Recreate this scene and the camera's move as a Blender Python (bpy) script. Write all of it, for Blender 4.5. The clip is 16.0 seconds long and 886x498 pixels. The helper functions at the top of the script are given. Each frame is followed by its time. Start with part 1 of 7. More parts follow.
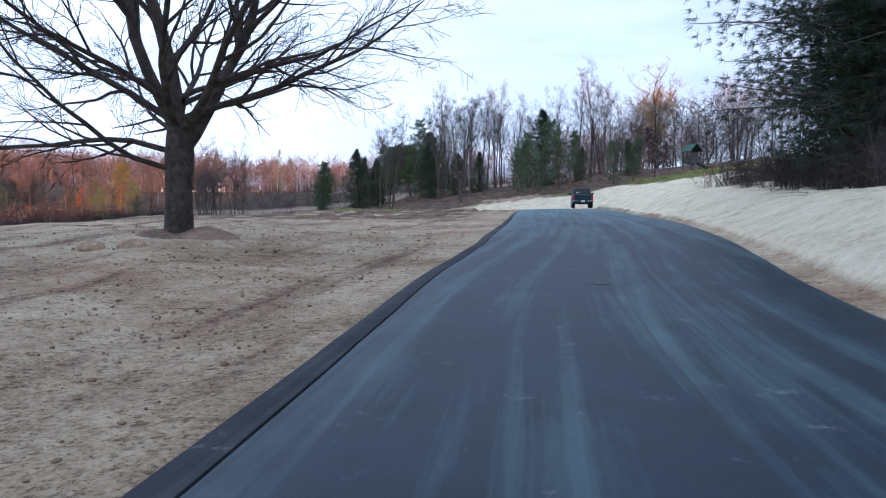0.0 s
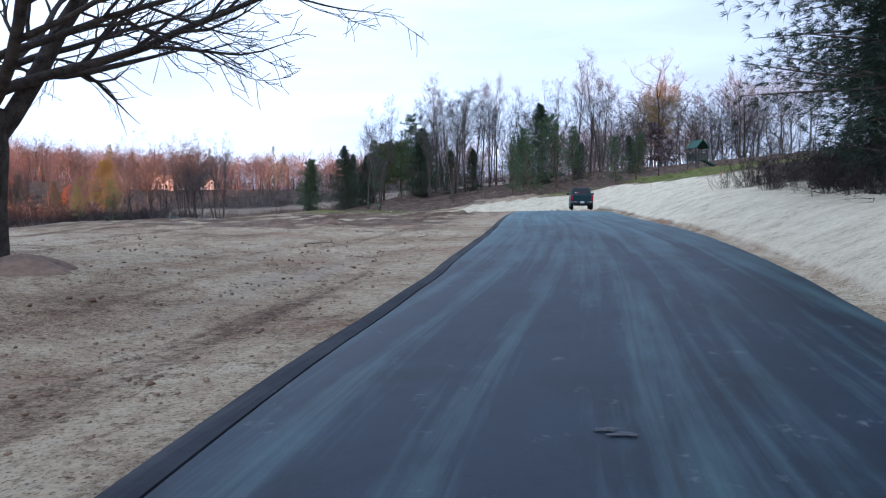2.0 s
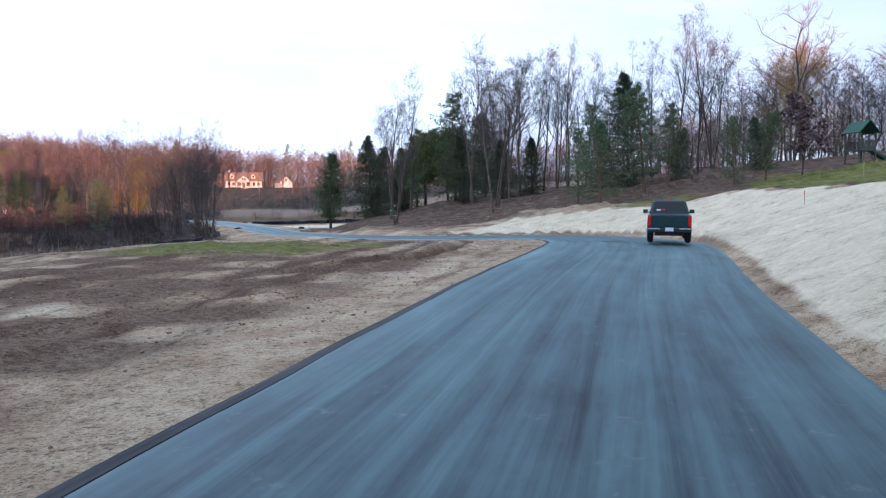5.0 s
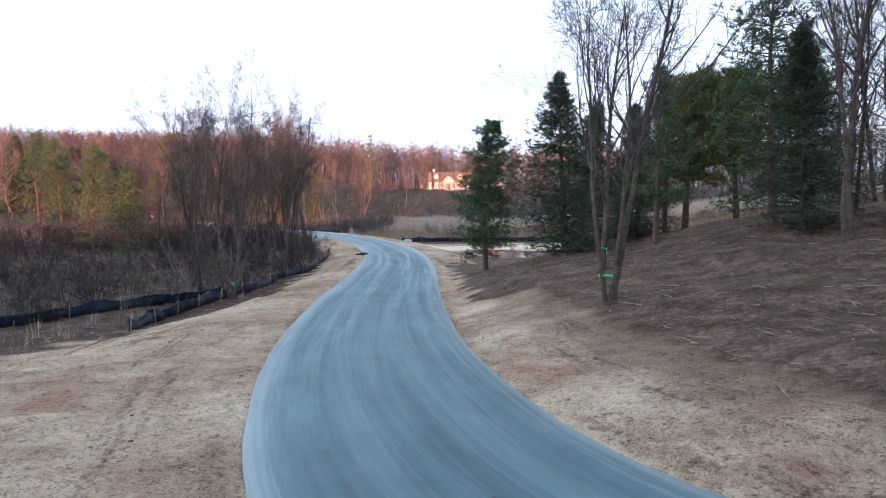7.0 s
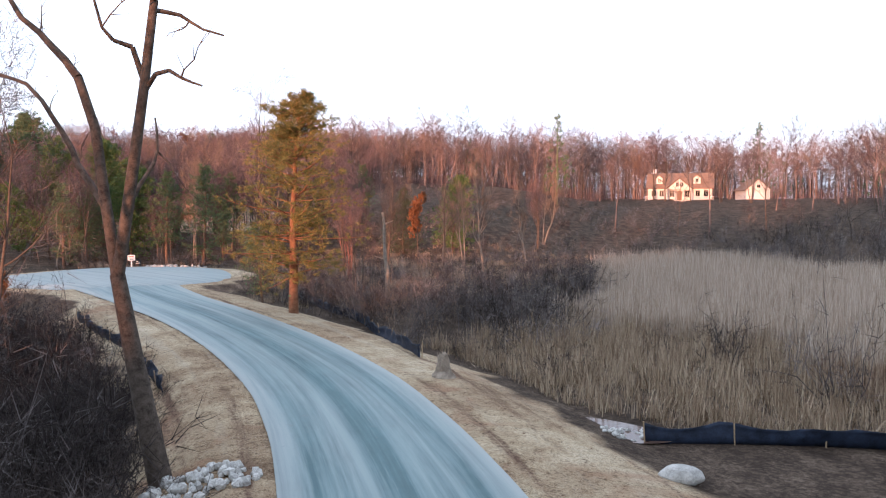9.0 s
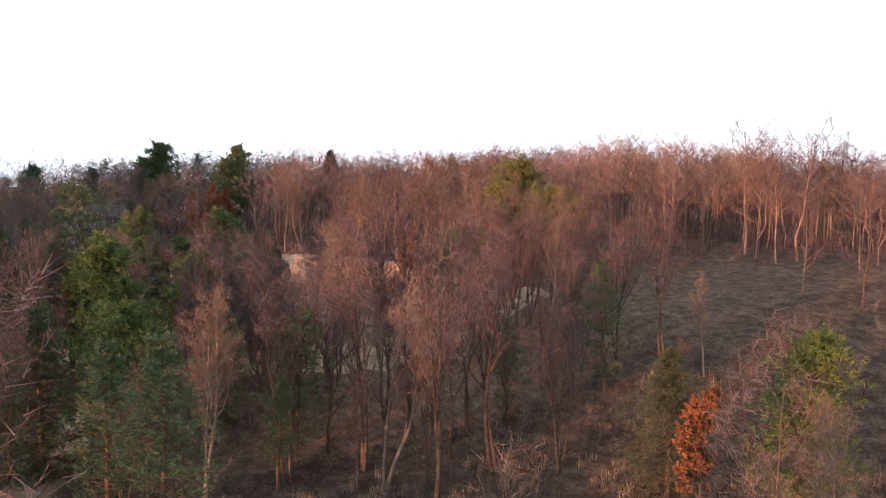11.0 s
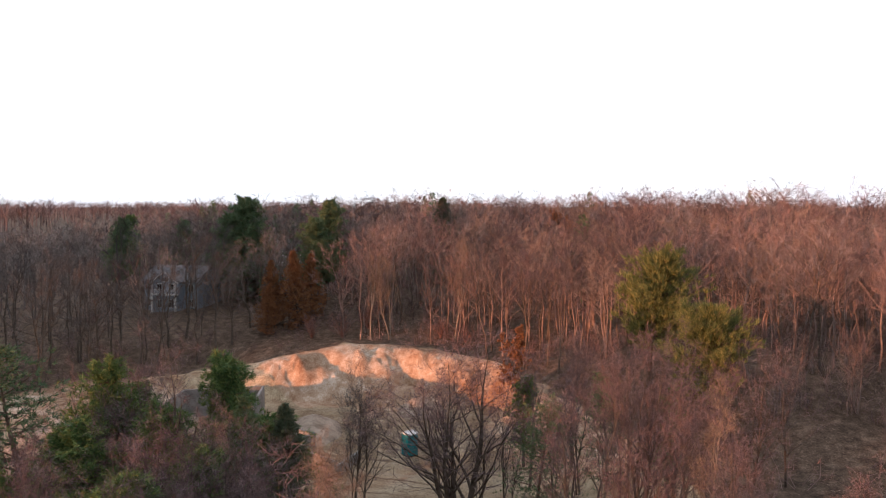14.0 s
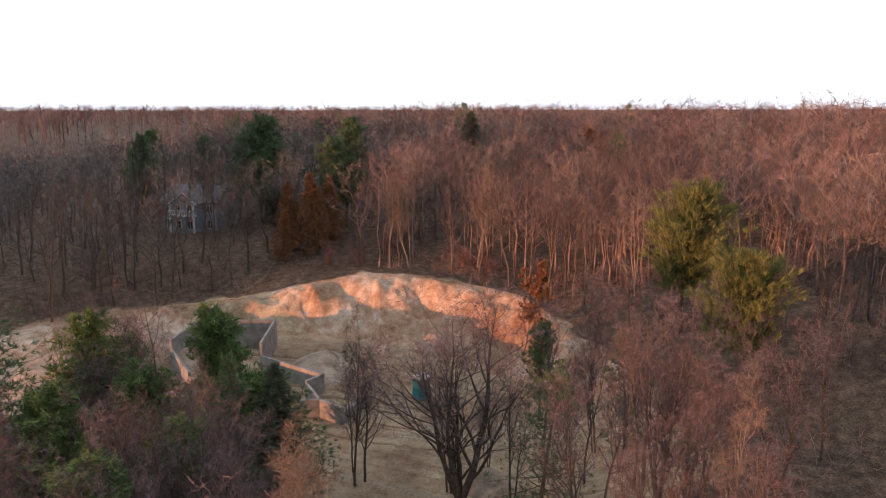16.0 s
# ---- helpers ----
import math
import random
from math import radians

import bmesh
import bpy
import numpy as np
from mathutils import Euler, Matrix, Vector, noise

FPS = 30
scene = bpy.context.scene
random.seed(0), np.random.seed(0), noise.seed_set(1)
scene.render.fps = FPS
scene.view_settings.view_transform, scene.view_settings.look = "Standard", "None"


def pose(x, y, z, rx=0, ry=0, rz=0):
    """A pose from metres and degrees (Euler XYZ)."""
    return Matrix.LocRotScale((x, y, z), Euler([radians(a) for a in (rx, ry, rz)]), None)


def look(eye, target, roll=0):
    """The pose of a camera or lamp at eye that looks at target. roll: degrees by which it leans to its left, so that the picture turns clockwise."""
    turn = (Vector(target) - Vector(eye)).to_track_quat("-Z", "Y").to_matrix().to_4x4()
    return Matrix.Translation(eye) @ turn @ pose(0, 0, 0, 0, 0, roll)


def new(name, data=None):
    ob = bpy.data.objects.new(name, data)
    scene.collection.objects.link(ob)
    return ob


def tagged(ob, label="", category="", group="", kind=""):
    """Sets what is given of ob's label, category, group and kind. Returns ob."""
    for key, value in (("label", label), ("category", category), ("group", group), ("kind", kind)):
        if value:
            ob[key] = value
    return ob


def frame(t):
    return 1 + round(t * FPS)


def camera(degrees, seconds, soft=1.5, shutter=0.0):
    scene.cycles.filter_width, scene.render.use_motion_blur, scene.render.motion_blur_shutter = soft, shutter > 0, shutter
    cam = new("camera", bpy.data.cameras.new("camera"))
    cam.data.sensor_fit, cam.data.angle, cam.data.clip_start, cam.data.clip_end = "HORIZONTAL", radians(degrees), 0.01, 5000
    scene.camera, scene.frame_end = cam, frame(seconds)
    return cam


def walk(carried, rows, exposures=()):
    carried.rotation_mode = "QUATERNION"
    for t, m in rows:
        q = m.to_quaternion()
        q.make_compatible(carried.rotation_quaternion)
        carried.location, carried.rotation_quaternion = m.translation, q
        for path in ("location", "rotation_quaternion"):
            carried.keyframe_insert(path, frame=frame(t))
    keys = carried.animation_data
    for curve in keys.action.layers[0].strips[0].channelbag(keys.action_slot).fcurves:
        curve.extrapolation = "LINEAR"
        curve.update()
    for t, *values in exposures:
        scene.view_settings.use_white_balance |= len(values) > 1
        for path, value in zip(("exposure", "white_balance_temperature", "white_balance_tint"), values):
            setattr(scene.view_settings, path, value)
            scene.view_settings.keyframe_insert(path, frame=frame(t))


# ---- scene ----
cam = camera(61.1, 16.0, 1.15)
PATH = [
    (0.0, look((-0.000, 0.000, 1.416), (-0.0000, 1.9962, 1.2925), -0.05)),
    (0.5, look((0.228, 1.332, 1.489), (0.2275, 3.3285, 1.3639), -0.01)),
    (1.0, look((0.446, 2.554, 1.560), (0.4458, 4.5503, 1.4325), 0.02)),
    (1.5, look((0.692, 3.890, 1.620), (0.6931, 5.8855, 1.4911), -0.01)),
    (2.0, look((1.002, 5.259, 1.687), (1.0033, 7.2548, 1.5564), -0.03)),
    (2.5, look((1.384, 6.769, 1.776), (1.3801, 8.7647, 1.6419), 0.08)),
    (3.0, look((1.850, 8.629, 1.920), (1.8327, 10.6241, 1.7814), 0.11)),
    (3.2, look((2.032, 9.576, 1.970), (2.0081, 11.5712, 1.8314), 0.06)),
    (5.3, look((6.737, 34.951, 3.173), (6.4004, 36.9171, 3.0285), 0.02)),
    (5.5, look((6.666, 38.319, 3.379), (6.2907, 40.2776, 3.2342), 0.02)),
    (6.0, look((5.869, 47.838, 3.395), (5.3827, 49.7732, 3.2565), 0.12)),
    (6.5, look((2.910, 59.963, 3.293), (2.2385, 61.8416, 3.1535), 0.41)),
    (7.0, look((-1.822, 73.167, 3.155), (-2.6829, 74.9676, 3.0165), 0.46)),
    (7.5, look((-8.093, 85.929, 2.779), (-9.0745, 87.6673, 2.6625), -0.61)),
    (8.0, look((-17.535, 100.556, 2.426), (-18.5718, 102.2616, 2.3053), -0.37)),
    (8.5, look((-26.667, 116.724, 2.586), (-27.7521, 118.3970, 2.4308), -0.60)),
    (9.0, look((-36.209, 133.436, 4.188), (-37.5057, 134.9537, 4.0712), 0.13)),
    (9.5, look((-44.468, 146.561, 6.084), (-45.9830, 147.8622, 5.9771), -0.03)),
    (10.0, look((-53.271, 156.887, 8.450), (-54.9385, 157.9837, 8.3280), 0.31)),
    (10.2, look((-56.830, 161.085, 9.603), (-58.5352, 162.1220, 9.4747), 0.19)),
    (12.3, look((-84.261, 181.569, 19.995), (-86.1489, 182.2176, 19.8719), -0.04)),
    (12.5, look((-85.380, 182.437, 20.669), (-87.2773, 183.0573, 20.5467), -0.05)),
    (13.0, look((-87.659, 184.388, 21.688), (-89.5765, 184.9452, 21.5740), 0.11)),
    (13.5, look((-89.244, 185.663, 22.761), (-91.1740, 186.1759, 22.6446), -0.06)),
    (14.0, look((-90.454, 186.693, 23.246), (-92.3918, 187.1702, 23.1217), 0.13)),
    (14.5, look((-91.494, 187.647, 23.874), (-93.4358, 188.0952, 23.7105), 0.06)),
    (15.0, look((-92.763, 188.483, 24.375), (-94.7045, 188.9054, 24.1452), 0.05)),
    (15.5, look((-94.014, 189.294, 24.796), (-95.9506, 189.6895, 24.4933), 0.12)),
    (16.0, look((-95.136, 190.125, 25.502), (-97.0652, 190.4907, 25.1218), 0.00)),
]
walk(cam, PATH, [(0.0, 0.55, 4720, 7), (3.2, 0.55, 4720, 7), (5.3, 0.66, 4820, 7), (7.0, 0.78, 4980, 6), (8.5, 0.8, 5120, 5), (10.2, 0.65, 5520, 6), (12.3, 0.45, 5850, 7), (16.0, 0.3, 5850, 7)])

# ---- world, sun ----
SUN_DIR = Vector((0.30, -0.952, 0.045)).normalized()
world = bpy.data.worlds.new("evening_sky")
scene.world = world
world.use_nodes = True
wn, wl = world.node_tree.nodes, world.node_tree.links
wn.clear()
w_out = wn.new("ShaderNodeOutputWorld")
w_bg = wn.new("ShaderNodeBackground")
w_sky = wn.new("ShaderNodeTexSky")
w_sky.sky_type = "NISHITA"
w_sky.sun_disc = False
w_sky.sun_elevation = radians(3.0)
w_sky.sun_rotation = math.atan2(SUN_DIR.x, SUN_DIR.y)
w_sky.dust_density = 2.0
w_scale = wn.new("ShaderNodeVectorMath")
w_scale.operation = "SCALE"
w_scale.inputs["Scale"].default_value = 0.12
wl.new(w_sky.outputs["Color"], w_scale.inputs[0])
# high thin overcast in soft layers, brighter towards the horizon
w_co = wn.new("ShaderNodeTexCoord")
w_map = wn.new("ShaderNodeMapping")
w_map.inputs["Scale"].default_value = (1.3, 1.3, 7.0)
wl.new(w_co.outputs["Generated"], w_map.inputs["Vector"])
w_noise = wn.new("ShaderNodeTexNoise")
w_noise.inputs["Scale"].default_value = 1.6
w_noise.inputs["Detail"].default_value = 5.0
w_noise.inputs["Roughness"].default_value = 0.55
wl.new(w_map.outputs["Vector"], w_noise.inputs["Vector"])
w_ramp = wn.new("ShaderNodeValToRGB")
w_ramp.color_ramp.elements[0].position = 0.36
w_ramp.color_ramp.elements[0].color = (0.915, 0.87, 0.925, 1)
w_ramp.color_ramp.elements[1].position = 0.62
w_ramp.color_ramp.elements[1].color = (1.17, 1.11, 1.09, 1)
wl.new(w_noise.outputs["Fac"], w_ramp.inputs["Fac"])
w_mix = wn.new("ShaderNodeMixRGB")
w_mix.inputs["Fac"].default_value = 0.9
wl.new(w_scale.outputs["Vector"], w_mix.inputs["Color1"])
wl.new(w_ramp.outputs["Color"], w_mix.inputs["Color2"])
# the cloud is thinner, so brighter, over the marsh side
w_dot = wn.new("ShaderNodeVectorMath")
w_dot.operation = "DOT_PRODUCT"
w_dot.inputs[1].default_value = (-0.95, 0.02, 0.1)
wl.new(w_co.outputs["Generated"], w_dot.inputs[0])
w_side = wn.new("ShaderNodeMapRange")
w_side.inputs["From Min"].default_value, w_side.inputs["From Max"].default_value = -0.5, 0.6
w_side.inputs["To Min"].default_value, w_side.inputs["To Max"].default_value = 0.58, 1.08
wl.new(w_dot.outputs["Value"], w_side.inputs["Value"])
w_mul = wn.new("ShaderNodeVectorMath")
w_mul.operation = "SCALE"
wl.new(w_mix.outputs["Color"], w_mul.inputs[0])
wl.new(w_side.outputs["Result"], w_mul.inputs["Scale"])
wl.new(w_mul.outputs["Vector"], w_bg.inputs["Color"])
w_bg.inputs["Strength"].default_value = 0.95
wl.new(w_bg.outputs["Background"], w_out.inputs["Surface"])

sun_data = bpy.data.lights.new("sun", "SUN")
sun_data.energy = 6.0
sun_data.angle = radians(0.6)
sun_data.color = (1.0, 0.37, 0.17)
sun = new("sun", sun_data)
sun.matrix_world = look(SUN_DIR * 300, (0, 0, 0))
# ---- the lie of the land ----
UNIT = 0.885  # metres to one unit of the site plan
# road centre line: x, y, height, half width
ROAD = np.array([
    (-3.6, -40, 0.1, 2.8), (-1.0, -15, 0.2, 2.7), (1.25, 3, 0.32, 2.65), (1.75, 7, 0.36, 2.7), (2.6, 12, 0.42, 2.95),
    (3.9, 18, 0.52, 3.25), (5.0, 24, 0.61, 3.55), (6.7, 35, 0.77, 3.75), (8.6, 52, 0.95, 3.65), (10.5, 65, 1.0, 3.65),
    (10.8, 73, 0.85, 3.7), (9.2, 80, 0.6, 3.8), (5.2, 85.0, 0.35, 3.7), (-0.2, 87.8, 0.1, 3.2),
    (-5.6, 91.0, -0.1, 2.7), (-11.2, 98, -0.4, 2.65), (-17.9, 109.5, -0.95, 2.8), (-26.5, 126, -1.65, 3.0),
    (-33.4, 139, -1.95, 3.0), (-39.6, 149, -2.0, 3.0), (-47.6, 158.8, -1.9, 2.85), (-56, 165.2, -1.7, 2.75),
    (-65, 169.9, -1.62, 2.75), (-77, 174.0, -1.62, 2.75), (-90, 177.0, -1.58, 3.1), (-104, 180.6, -1.55, 4.5)])


def spline(pts, step):
    """Points along a smooth line through pts, about step apart."""
    pts = np.asarray(pts, float)
    p = np.vstack([2 * pts[0] - pts[1], pts, 2 * pts[-1] - pts[-2]])
    out = []
    for i in range(1, len(p) - 2):
        n = max(1, int(np.linalg.norm(p[i + 1][:2] - p[i][:2]) / step))
        t = (np.arange(n) / n)[:, None]
        a, b, c, d = p[i - 1], p[i], p[i + 1], p[i + 2]
        out.append(0.5 * (2 * b + (c - a) * t + (2 * a - 5 * b + 4 * c - d) * t**2 + (3 * b - a - 3 * c + d) * t**3))
    return np.vstack(out + [pts[-1:]])


ROAD_LINE = spline(ROAD, 1.0)
ROAD_TAN = np.gradient(ROAD_LINE[:, :2], axis=0)
ROAD_TAN /= np.linalg.norm(ROAD_TAN, axis=1)[:, None]
ROAD_S = np.concatenate([[0], np.cumsum(np.linalg.norm(np.diff(ROAD_LINE[:, :2], axis=0), axis=1))])
CIRCLE = (-105.0, 182.2, -1.55, 9.8)  # the turning circle at the road's end
# rises over the marsh: x, y, radii, height, flat top or round
# hills at y -118 are unseen, added to block the sun, with one gap
HILLS = [(50, 60, 22, 62, 9, 0), (40, 105, 22, 35, 6.2, 0), (-120, 345, 150, 75, 9, 1), (-290, 260, 110, 110, 13, 1),
         (-148, 258, 42, 34, 7.5, 1), (-190, 130, 75, 60, 5, 1), (-8, 20, 26, 70, 3.3, 1), (60, 260, 90, 90, 9, 1), (10, 113, 19, 22, 2.6, 0), (116, -118, 92, 50, 30, 1), (-128, -118, 138, 45, 19.5, 1), (-200, -118, 62, 45, 17, 0), (-88, -118, 34, 48, -9, 1), (-152, -118, 31, 42, 17, 1)]
# the bank beside the road's outer side: way along, then heights at these distances from its edge
BANK_D = [0.4, 2.5, 4, 7, 12, 20, 40, 60]
BANK = [(20, 0.3, 1.4, 1.9, 2.1, 2.3, 3.5, 7, 9), (70, 0.65, 1.6, 2.0, 2.1, 2.5, 3.8, 7, 9), (85, 0.9, 1.9, 2.3, 2.8, 3.5, 4.8, 7.6, 9), (97, 0.95, 2.0, 2.6, 3.6, 4.4, 5.8, 8.6, 9.5),
        (110, 0.95, 1.9, 2.5, 3.5, 4.6, 6.0, 8.6, 9.5), (120, 0.55, 1.6, 2.2, 3.3, 4.0, 5.3, 7.8, 9), (126, 0.35, 1.1, 1.6, 2.5, 3.1, 4.2, 6.6, 8), (132, 0.15, 0.7, 1.1, 1.8, 2.4, 3.5, 6.2, 7.5),
        (138, 0.0, 0.4, 0.7, 1.2, 2.0, 3.4, 6.0, 7.0), (150, -0.3, 0.0, 0.3, 0.8, 1.7, 3.3, 5.4, 6.0), (165, -1.1, -0.6, -0.05, 0.7, 1.7, 3.4, 5.0, 5.2), (185, -1.8, -1.35, -0.9, -0.15, 0.9, 2.0, 3.6, 3.8)]



def smooth(a, b, x):
    t = np.clip((x - a) / (b - a), 0, 1)
    return t * t * (3 - 2 * t)


def road_plan(x, y):
    """In plan units: distance from the road's edge (below 0 on it), its height, the side (1: left) and the way along it."""
    x, y = np.asarray(x, float).ravel(), np.asarray(y, float).ravel()
    best = np.full(x.shape, 1e9)
    idx = np.zeros(x.shape, int)
    for i0 in range(0, len(ROAD_LINE)):
        d = (x - ROAD_LINE[i0, 0]) ** 2 + (y - ROAD_LINE[i0, 1]) ** 2
        m = d < best
        best[m] = d[m]
        idx[m] = i0
    q, tn = ROAD_LINE[idx], ROAD_TAN[idx]
    dx, dy = x - q[:, 0], y - q[:, 1]
    along = dx * tn[:, 0] + dy * tn[:, 1]
    side = np.sign(tn[:, 0] * dy - tn[:, 1] * dx)
    off = np.abs(tn[:, 0] * dy - tn[:, 1] * dx)
    off = np.where(np.abs(along) > 1.5, np.sqrt(best), off)
    d = off - q[:, 3]
    dc = np.hypot(x - CIRCLE[0], y - CIRCLE[1]) - CIRCLE[3]
    z = np.where(dc < d, CIRCLE[2], q[:, 2])
    return np.minimum(d, dc), z, side, ROAD_S[idx] + along


def wobble(x, y, size, seed):
    """Smooth unevenness from a few crossing waves."""
    r = np.random.RandomState(seed)
    out = 0
    for _ in range(7):
        a, k, ph = r.uniform(0, 6.283), r.uniform(0.6, 1.7) / size * 6.283, r.uniform(0, 6.283)
        out = out + np.sin(k * (x * math.cos(a) + y * math.sin(a)) + ph)
    return out / 3.5


def rut_plan(x, y):
    """How far beside the deep wheel rut a place lies, in rut widths, and whether it runs there."""
    px = np.interp(y, [55, 58, 60.6, 62, 63.8, 66.2, 69, 70], [-0.6, 0.9, 2.29, 2.86, 3.19, 3.36, 3.19, 3.1])
    return (x - px) / 0.36 + 0.3 * wobble(x, y, 2.5, 44), smooth(54, 57, y) * (1 - smooth(69.6, 70.6, y))


def gully(x, y):
    """How far a place lies from the small washed-out gully, in plan units."""
    py = np.interp(x, [-8, -4.24, -1.77, -0.54, 0.3], [78.1, 77.1, 75.6, 74.6, 73.6]) + 0.25 * wobble(x, y, 1.6, 47)
    return np.where((x > -8) & (x < 0.3), 0.85 * (y - py), 9.0)


# the dug site, in metres: its middle, then round it: angle, reach of the floor, reach and height of the bank's crest
SITE_X, SITE_Y, SITE_FLOOR = -160.0, 197.0, 0.62
SITE = np.array([(30, 22, 32, 2.0), (45, 17, 26, 2.4), (70, 14, 20, 3.4), (97, 13, 18, 4.0), (112, 15, 18.8, 4.4), (127, 15, 19.3, 4.9), (147, 13, 19.6, 5.5), (170, 12, 21, 5.8),
                 (180, 12.5, 22.3, 5.7), (196, 15.5, 22.4, 4.7), (208, 19, 27, 3.2), (222, 23, 33, 2.3), (238, 24, 34, 2.0), (255, 22, 34, 2.0)])


def site_plan(x, y):
    """In plan units: how far up the dug bank a place lies (0 at its foot, 1 at its crest), the crest's height in metres, and whether the bank runs there."""
    dx, dy = x * UNIT - SITE_X, y * UNIT - SITE_Y
    ang = np.degrees(np.arctan2(dy, dx)) % 360
    r = np.hypot(dx, dy) + 0.5 * wobble(x, y, 7, 8)
    foot, crest, top = (np.interp(ang, SITE[:, 0], SITE[:, k]) for k in (1, 2, 3))
    runs = smooth(32, 50, ang) * (1 - smooth(236, 252, ang))
    return (r - foot) / (crest - foot), top, runs, r, ang


def plan_height(x, y):
    """Height of the ground at x, y (arrays), in plan units."""
    shape = np.shape(x)
    x, y = np.asarray(x, float).ravel(), np.asarray(y, float).ravel()
    z = np.full(x.shape, -2.6)
    for cx, cy, rx, ry, h, flat in HILLS:
        q = ((x - cx) / rx) ** 2 + ((y - cy) / ry) ** 2
        z += h * np.exp(-(q**2) if flat else -0.5 * q)
    far = np.hypot(x + 60, y - 130)
    z += 8.5 * smooth(230, 480, far) * (1 - 0.5 * smooth(600, 2000, far))
    z += 0.25 * wobble(x, y, 14, 3) * smooth(-2.4, -1.0, z) + 1.2 * wobble(x, y, 160, 5) * smooth(200, 500, far)
    # the dug-out building site with its steep bank
    u, top, runs, r, ang = site_plan(x, y)
    nat = z * UNIT
    top = top * runs + np.maximum(nat, SITE_FLOOR) * (1 - runs)
    rise = np.clip(u, 0, 1) ** 0.85 * (1 - 0.15 * np.sin(np.pi * np.clip(u, 0, 1) * 2))
    worn = np.sin(np.pi * np.clip(u, 0, 1)) * runs * (0.6 * wobble(x, y, 5, 61) + 0.8 * np.abs(wobble(ang * 0.35, r * 0.25, 2.4, 62)) + 0.4 * np.abs(wobble(x, y, 2.0, 64)) + 0.22 * wobble(x, y, 1.3, 63) - 0.4)
    dug = SITE_FLOOR + 0.1 * wobble(x, y, 7, 6) + (top - SITE_FLOOR) * rise + worn
    dug = np.where(u > 1, top + (nat - top) * smooth(1.0, 2.4, u), dug)
    z = np.where(r < 75, dug, nat) / UNIT
    # the pond
    q = np.hypot((x + 25) / 13.5, (y - 164) / 8) + 0.04 * wobble(x, y, 12, 11)
    z = np.where(q < 1.4, -3.0 + (z + 3.0) * smooth(0.85, 1.3, q), z)
    # the road's own bed and its shoulders
    d, zr, side, s = road_plan(x, y)
    left = np.interp(s, [0, 90, 125, 150, 175, 200, 290], [26, 26, 22, 10, 4.5, 4, 5])
    right = np.interp(s, [0, 60, 110, 150, 175, 200, 290], [6, 5, 5, 11, 8, 7, 5])
    w = 1 - smooth(0.25, 1.0, d / np.where(side > 0, left, right))
    w = np.where(d < 0.6, 1, w)
    # the outer bank
    rows = np.array(BANK)
    dd = np.clip(d, BANK_D[0], BANK_D[-1])
    hb = np.array([np.interp(dd, BANK_D, r[1:]) for r in rows])
    i1 = np.clip(np.searchsorted(rows[:, 0], s), 1, len(rows) - 1)
    fr = np.clip((s - rows[i1 - 1, 0]) / (rows[i1, 0] - rows[i1 - 1, 0]), 0, 1)
    fr = fr * fr * (3 - 2 * fr)
    k = np.arange(len(s))
    bank = hb[i1 - 1, k] * (1 - fr) + hb[i1, k] * fr + smooth(3, 8, d) * 0.15 * wobble(x, y, 11, 14)
    wb = (side < 0) * smooth(0.3, 1.2, d) * (1 - smooth(38, 60, d)) * smooth(8, 24, s) * (1 - smooth(176, 194, s))
    w = w * (1 - wb)
    z = z * (1 - wb) + bank * wb
    z = z * (1 - w) + (zr - 0.03 - 0.05 * smooth(0.0, 1.5, d) - 0.12 * smooth(-0.1, -0.25, d)) * w
    # the field swells round the large tree
    z += 0.42 * np.exp(-(((x + 7.6) / 5.5) ** 2) - ((y - 19.0) / 9) ** 2) * smooth(0.8, 5.0, d)
    # a wheel rut that runs beside the bend, with its thrown-up edge
    q, on = rut_plan(x, y)
    z += on * (-0.26 * np.exp(-(q**2)) + 0.12 * np.exp(-((q + 1.6) ** 2)) + 0.06 * np.exp(-((q - 1.5) ** 2)))
    z -= 0.13 * np.exp(-((gully(x, y) / 0.3) ** 2))
    # low ridges that the machines left along the road
    along = wobble(d * 1.0, s * 0.05, 0.9, 41) + 0.6 * wobble(d * 1.0, s * 0.09, 2.2, 42)
    z += (side > 0) * smooth(1.0, 2.5, d) * (1 - smooth(16, 24, d)) * smooth(50, 70, s) * (1 - smooth(130, 145, s)) * 0.035 * along
    for off in (3.0, 5.2, 8.0, 10.0):
        z += (side > 0) * (s > 95) * (s < 135) * -0.05 * np.exp(-(((d - off) / 0.35) ** 2))
    rough = smooth(0.8, 3.0, d)
    z += rough * (0.06 * wobble(x, y, 3.1, 21) + 0.035 * wobble(x, y, 1.3, 22)) * smooth(-2.5, -1.8, z)
    return z.reshape(shape)


def land(x, y):
    """Height of the ground at x, y (arrays), in metres."""
    return plan_height(np.asarray(x, float) / UNIT, np.asarray(y, float) / UNIT) * UNIT


def off_road(x, y):
    """Metres from the road's edge."""
    return road_plan(np.asarray(x, float) / UNIT, np.asarray(y, float) / UNIT)[0] * UNIT


def land1(x, y):
    return float(land(np.array([x]), np.array([y]))[0])


# ---- materials ----
def nodes_of(name):
    m = bpy.data.materials.new(name)
    m.use_nodes = True
    nt = m.node_tree
    return m, nt.nodes, nt.links, nt.nodes["Principled BSDF"]


def noise_node(n, l, vec, scale, detail=4.0, rough=0.6, dist=0.0):
    t = n.new("ShaderNodeTexNoise")
    t.inputs["Scale"].default_value = scale
    t.inputs["Detail"].default_value = detail
    t.inputs["Roughness"].default_value = rough
    t.inputs["Distortion"].default_value = dist
    if vec is not None:
        l.new(vec, t.inputs["Vector"])
    return t.outputs["Fac"]


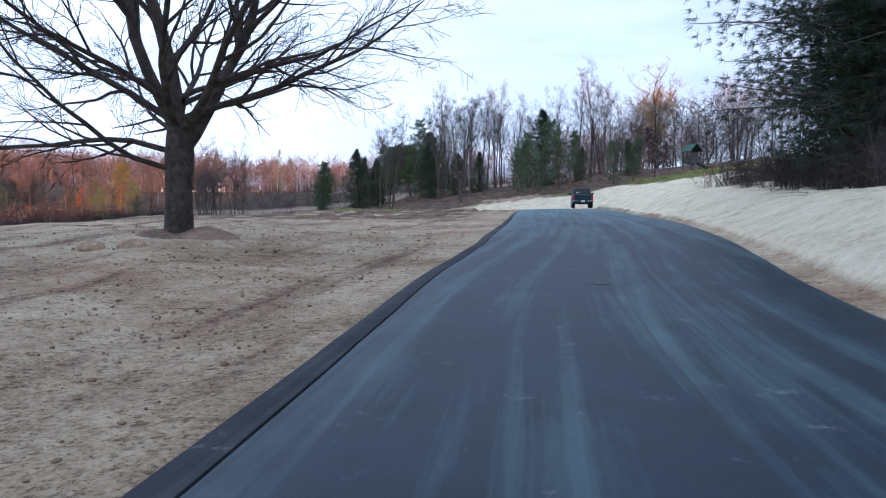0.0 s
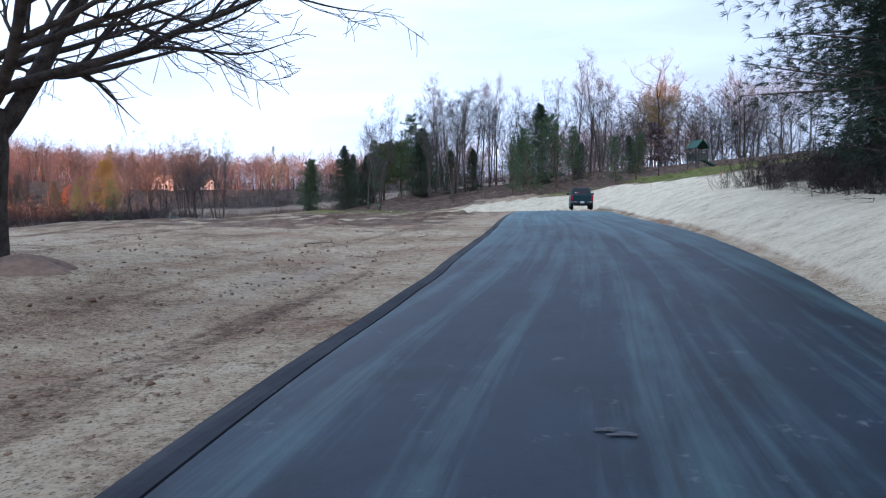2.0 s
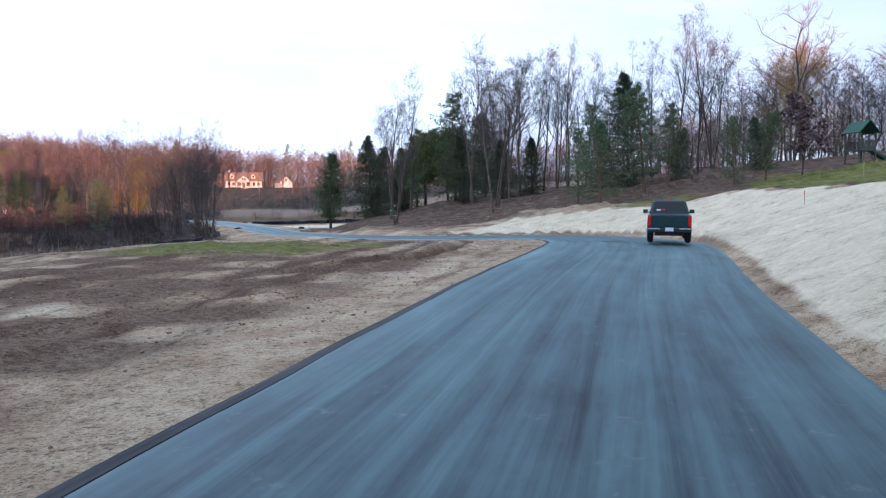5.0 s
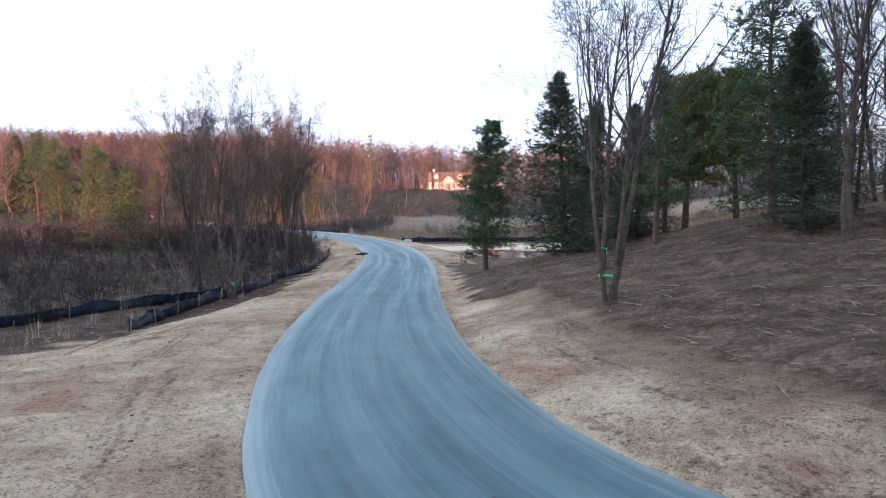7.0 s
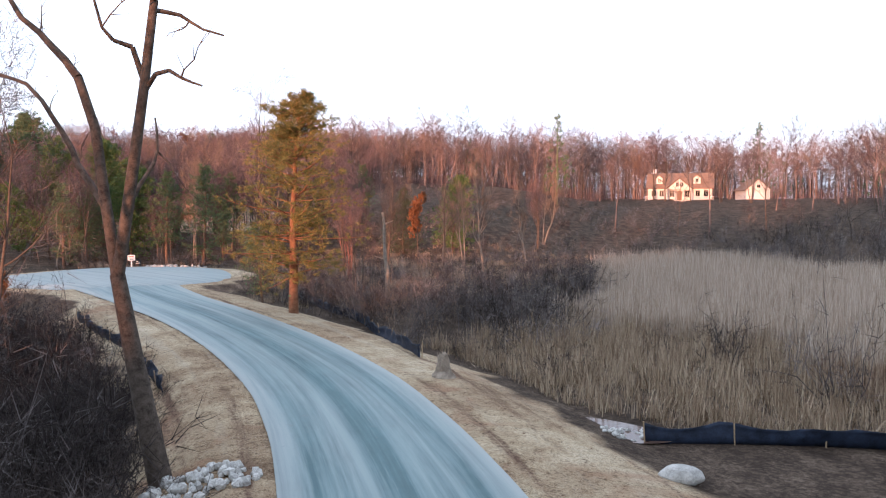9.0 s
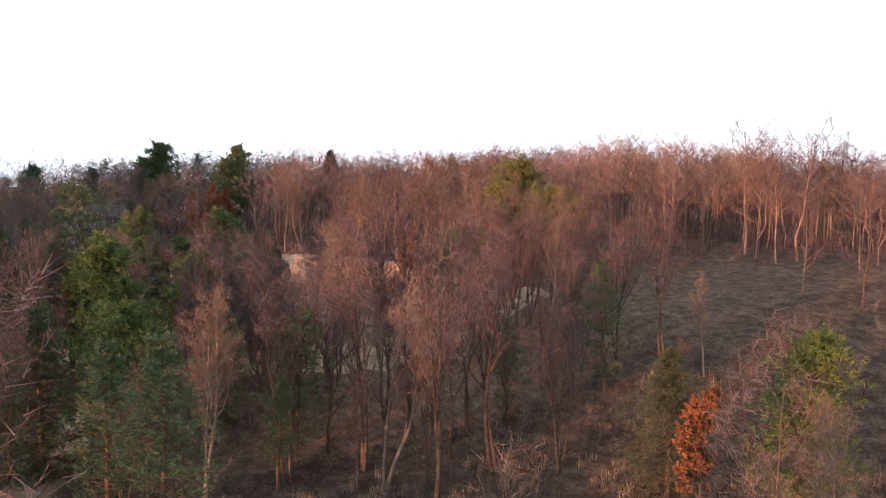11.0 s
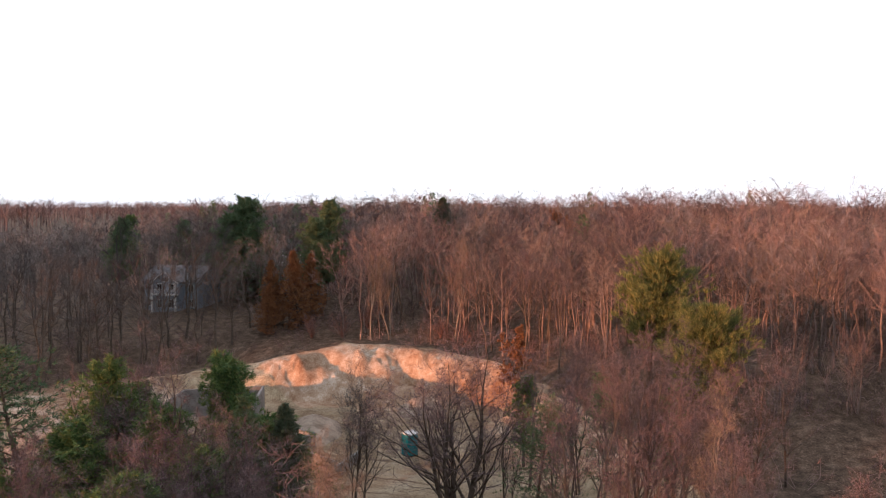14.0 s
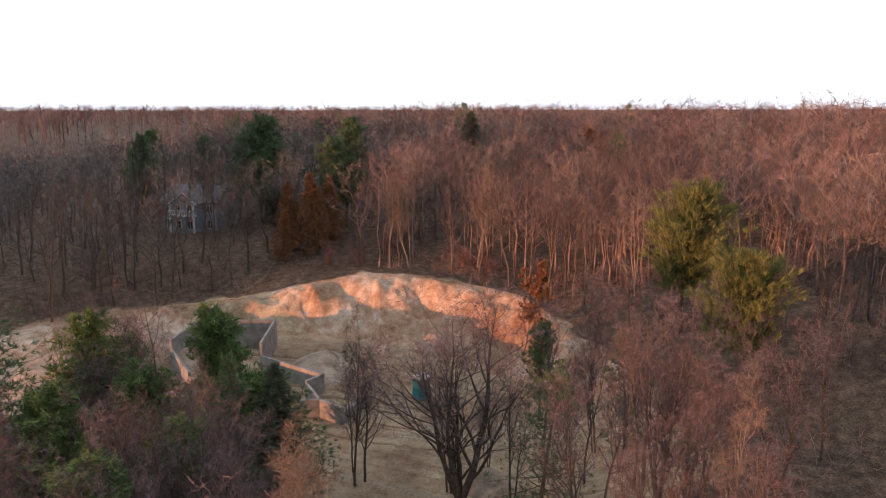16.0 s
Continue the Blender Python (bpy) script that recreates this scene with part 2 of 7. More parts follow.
def ramp_node(n, l, fac, stops):
    r = n.new("ShaderNodeValToRGB")
    e = r.color_ramp.elements
    while len(e) < len(stops):
        e.new(0.5)
    for el, (pos, col) in zip(e, stops):
        el.position, el.color = pos, (*col, 1)
    l.new(fac, r.inputs["Fac"])
    return r.outputs["Color"]


def mix_node(n, l, fac, a, b, kind="MIX"):
    m = n.new("ShaderNodeMixRGB")
    m.blend_type = kind
    for sock, v in (("Fac", fac), ("Color1", a), ("Color2", b)):
        if isinstance(v, (int, float)):
            m.inputs[sock].default_value = v
        elif isinstance(v, tuple):
            m.inputs[sock].default_value = (*v, 1)
        else:
            l.new(v, m.inputs[sock])
    return m.outputs["Color"]


def math_node(n, l, op, a, b=0.0, clamp=False):
    m = n.new("ShaderNodeMath")
    m.operation, m.use_clamp = op, clamp
    for i, v in enumerate((a, b)):
        if isinstance(v, (int, float)):
            m.inputs[i].default_value = v
        else:
            l.new(v, m.inputs[i])
    return m.outputs[0]


def bump_node(n, l, bsdf, height, strength, distance):
    b = n.new("ShaderNodeBump")
    b.inputs["Strength"].default_value, b.inputs["Distance"].default_value = strength, distance
    l.new(height, b.inputs["Height"])
    l.new(b.outputs["Normal"], bsdf.inputs["Normal"])


def rough_material(name, dark, light, scale=3.0, fine=25.0, rough=0.85, bump=0.4, dist=0.02, vary=0.0, metal=0.0, spec=0.3):
    """A worn surface: two colours in patches and grain, with fine relief. vary: how much one piece differs from the next."""
    m, n, l, b = nodes_of(name)
    co = n.new("ShaderNodeTexCoord").outputs["Object"]
    big, small = noise_node(n, l, co, scale, 5, 0.6), noise_node(n, l, co, fine, 3, 0.65)
    f = math_node(n, l, "ADD", math_node(n, l, "MULTIPLY", big, 0.65), math_node(n, l, "MULTIPLY", small, 0.35))
    col = ramp_node(n, l, f, [(0.36, dark), (0.62, light)])
    if vary:
        info = n.new("ShaderNodeObjectInfo")
        hsv = n.new("ShaderNodeHueSaturation")
        l.new(math_node(n, l, "ADD", math_node(n, l, "MULTIPLY", info.outputs["Random"], vary), 1 - vary / 2), hsv.inputs["Value"])
        l.new(col, hsv.inputs["Color"])
        col = hsv.outputs["Color"]
    l.new(col, b.inputs["Base Color"])
    b.inputs["Roughness"].default_value, b.inputs["Metallic"].default_value = rough, metal
    b.inputs["Specular IOR Level"].default_value = spec
    if bump:
        bump_node(n, l, b, f, bump, dist)
    return m


def island_material(name, stops, rough=0.8, spec=0.2, plants=False):
    """Leaves, needles and twigs: each one takes a shade of its own. plants: and each plant of a joined growth does, too."""
    m, n, l, b = nodes_of(name)
    geo = n.new("ShaderNodeNewGeometry")
    if plants:
        big = n.new("ShaderNodeAttribute")
        big.attribute_name = "tone"
        big = big.outputs["Fac"]
    else:
        big = noise_node(n, l, n.new("ShaderNodeTexCoord").outputs["Object"], 0.5, 2)
    share = 0.3 if plants else 0.7
    f = math_node(n, l, "ADD", math_node(n, l, "MULTIPLY", geo.outputs["Random Per Island"], share), math_node(n, l, "MULTIPLY", big, 1 - share))
    l.new(ramp_node(n, l, f, stops), b.inputs["Base Color"])
    b.inputs["Roughness"].default_value = rough
    b.inputs["Specular IOR Level"].default_value = spec
    return m


def ground_material():
    """Bare soil, strewn straw, leaf litter, lawn, marsh and sand, each where its own mask lies."""
    m, n, l, b = nodes_of("ground_cover")
    pos = n.new("ShaderNodeNewGeometry").outputs["Position"]

    def mask(name, edge=0.35, size=0.5):
        a = n.new("ShaderNodeAttribute")
        a.attribute_name = name
        w = math_node(n, l, "MULTIPLY", math_node(n, l, "SUBTRACT", noise_node(n, l, pos, size, 5, 0.65), 0.5), edge * 2.4)
        s = math_node(n, l, "ADD", a.outputs["Fac"], w)
        return math_node(n, l, "MULTIPLY", math_node(n, l, "SUBTRACT", s, 0.38), 4.0, True)

    big, mid = noise_node(n, l, pos, 0.16, 5, 0.6), noise_node(n, l, pos, 1.1, 6, 0.65)
    fine, grit = noise_node(n, l, pos, 7.0, 6, 0.72), noise_node(n, l, pos, 34.0, 3, 0.7)
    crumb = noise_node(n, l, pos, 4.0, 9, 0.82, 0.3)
    dd, ss = n.new("ShaderNodeAttribute"), n.new("ShaderNodeAttribute")
    dd.attribute_name, ss.attribute_name = "off", "way"
    ds = n.new("ShaderNodeCombineXYZ")
    l.new(dd.outputs["Fac"], ds.inputs[0])
    l.new(math_node(n, l, "MULTIPLY", ss.outputs["Fac"], 0.06), ds.inputs[1])
    soil_f = math_node(n, l, "ADD", math_node(n, l, "MULTIPLY", big, 0.42), math_node(n, l, "ADD", math_node(n, l, "MULTIPLY", mid, 0.3), math_node(n, l, "MULTIPLY", fine, 0.28)))
    soil = ramp_node(n, l, soil_f, [(0.38, (0.18, 0.117, 0.068)), (0.45, (0.37, 0.27, 0.168)), (0.52, (0.55, 0.44, 0.288)), (0.6, (0.70, 0.60, 0.428))])
    soil = mix_node(n, l, math_node(n, l, "MULTIPLY", math_node(n, l, "SUBTRACT", grit, 0.55), 6.0, True), soil, (0.60, 0.52, 0.39))
    soil = mix_node(n, l, math_node(n, l, "MULTIPLY", math_node(n, l, "SUBTRACT", 0.46, grit), 7.0, True), soil, (0.115, 0.072, 0.048))
    soil = mix_node(n, l, math_node(n, l, "MULTIPLY", math_node(n, l, "SUBTRACT", noise_node(n, l, pos, 0.35, 4, 0.6, 0.6), 0.56), 5.0, True), soil, (0.34, 0.195, 0.12))
    # tracks of machines, long and low
    ruts = noise_node(n, l, ds.outputs["Vector"], 1.0, 5, 0.6, 0.5)
    torn = math_node(n, l, "ADD", ruts, math_node(n, l, "MULTIPLY", math_node(n, l, "SUBTRACT", fine, 0.5), 0.5))
    soil = mix_node(n, l, math_node(n, l, "MULTIPLY", math_node(n, l, "SUBTRACT", torn, 0.55), 7.0, True), soil, mix_node(n, l, math_node(n, l, "MULTIPLY", math_node(n, l, "SUBTRACT", grit, 0.35), 3.0, True), (0.10, 0.06, 0.04), (0.25, 0.165, 0.115)))
    soil = mix_node(n, l, math_node(n, l, "MULTIPLY", math_node(n, l, "SUBTRACT", 0.42, torn), 5.0, True), soil, mix_node(n, l, grit, (0.40, 0.33, 0.239), (0.53, 0.456, 0.347)))

    rut = n.new("ShaderNodeAttribute")
    rut.attribute_name = "rut"
    soil = mix_node(n, l, math_node(n, l, "MULTIPLY", math_node(n, l, "ADD", rut.outputs["Fac"], math_node(n, l, "MULTIPLY", math_node(n, l, "SUBTRACT", fine, 0.5), 0.9)), 1.3, True), soil, mix_node(n, l, math_node(n, l, "MULTIPLY", math_node(n, l, "SUBTRACT", grit, 0.35), 3.0, True), (0.07, 0.043, 0.03), (0.19, 0.125, 0.085)))
    # lumps vary in tone; soil darkens where crumb noise, also its relief, dips
    lump = n.new("ShaderNodeTexVoronoi")
    lump.inputs["Scale"].default_value = 21.0
    l.new(pos, lump.inputs["Vector"])
    tone = n.new("ShaderNodeSeparateColor")
    l.new(lump.outputs["Color"], tone.inputs[0])
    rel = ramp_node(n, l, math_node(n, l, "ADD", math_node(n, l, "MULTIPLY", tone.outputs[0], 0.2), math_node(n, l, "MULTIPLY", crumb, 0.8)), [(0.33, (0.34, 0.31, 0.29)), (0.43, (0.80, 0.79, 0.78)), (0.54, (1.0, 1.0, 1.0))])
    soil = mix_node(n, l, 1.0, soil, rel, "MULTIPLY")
    straw_f = math_node(n, l, "ADD", math_node(n, l, "MULTIPLY", mid, 0.35), math_node(n, l, "ADD", math_node(n, l, "MULTIPLY", fine, 0.4), math_node(n, l, "MULTIPLY", grit, 0.25)))
    straw = ramp_node(n, l, straw_f, [(0.36, (0.22, 0.17, 0.11)), (0.46, (0.61, 0.525, 0.36)), (0.6, (0.79, 0.71, 0.525))])
    leaf = ramp_node(n, l, straw_f, [(0.38, (0.03, 0.021, 0.015)), (0.49, (0.095, 0.066, 0.047)), (0.6, (0.24, 0.175, 0.125))])
    lawn = ramp_node(n, l, straw_f, [(0.36, (0.045, 0.052, 0.016)), (0.46, (0.10, 0.115, 0.028)), (0.54, (0.18, 0.175, 0.05)), (0.64, (0.32, 0.26, 0.12))])
    marsh = ramp_node(n, l, straw_f, [(0.38, (0.022, 0.016, 0.012)), (0.5, (0.068, 0.05, 0.037)), (0.62, (0.20, 0.155, 0.113))])
    sand = ramp_node(n, l, soil_f, [(0.38, (0.15, 0.075, 0.042)), (0.45, (0.30, 0.185, 0.115)), (0.52, (0.43, 0.31, 0.215)), (0.59, (0.62, 0.52, 0.42))])
    col = mix_node(n, l, mask("marsh"), soil, marsh)
    col = mix_node(n, l, mask("leaf"), col, leaf)
    col = mix_node(n, l, mask("sand", 0.14), col, sand)
    col = mix_node(n, l, mask("straw", 0.25, 0.8), col, straw)
    col = mix_node(n, l, mask("lawn", 0.4, 0.7), col, lawn)
    l.new(col, b.inputs["Base Color"])
    b.inputs["Roughness"].default_value = 0.95
    b.inputs["Specular IOR Level"].default_value = 0.12
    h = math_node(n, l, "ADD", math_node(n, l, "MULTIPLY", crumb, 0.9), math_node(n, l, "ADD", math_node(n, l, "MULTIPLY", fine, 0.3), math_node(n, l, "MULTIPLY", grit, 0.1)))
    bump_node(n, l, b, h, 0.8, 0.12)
    return m


def asphalt_material(name, dark, light, dust_sky, curb=False):
    """New asphalt, dusted by tyres along its length; its bluish tones hold painted sky reflection. It reads the way
    along (U) and across (V) the road, in metres.
    """
    m, n, l, b = nodes_of(name)
    uv = n.new("ShaderNodeUVMap").outputs["UV"]
    mp = n.new("ShaderNodeMapping")
    mp.inputs["Scale"].default_value = (0.025, 1.0, 1)
    l.new(uv, mp.inputs["Vector"])
    streak = noise_node(n, l, mp.outputs["Vector"], 2.2, 6, 0.68, 0.4)
    mp2 = n.new("ShaderNodeMapping")
    mp2.inputs["Scale"].default_value = (0.35, 1.0, 1)
    l.new(uv, mp2.inputs["Vector"])
    patch = noise_node(n, l, mp2.outputs["Vector"], 0.8, 6, 0.68)
    grain = noise_node(n, l, uv, 55.0, 3, 0.7)
    sep = n.new("ShaderNodeSeparateXYZ")
    l.new(uv, sep.inputs[0])
    # the dust, with the sky painted into its tint, grows with the way along the road, as the frost-pale far part has
    # more of it
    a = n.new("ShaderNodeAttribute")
    a.attribute_name = "dust_sky"
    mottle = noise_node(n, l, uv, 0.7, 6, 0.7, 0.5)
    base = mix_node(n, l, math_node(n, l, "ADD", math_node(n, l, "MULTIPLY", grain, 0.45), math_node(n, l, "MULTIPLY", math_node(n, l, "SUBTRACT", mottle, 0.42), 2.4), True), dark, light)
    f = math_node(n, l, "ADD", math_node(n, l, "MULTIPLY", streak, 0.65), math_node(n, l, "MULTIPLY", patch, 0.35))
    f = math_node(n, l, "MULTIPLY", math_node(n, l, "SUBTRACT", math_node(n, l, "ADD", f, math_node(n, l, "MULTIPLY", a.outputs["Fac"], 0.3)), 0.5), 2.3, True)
    col = mix_node(n, l, math_node(n, l, "MULTIPLY", f, 0.8), base, dust_sky)
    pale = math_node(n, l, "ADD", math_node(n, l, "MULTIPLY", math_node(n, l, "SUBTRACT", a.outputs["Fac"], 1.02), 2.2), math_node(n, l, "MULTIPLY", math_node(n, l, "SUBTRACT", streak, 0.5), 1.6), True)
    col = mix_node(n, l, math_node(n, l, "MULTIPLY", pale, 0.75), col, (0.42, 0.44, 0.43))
    # spots of trodden soil, and the long joint between the two laid strips
    spot = noise_node(n, l, uv, 2.2, 6, 0.72)
    col = mix_node(n, l, math_node(n, l, "MULTIPLY", math_node(n, l, "SUBTRACT", spot, 0.61), 5.0, True), col, (0.20, 0.21, 0.21))
    sway = math_node(n, l, "MULTIPLY", math_node(n, l, "SUBTRACT", noise_node(n, l, mp.outputs["Vector"], 0.8, 2), 0.5), 0.5)
    seam = math_node(n, l, "ABSOLUTE", math_node(n, l, "ADD", math_node(n, l, "ADD", sep.outputs["Y"], 0.15), sway))
    seam = math_node(n, l, "SUBTRACT", 1.0, math_node(n, l, "MULTIPLY", seam, 28.0, True), True)
    col = mix_node(n, l, math_node(n, l, "MULTIPLY", math_node(n, l, "MULTIPLY", seam, math_node(n, l, "SUBTRACT", 1.0, math_node(n, l, "MULTIPLY", a.outputs["Fac"], 1.6), True)), 0.0 if curb else 0.6), col, (0.014, 0.015, 0.018))
    l.new(col, b.inputs["Base Color"])
    b.inputs["Roughness"].default_value = 0.85 if curb else 0.62
    b.inputs["Specular IOR Level"].default_value = 0.15 if curb else 0.28
    bump_node(n, l, b, grain, 0.35, 0.006)
    return m


M_GROUND = ground_material()
# the blue in the road's asphalt and dust is mirrored sky, painted in
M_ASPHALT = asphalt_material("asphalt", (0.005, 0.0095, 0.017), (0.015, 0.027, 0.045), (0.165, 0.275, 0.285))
M_CURB = asphalt_material("asphalt_curb", (0.013, 0.015, 0.02), (0.038, 0.042, 0.05), (0.17, 0.17, 0.16), True)
M_BARK = rough_material("bark", (0.05, 0.038, 0.03), (0.16, 0.13, 0.105), 6, 30, 0.95, 0.8, 0.03, 0.5)
M_BARK_DARK = rough_material("dark_bark", (0.022, 0.018, 0.015), (0.085, 0.07, 0.058), 5, 26, 0.95, 0.9, 0.04)
M_BARK_PALE = rough_material("pale_bark", (0.16, 0.13, 0.10), (0.36, 0.31, 0.25), 6, 30, 0.9, 0.5, 0.02, 0.4)
# pale pink of low sun on the trunks, painted into the bark
M_BARK_WOOD = rough_material("sunlit_woodland_bark", (0.10, 0.072, 0.064), (0.34, 0.255, 0.22), 0.7, 6, 0.95, 0.0)
M_BARK_PINE = rough_material("pine_bark", (0.075, 0.05, 0.036), (0.20, 0.14, 0.10), 6, 30, 0.95, 0.8, 0.03, 0.3)
M_TWIG = island_material("twigs", [(0.15, (0.04, 0.029, 0.03)), (0.85, (0.27, 0.195, 0.195))])
M_WOOD = island_material("woodland_twigs", [(0.05, (0.035, 0.026, 0.027)), (0.4, (0.12, 0.084, 0.082)), (0.75, (0.25, 0.165, 0.155)), (0.95, (0.36, 0.285, 0.255))], plants=True)
M_WOOD_GREY = island_material("grey_woodland_twigs", [(0.05, (0.05, 0.042, 0.04)), (0.5, (0.15, 0.125, 0.118)), (0.95, (0.34, 0.29, 0.27))], plants=True)
M_WOOD_PALE = island_material("pale_woodland_twigs", [(0.05, (0.12, 0.085, 0.065)), (0.5, (0.24, 0.175, 0.135)), (0.95, (0.42, 0.33, 0.26))], plants=True)
M_BRUSH = island_material("brush_twigs", [(0.05, (0.014, 0.011, 0.011)), (0.6, (0.048, 0.039, 0.036)), (0.95, (0.13, 0.105, 0.095))], plants=True)
M_BRUSH_GREY = island_material("grey_brush_twigs", [(0.05, (0.045, 0.039, 0.038)), (0.5, (0.135, 0.117, 0.111)), (0.95, (0.30, 0.265, 0.248))], plants=True)
M_TWIG_GREY = island_material("grey_twigs", [(0.15, (0.035, 0.03, 0.028)), (0.85, (0.19, 0.162, 0.15))])
M_TWIG_PALE = island_material("pale_twigs", [(0.2, (0.14, 0.10, 0.075)), (0.8, (0.30, 0.23, 0.17))])
M_NEEDLE = island_material("pine_needles", [(0.15, (0.055, 0.10, 0.055)), (0.6, (0.115, 0.175, 0.085)), (0.95, (0.21, 0.23, 0.10))])
M_CEDAR = island_material("dark_needles", [(0.15, (0.045, 0.072, 0.048)), (0.7, (0.095, 0.122, 0.07)), (0.95, (0.18, 0.15, 0.09))])
M_BROWNLEAF = island_material("dry_leaves", [(0.1, (0.14, 0.06, 0.03)), (0.9, (0.32, 0.16, 0.07))])
M_WILLOW = island_material("willow_twigs", [(0.1, (0.20, 0.13, 0.06)), (0.9, (0.42, 0.30, 0.12))])
M_REED = island_material("reeds", [(0.1, (0.27, 0.20, 0.14)), (0.5, (0.50, 0.41, 0.32)), (0.95, (0.72, 0.64, 0.54))], 0.8)
M_GRASS_DRY = island_material("dry_grass", [(0.1, (0.18, 0.12, 0.075)), (0.9, (0.54, 0.44, 0.31))], 0.85)


# ---- meshes from arrays ----
def mesh_of(name, verts, faces, mat=None, smooth_shade=False):
    """A mesh from an array of corners and an array (or a list of arrays) of faces with as many corners each."""
    faces = faces if isinstance(faces, list) else [faces]
    me = bpy.data.meshes.new(name)
    me.vertices.add(len(verts))
    me.vertices.foreach_set("co", np.asarray(verts, np.float32).ravel())
    loops = np.concatenate([f.ravel() for f in faces]).astype(np.int32)
    sizes = np.concatenate([np.full(len(f), f.shape[1], np.int32) for f in faces])
    me.loops.add(len(loops))
    me.loops.foreach_set("vertex_index", loops)
    me.polygons.add(len(sizes))
    me.polygons.foreach_set("loop_start", np.concatenate([[0], np.cumsum(sizes)[:-1]]).astype(np.int32))
    if smooth_shade:
        me.polygons.foreach_set("use_smooth", np.ones(len(sizes), bool))
    me.update(calc_edges=True)
    if mat:
        me.materials.append(mat)
    return me


def grid_faces(nu, nv):
    i = np.arange(nu * nv).reshape(nu, nv)
    return np.stack([i[:-1, :-1], i[1:, :-1], i[1:, 1:], i[:-1, 1:]], -1).reshape(-1, 4)


def part(name, bm, mat, parent, label="", loc=None):
    """Links a bmesh as one mesh object under a thing or a part."""
    me = bpy.data.meshes.new(name)
    bm.to_mesh(me)
    bm.free()
    if mat:
        me.materials.append(mat)
    ob = new(name, me)
    ob.parent = parent
    if loc is not None:
        ob.location = loc
    return tagged(ob, label)


# ---- the ground ----
def steps(*spans):
    """Grid lines: spans of (from, to, spacing)."""
    return np.concatenate([np.arange(a, b, s) for a, b, s in spans] + [[spans[-1][1]]])


def make_ground():
    gx = steps((-3000, -1000, 250), (-1000, -500, 50), (-500, -280, 12), (-280, -225, 2.2), (-225, -187, 1.6), (-187, -152, 0.5), (-152, -130, 1.1), (-130, -60, 1.4), (-60, -14, 0.6), (-14, 9, 0.27), (9, 32, 0.5), (32, 70, 2.5), (70, 300, 15), (300, 1000, 60), (1000, 3000, 250))
    gy = steps((-3000, -1000, 250), (-1000, -200, 50), (-200, -40, 12), (-40, 0, 3), (0, 40, 0.7), (40, 66, 0.27), (66, 190, 0.65), (190, 217, 0.5), (217, 275, 1.5), (275, 400, 5), (400, 700, 20), (700, 1400, 60), (1400, 3200, 250))
    x, y = np.meshgrid(gx, gy, indexing="ij")
    z = land(x, y)
    me = mesh_of("ground", np.stack([x, y, z], -1).reshape(-1, 3), grid_faces(len(gx), len(gy)), M_GROUND, True)
    x, y, z = x.ravel() / UNIT, y.ravel() / UNIT, z.ravel() / UNIT
    d, zr, side, s = road_plan(x, y)
    up, top, runs, r, ang = site_plan(x, y)
    sunk = 1 - smooth(-2.4, -1.6, z)
    marsh = np.maximum(sunk * smooth(2.4, 5.0, d + 0.8 * wobble(x, y, 4, 77)), smooth(30, 40, d) * (side > 0) * (y > 40) * (x > -110))
    left = np.interp(s, [0, 90, 125, 150, 175, 290], [32, 32, 27, 12, 6, 7])
    marsh = np.maximum(marsh, (side < 0) * smooth(13, 19, d + 3 * wobble(x, y, 20, 73)))
    marsh = np.maximum(marsh, smooth(34, 46, d + 4 * wobble(x, y, 25, 74)))
    leaf = np.where(side > 0, smooth(0.85, 1.5, d / left) * (x < -60), 0)
    leaf = np.maximum(leaf, np.where(side < 0, np.maximum(smooth(2.0, 5.5, d) * smooth(122, 140, s), smooth(0.5, 2.2, d + 0.6 * wobble(x, y, 3, 76)) * smooth(158, 165, s) * (1 - smooth(191, 199, s))) * (y < 160) * (y > 88), 0))
    leaf = np.maximum(leaf, smooth(7.5, 9.5, d) * (side < 0) * (y < 130) * (s < 140))
    leaf = np.maximum(leaf, smooth(12, 18, d) * (x < -95) * (1 - sunk))
    leaf = np.maximum(leaf, smooth(222, 245, y))
    leaf = np.maximum(leaf, smooth(1.0, 2.4, d + 0.5 * wobble(x, y, 4, 19)) * smooth(-84, -92, x) * (y > 160))
    clearing = 1 - smooth(0.75, 1.15, np.hypot((x + 128) / 26, (y - 252) / 17))
    leaf = leaf * (1 - 0.45 * clearing)
    bare = (r < 75) * (1 - smooth(0.95, 1.25, up + 0.1 * wobble(x, y, 6, 18)))
    shore = 1 - smooth(1.5, 2.0, np.hypot((x + 25) / 13.5, (y - 164) / 8) + 0.12 * wobble(x, y, 7, 29))
    leaf, marsh = leaf * (1 - bare), marsh * (1 - bare) * (1 - 0.8 * shore)
    marsh = np.maximum(marsh, smooth(3.5, 7.0, d + wobble(x, y, 6, 28)) * (y > 176) * (y < 245) * (x > -128) * (x < -60) * (1 - bare))
    leaf = leaf * (1 - 0.8 * marsh * (y > 176) * (x > -128))
    sand = runs * (1 - smooth(200, 209, ang)) * smooth(-0.5, 0.0, up + 0.25 * wobble(x, y, 6, 15)) * (1 - smooth(0.98, 1.2, up + 0.08 * wobble(x, y, 5, 4)))
    sand = np.maximum(sand, 0.7 * (1 - smooth(0.8, 1.1, np.hypot((x + 192) / 18, (y - 192) / 13))))
    track = np.abs((y - 187) - (x + 112) * -0.42 - 4 * np.sin((x + 112) / 18))
    sand = np.maximum(sand, 0.62 * (1 - smooth(1.2, 3.0, track)) * smooth(-178, -165, x) * (1 - smooth(-116, -112, x)))
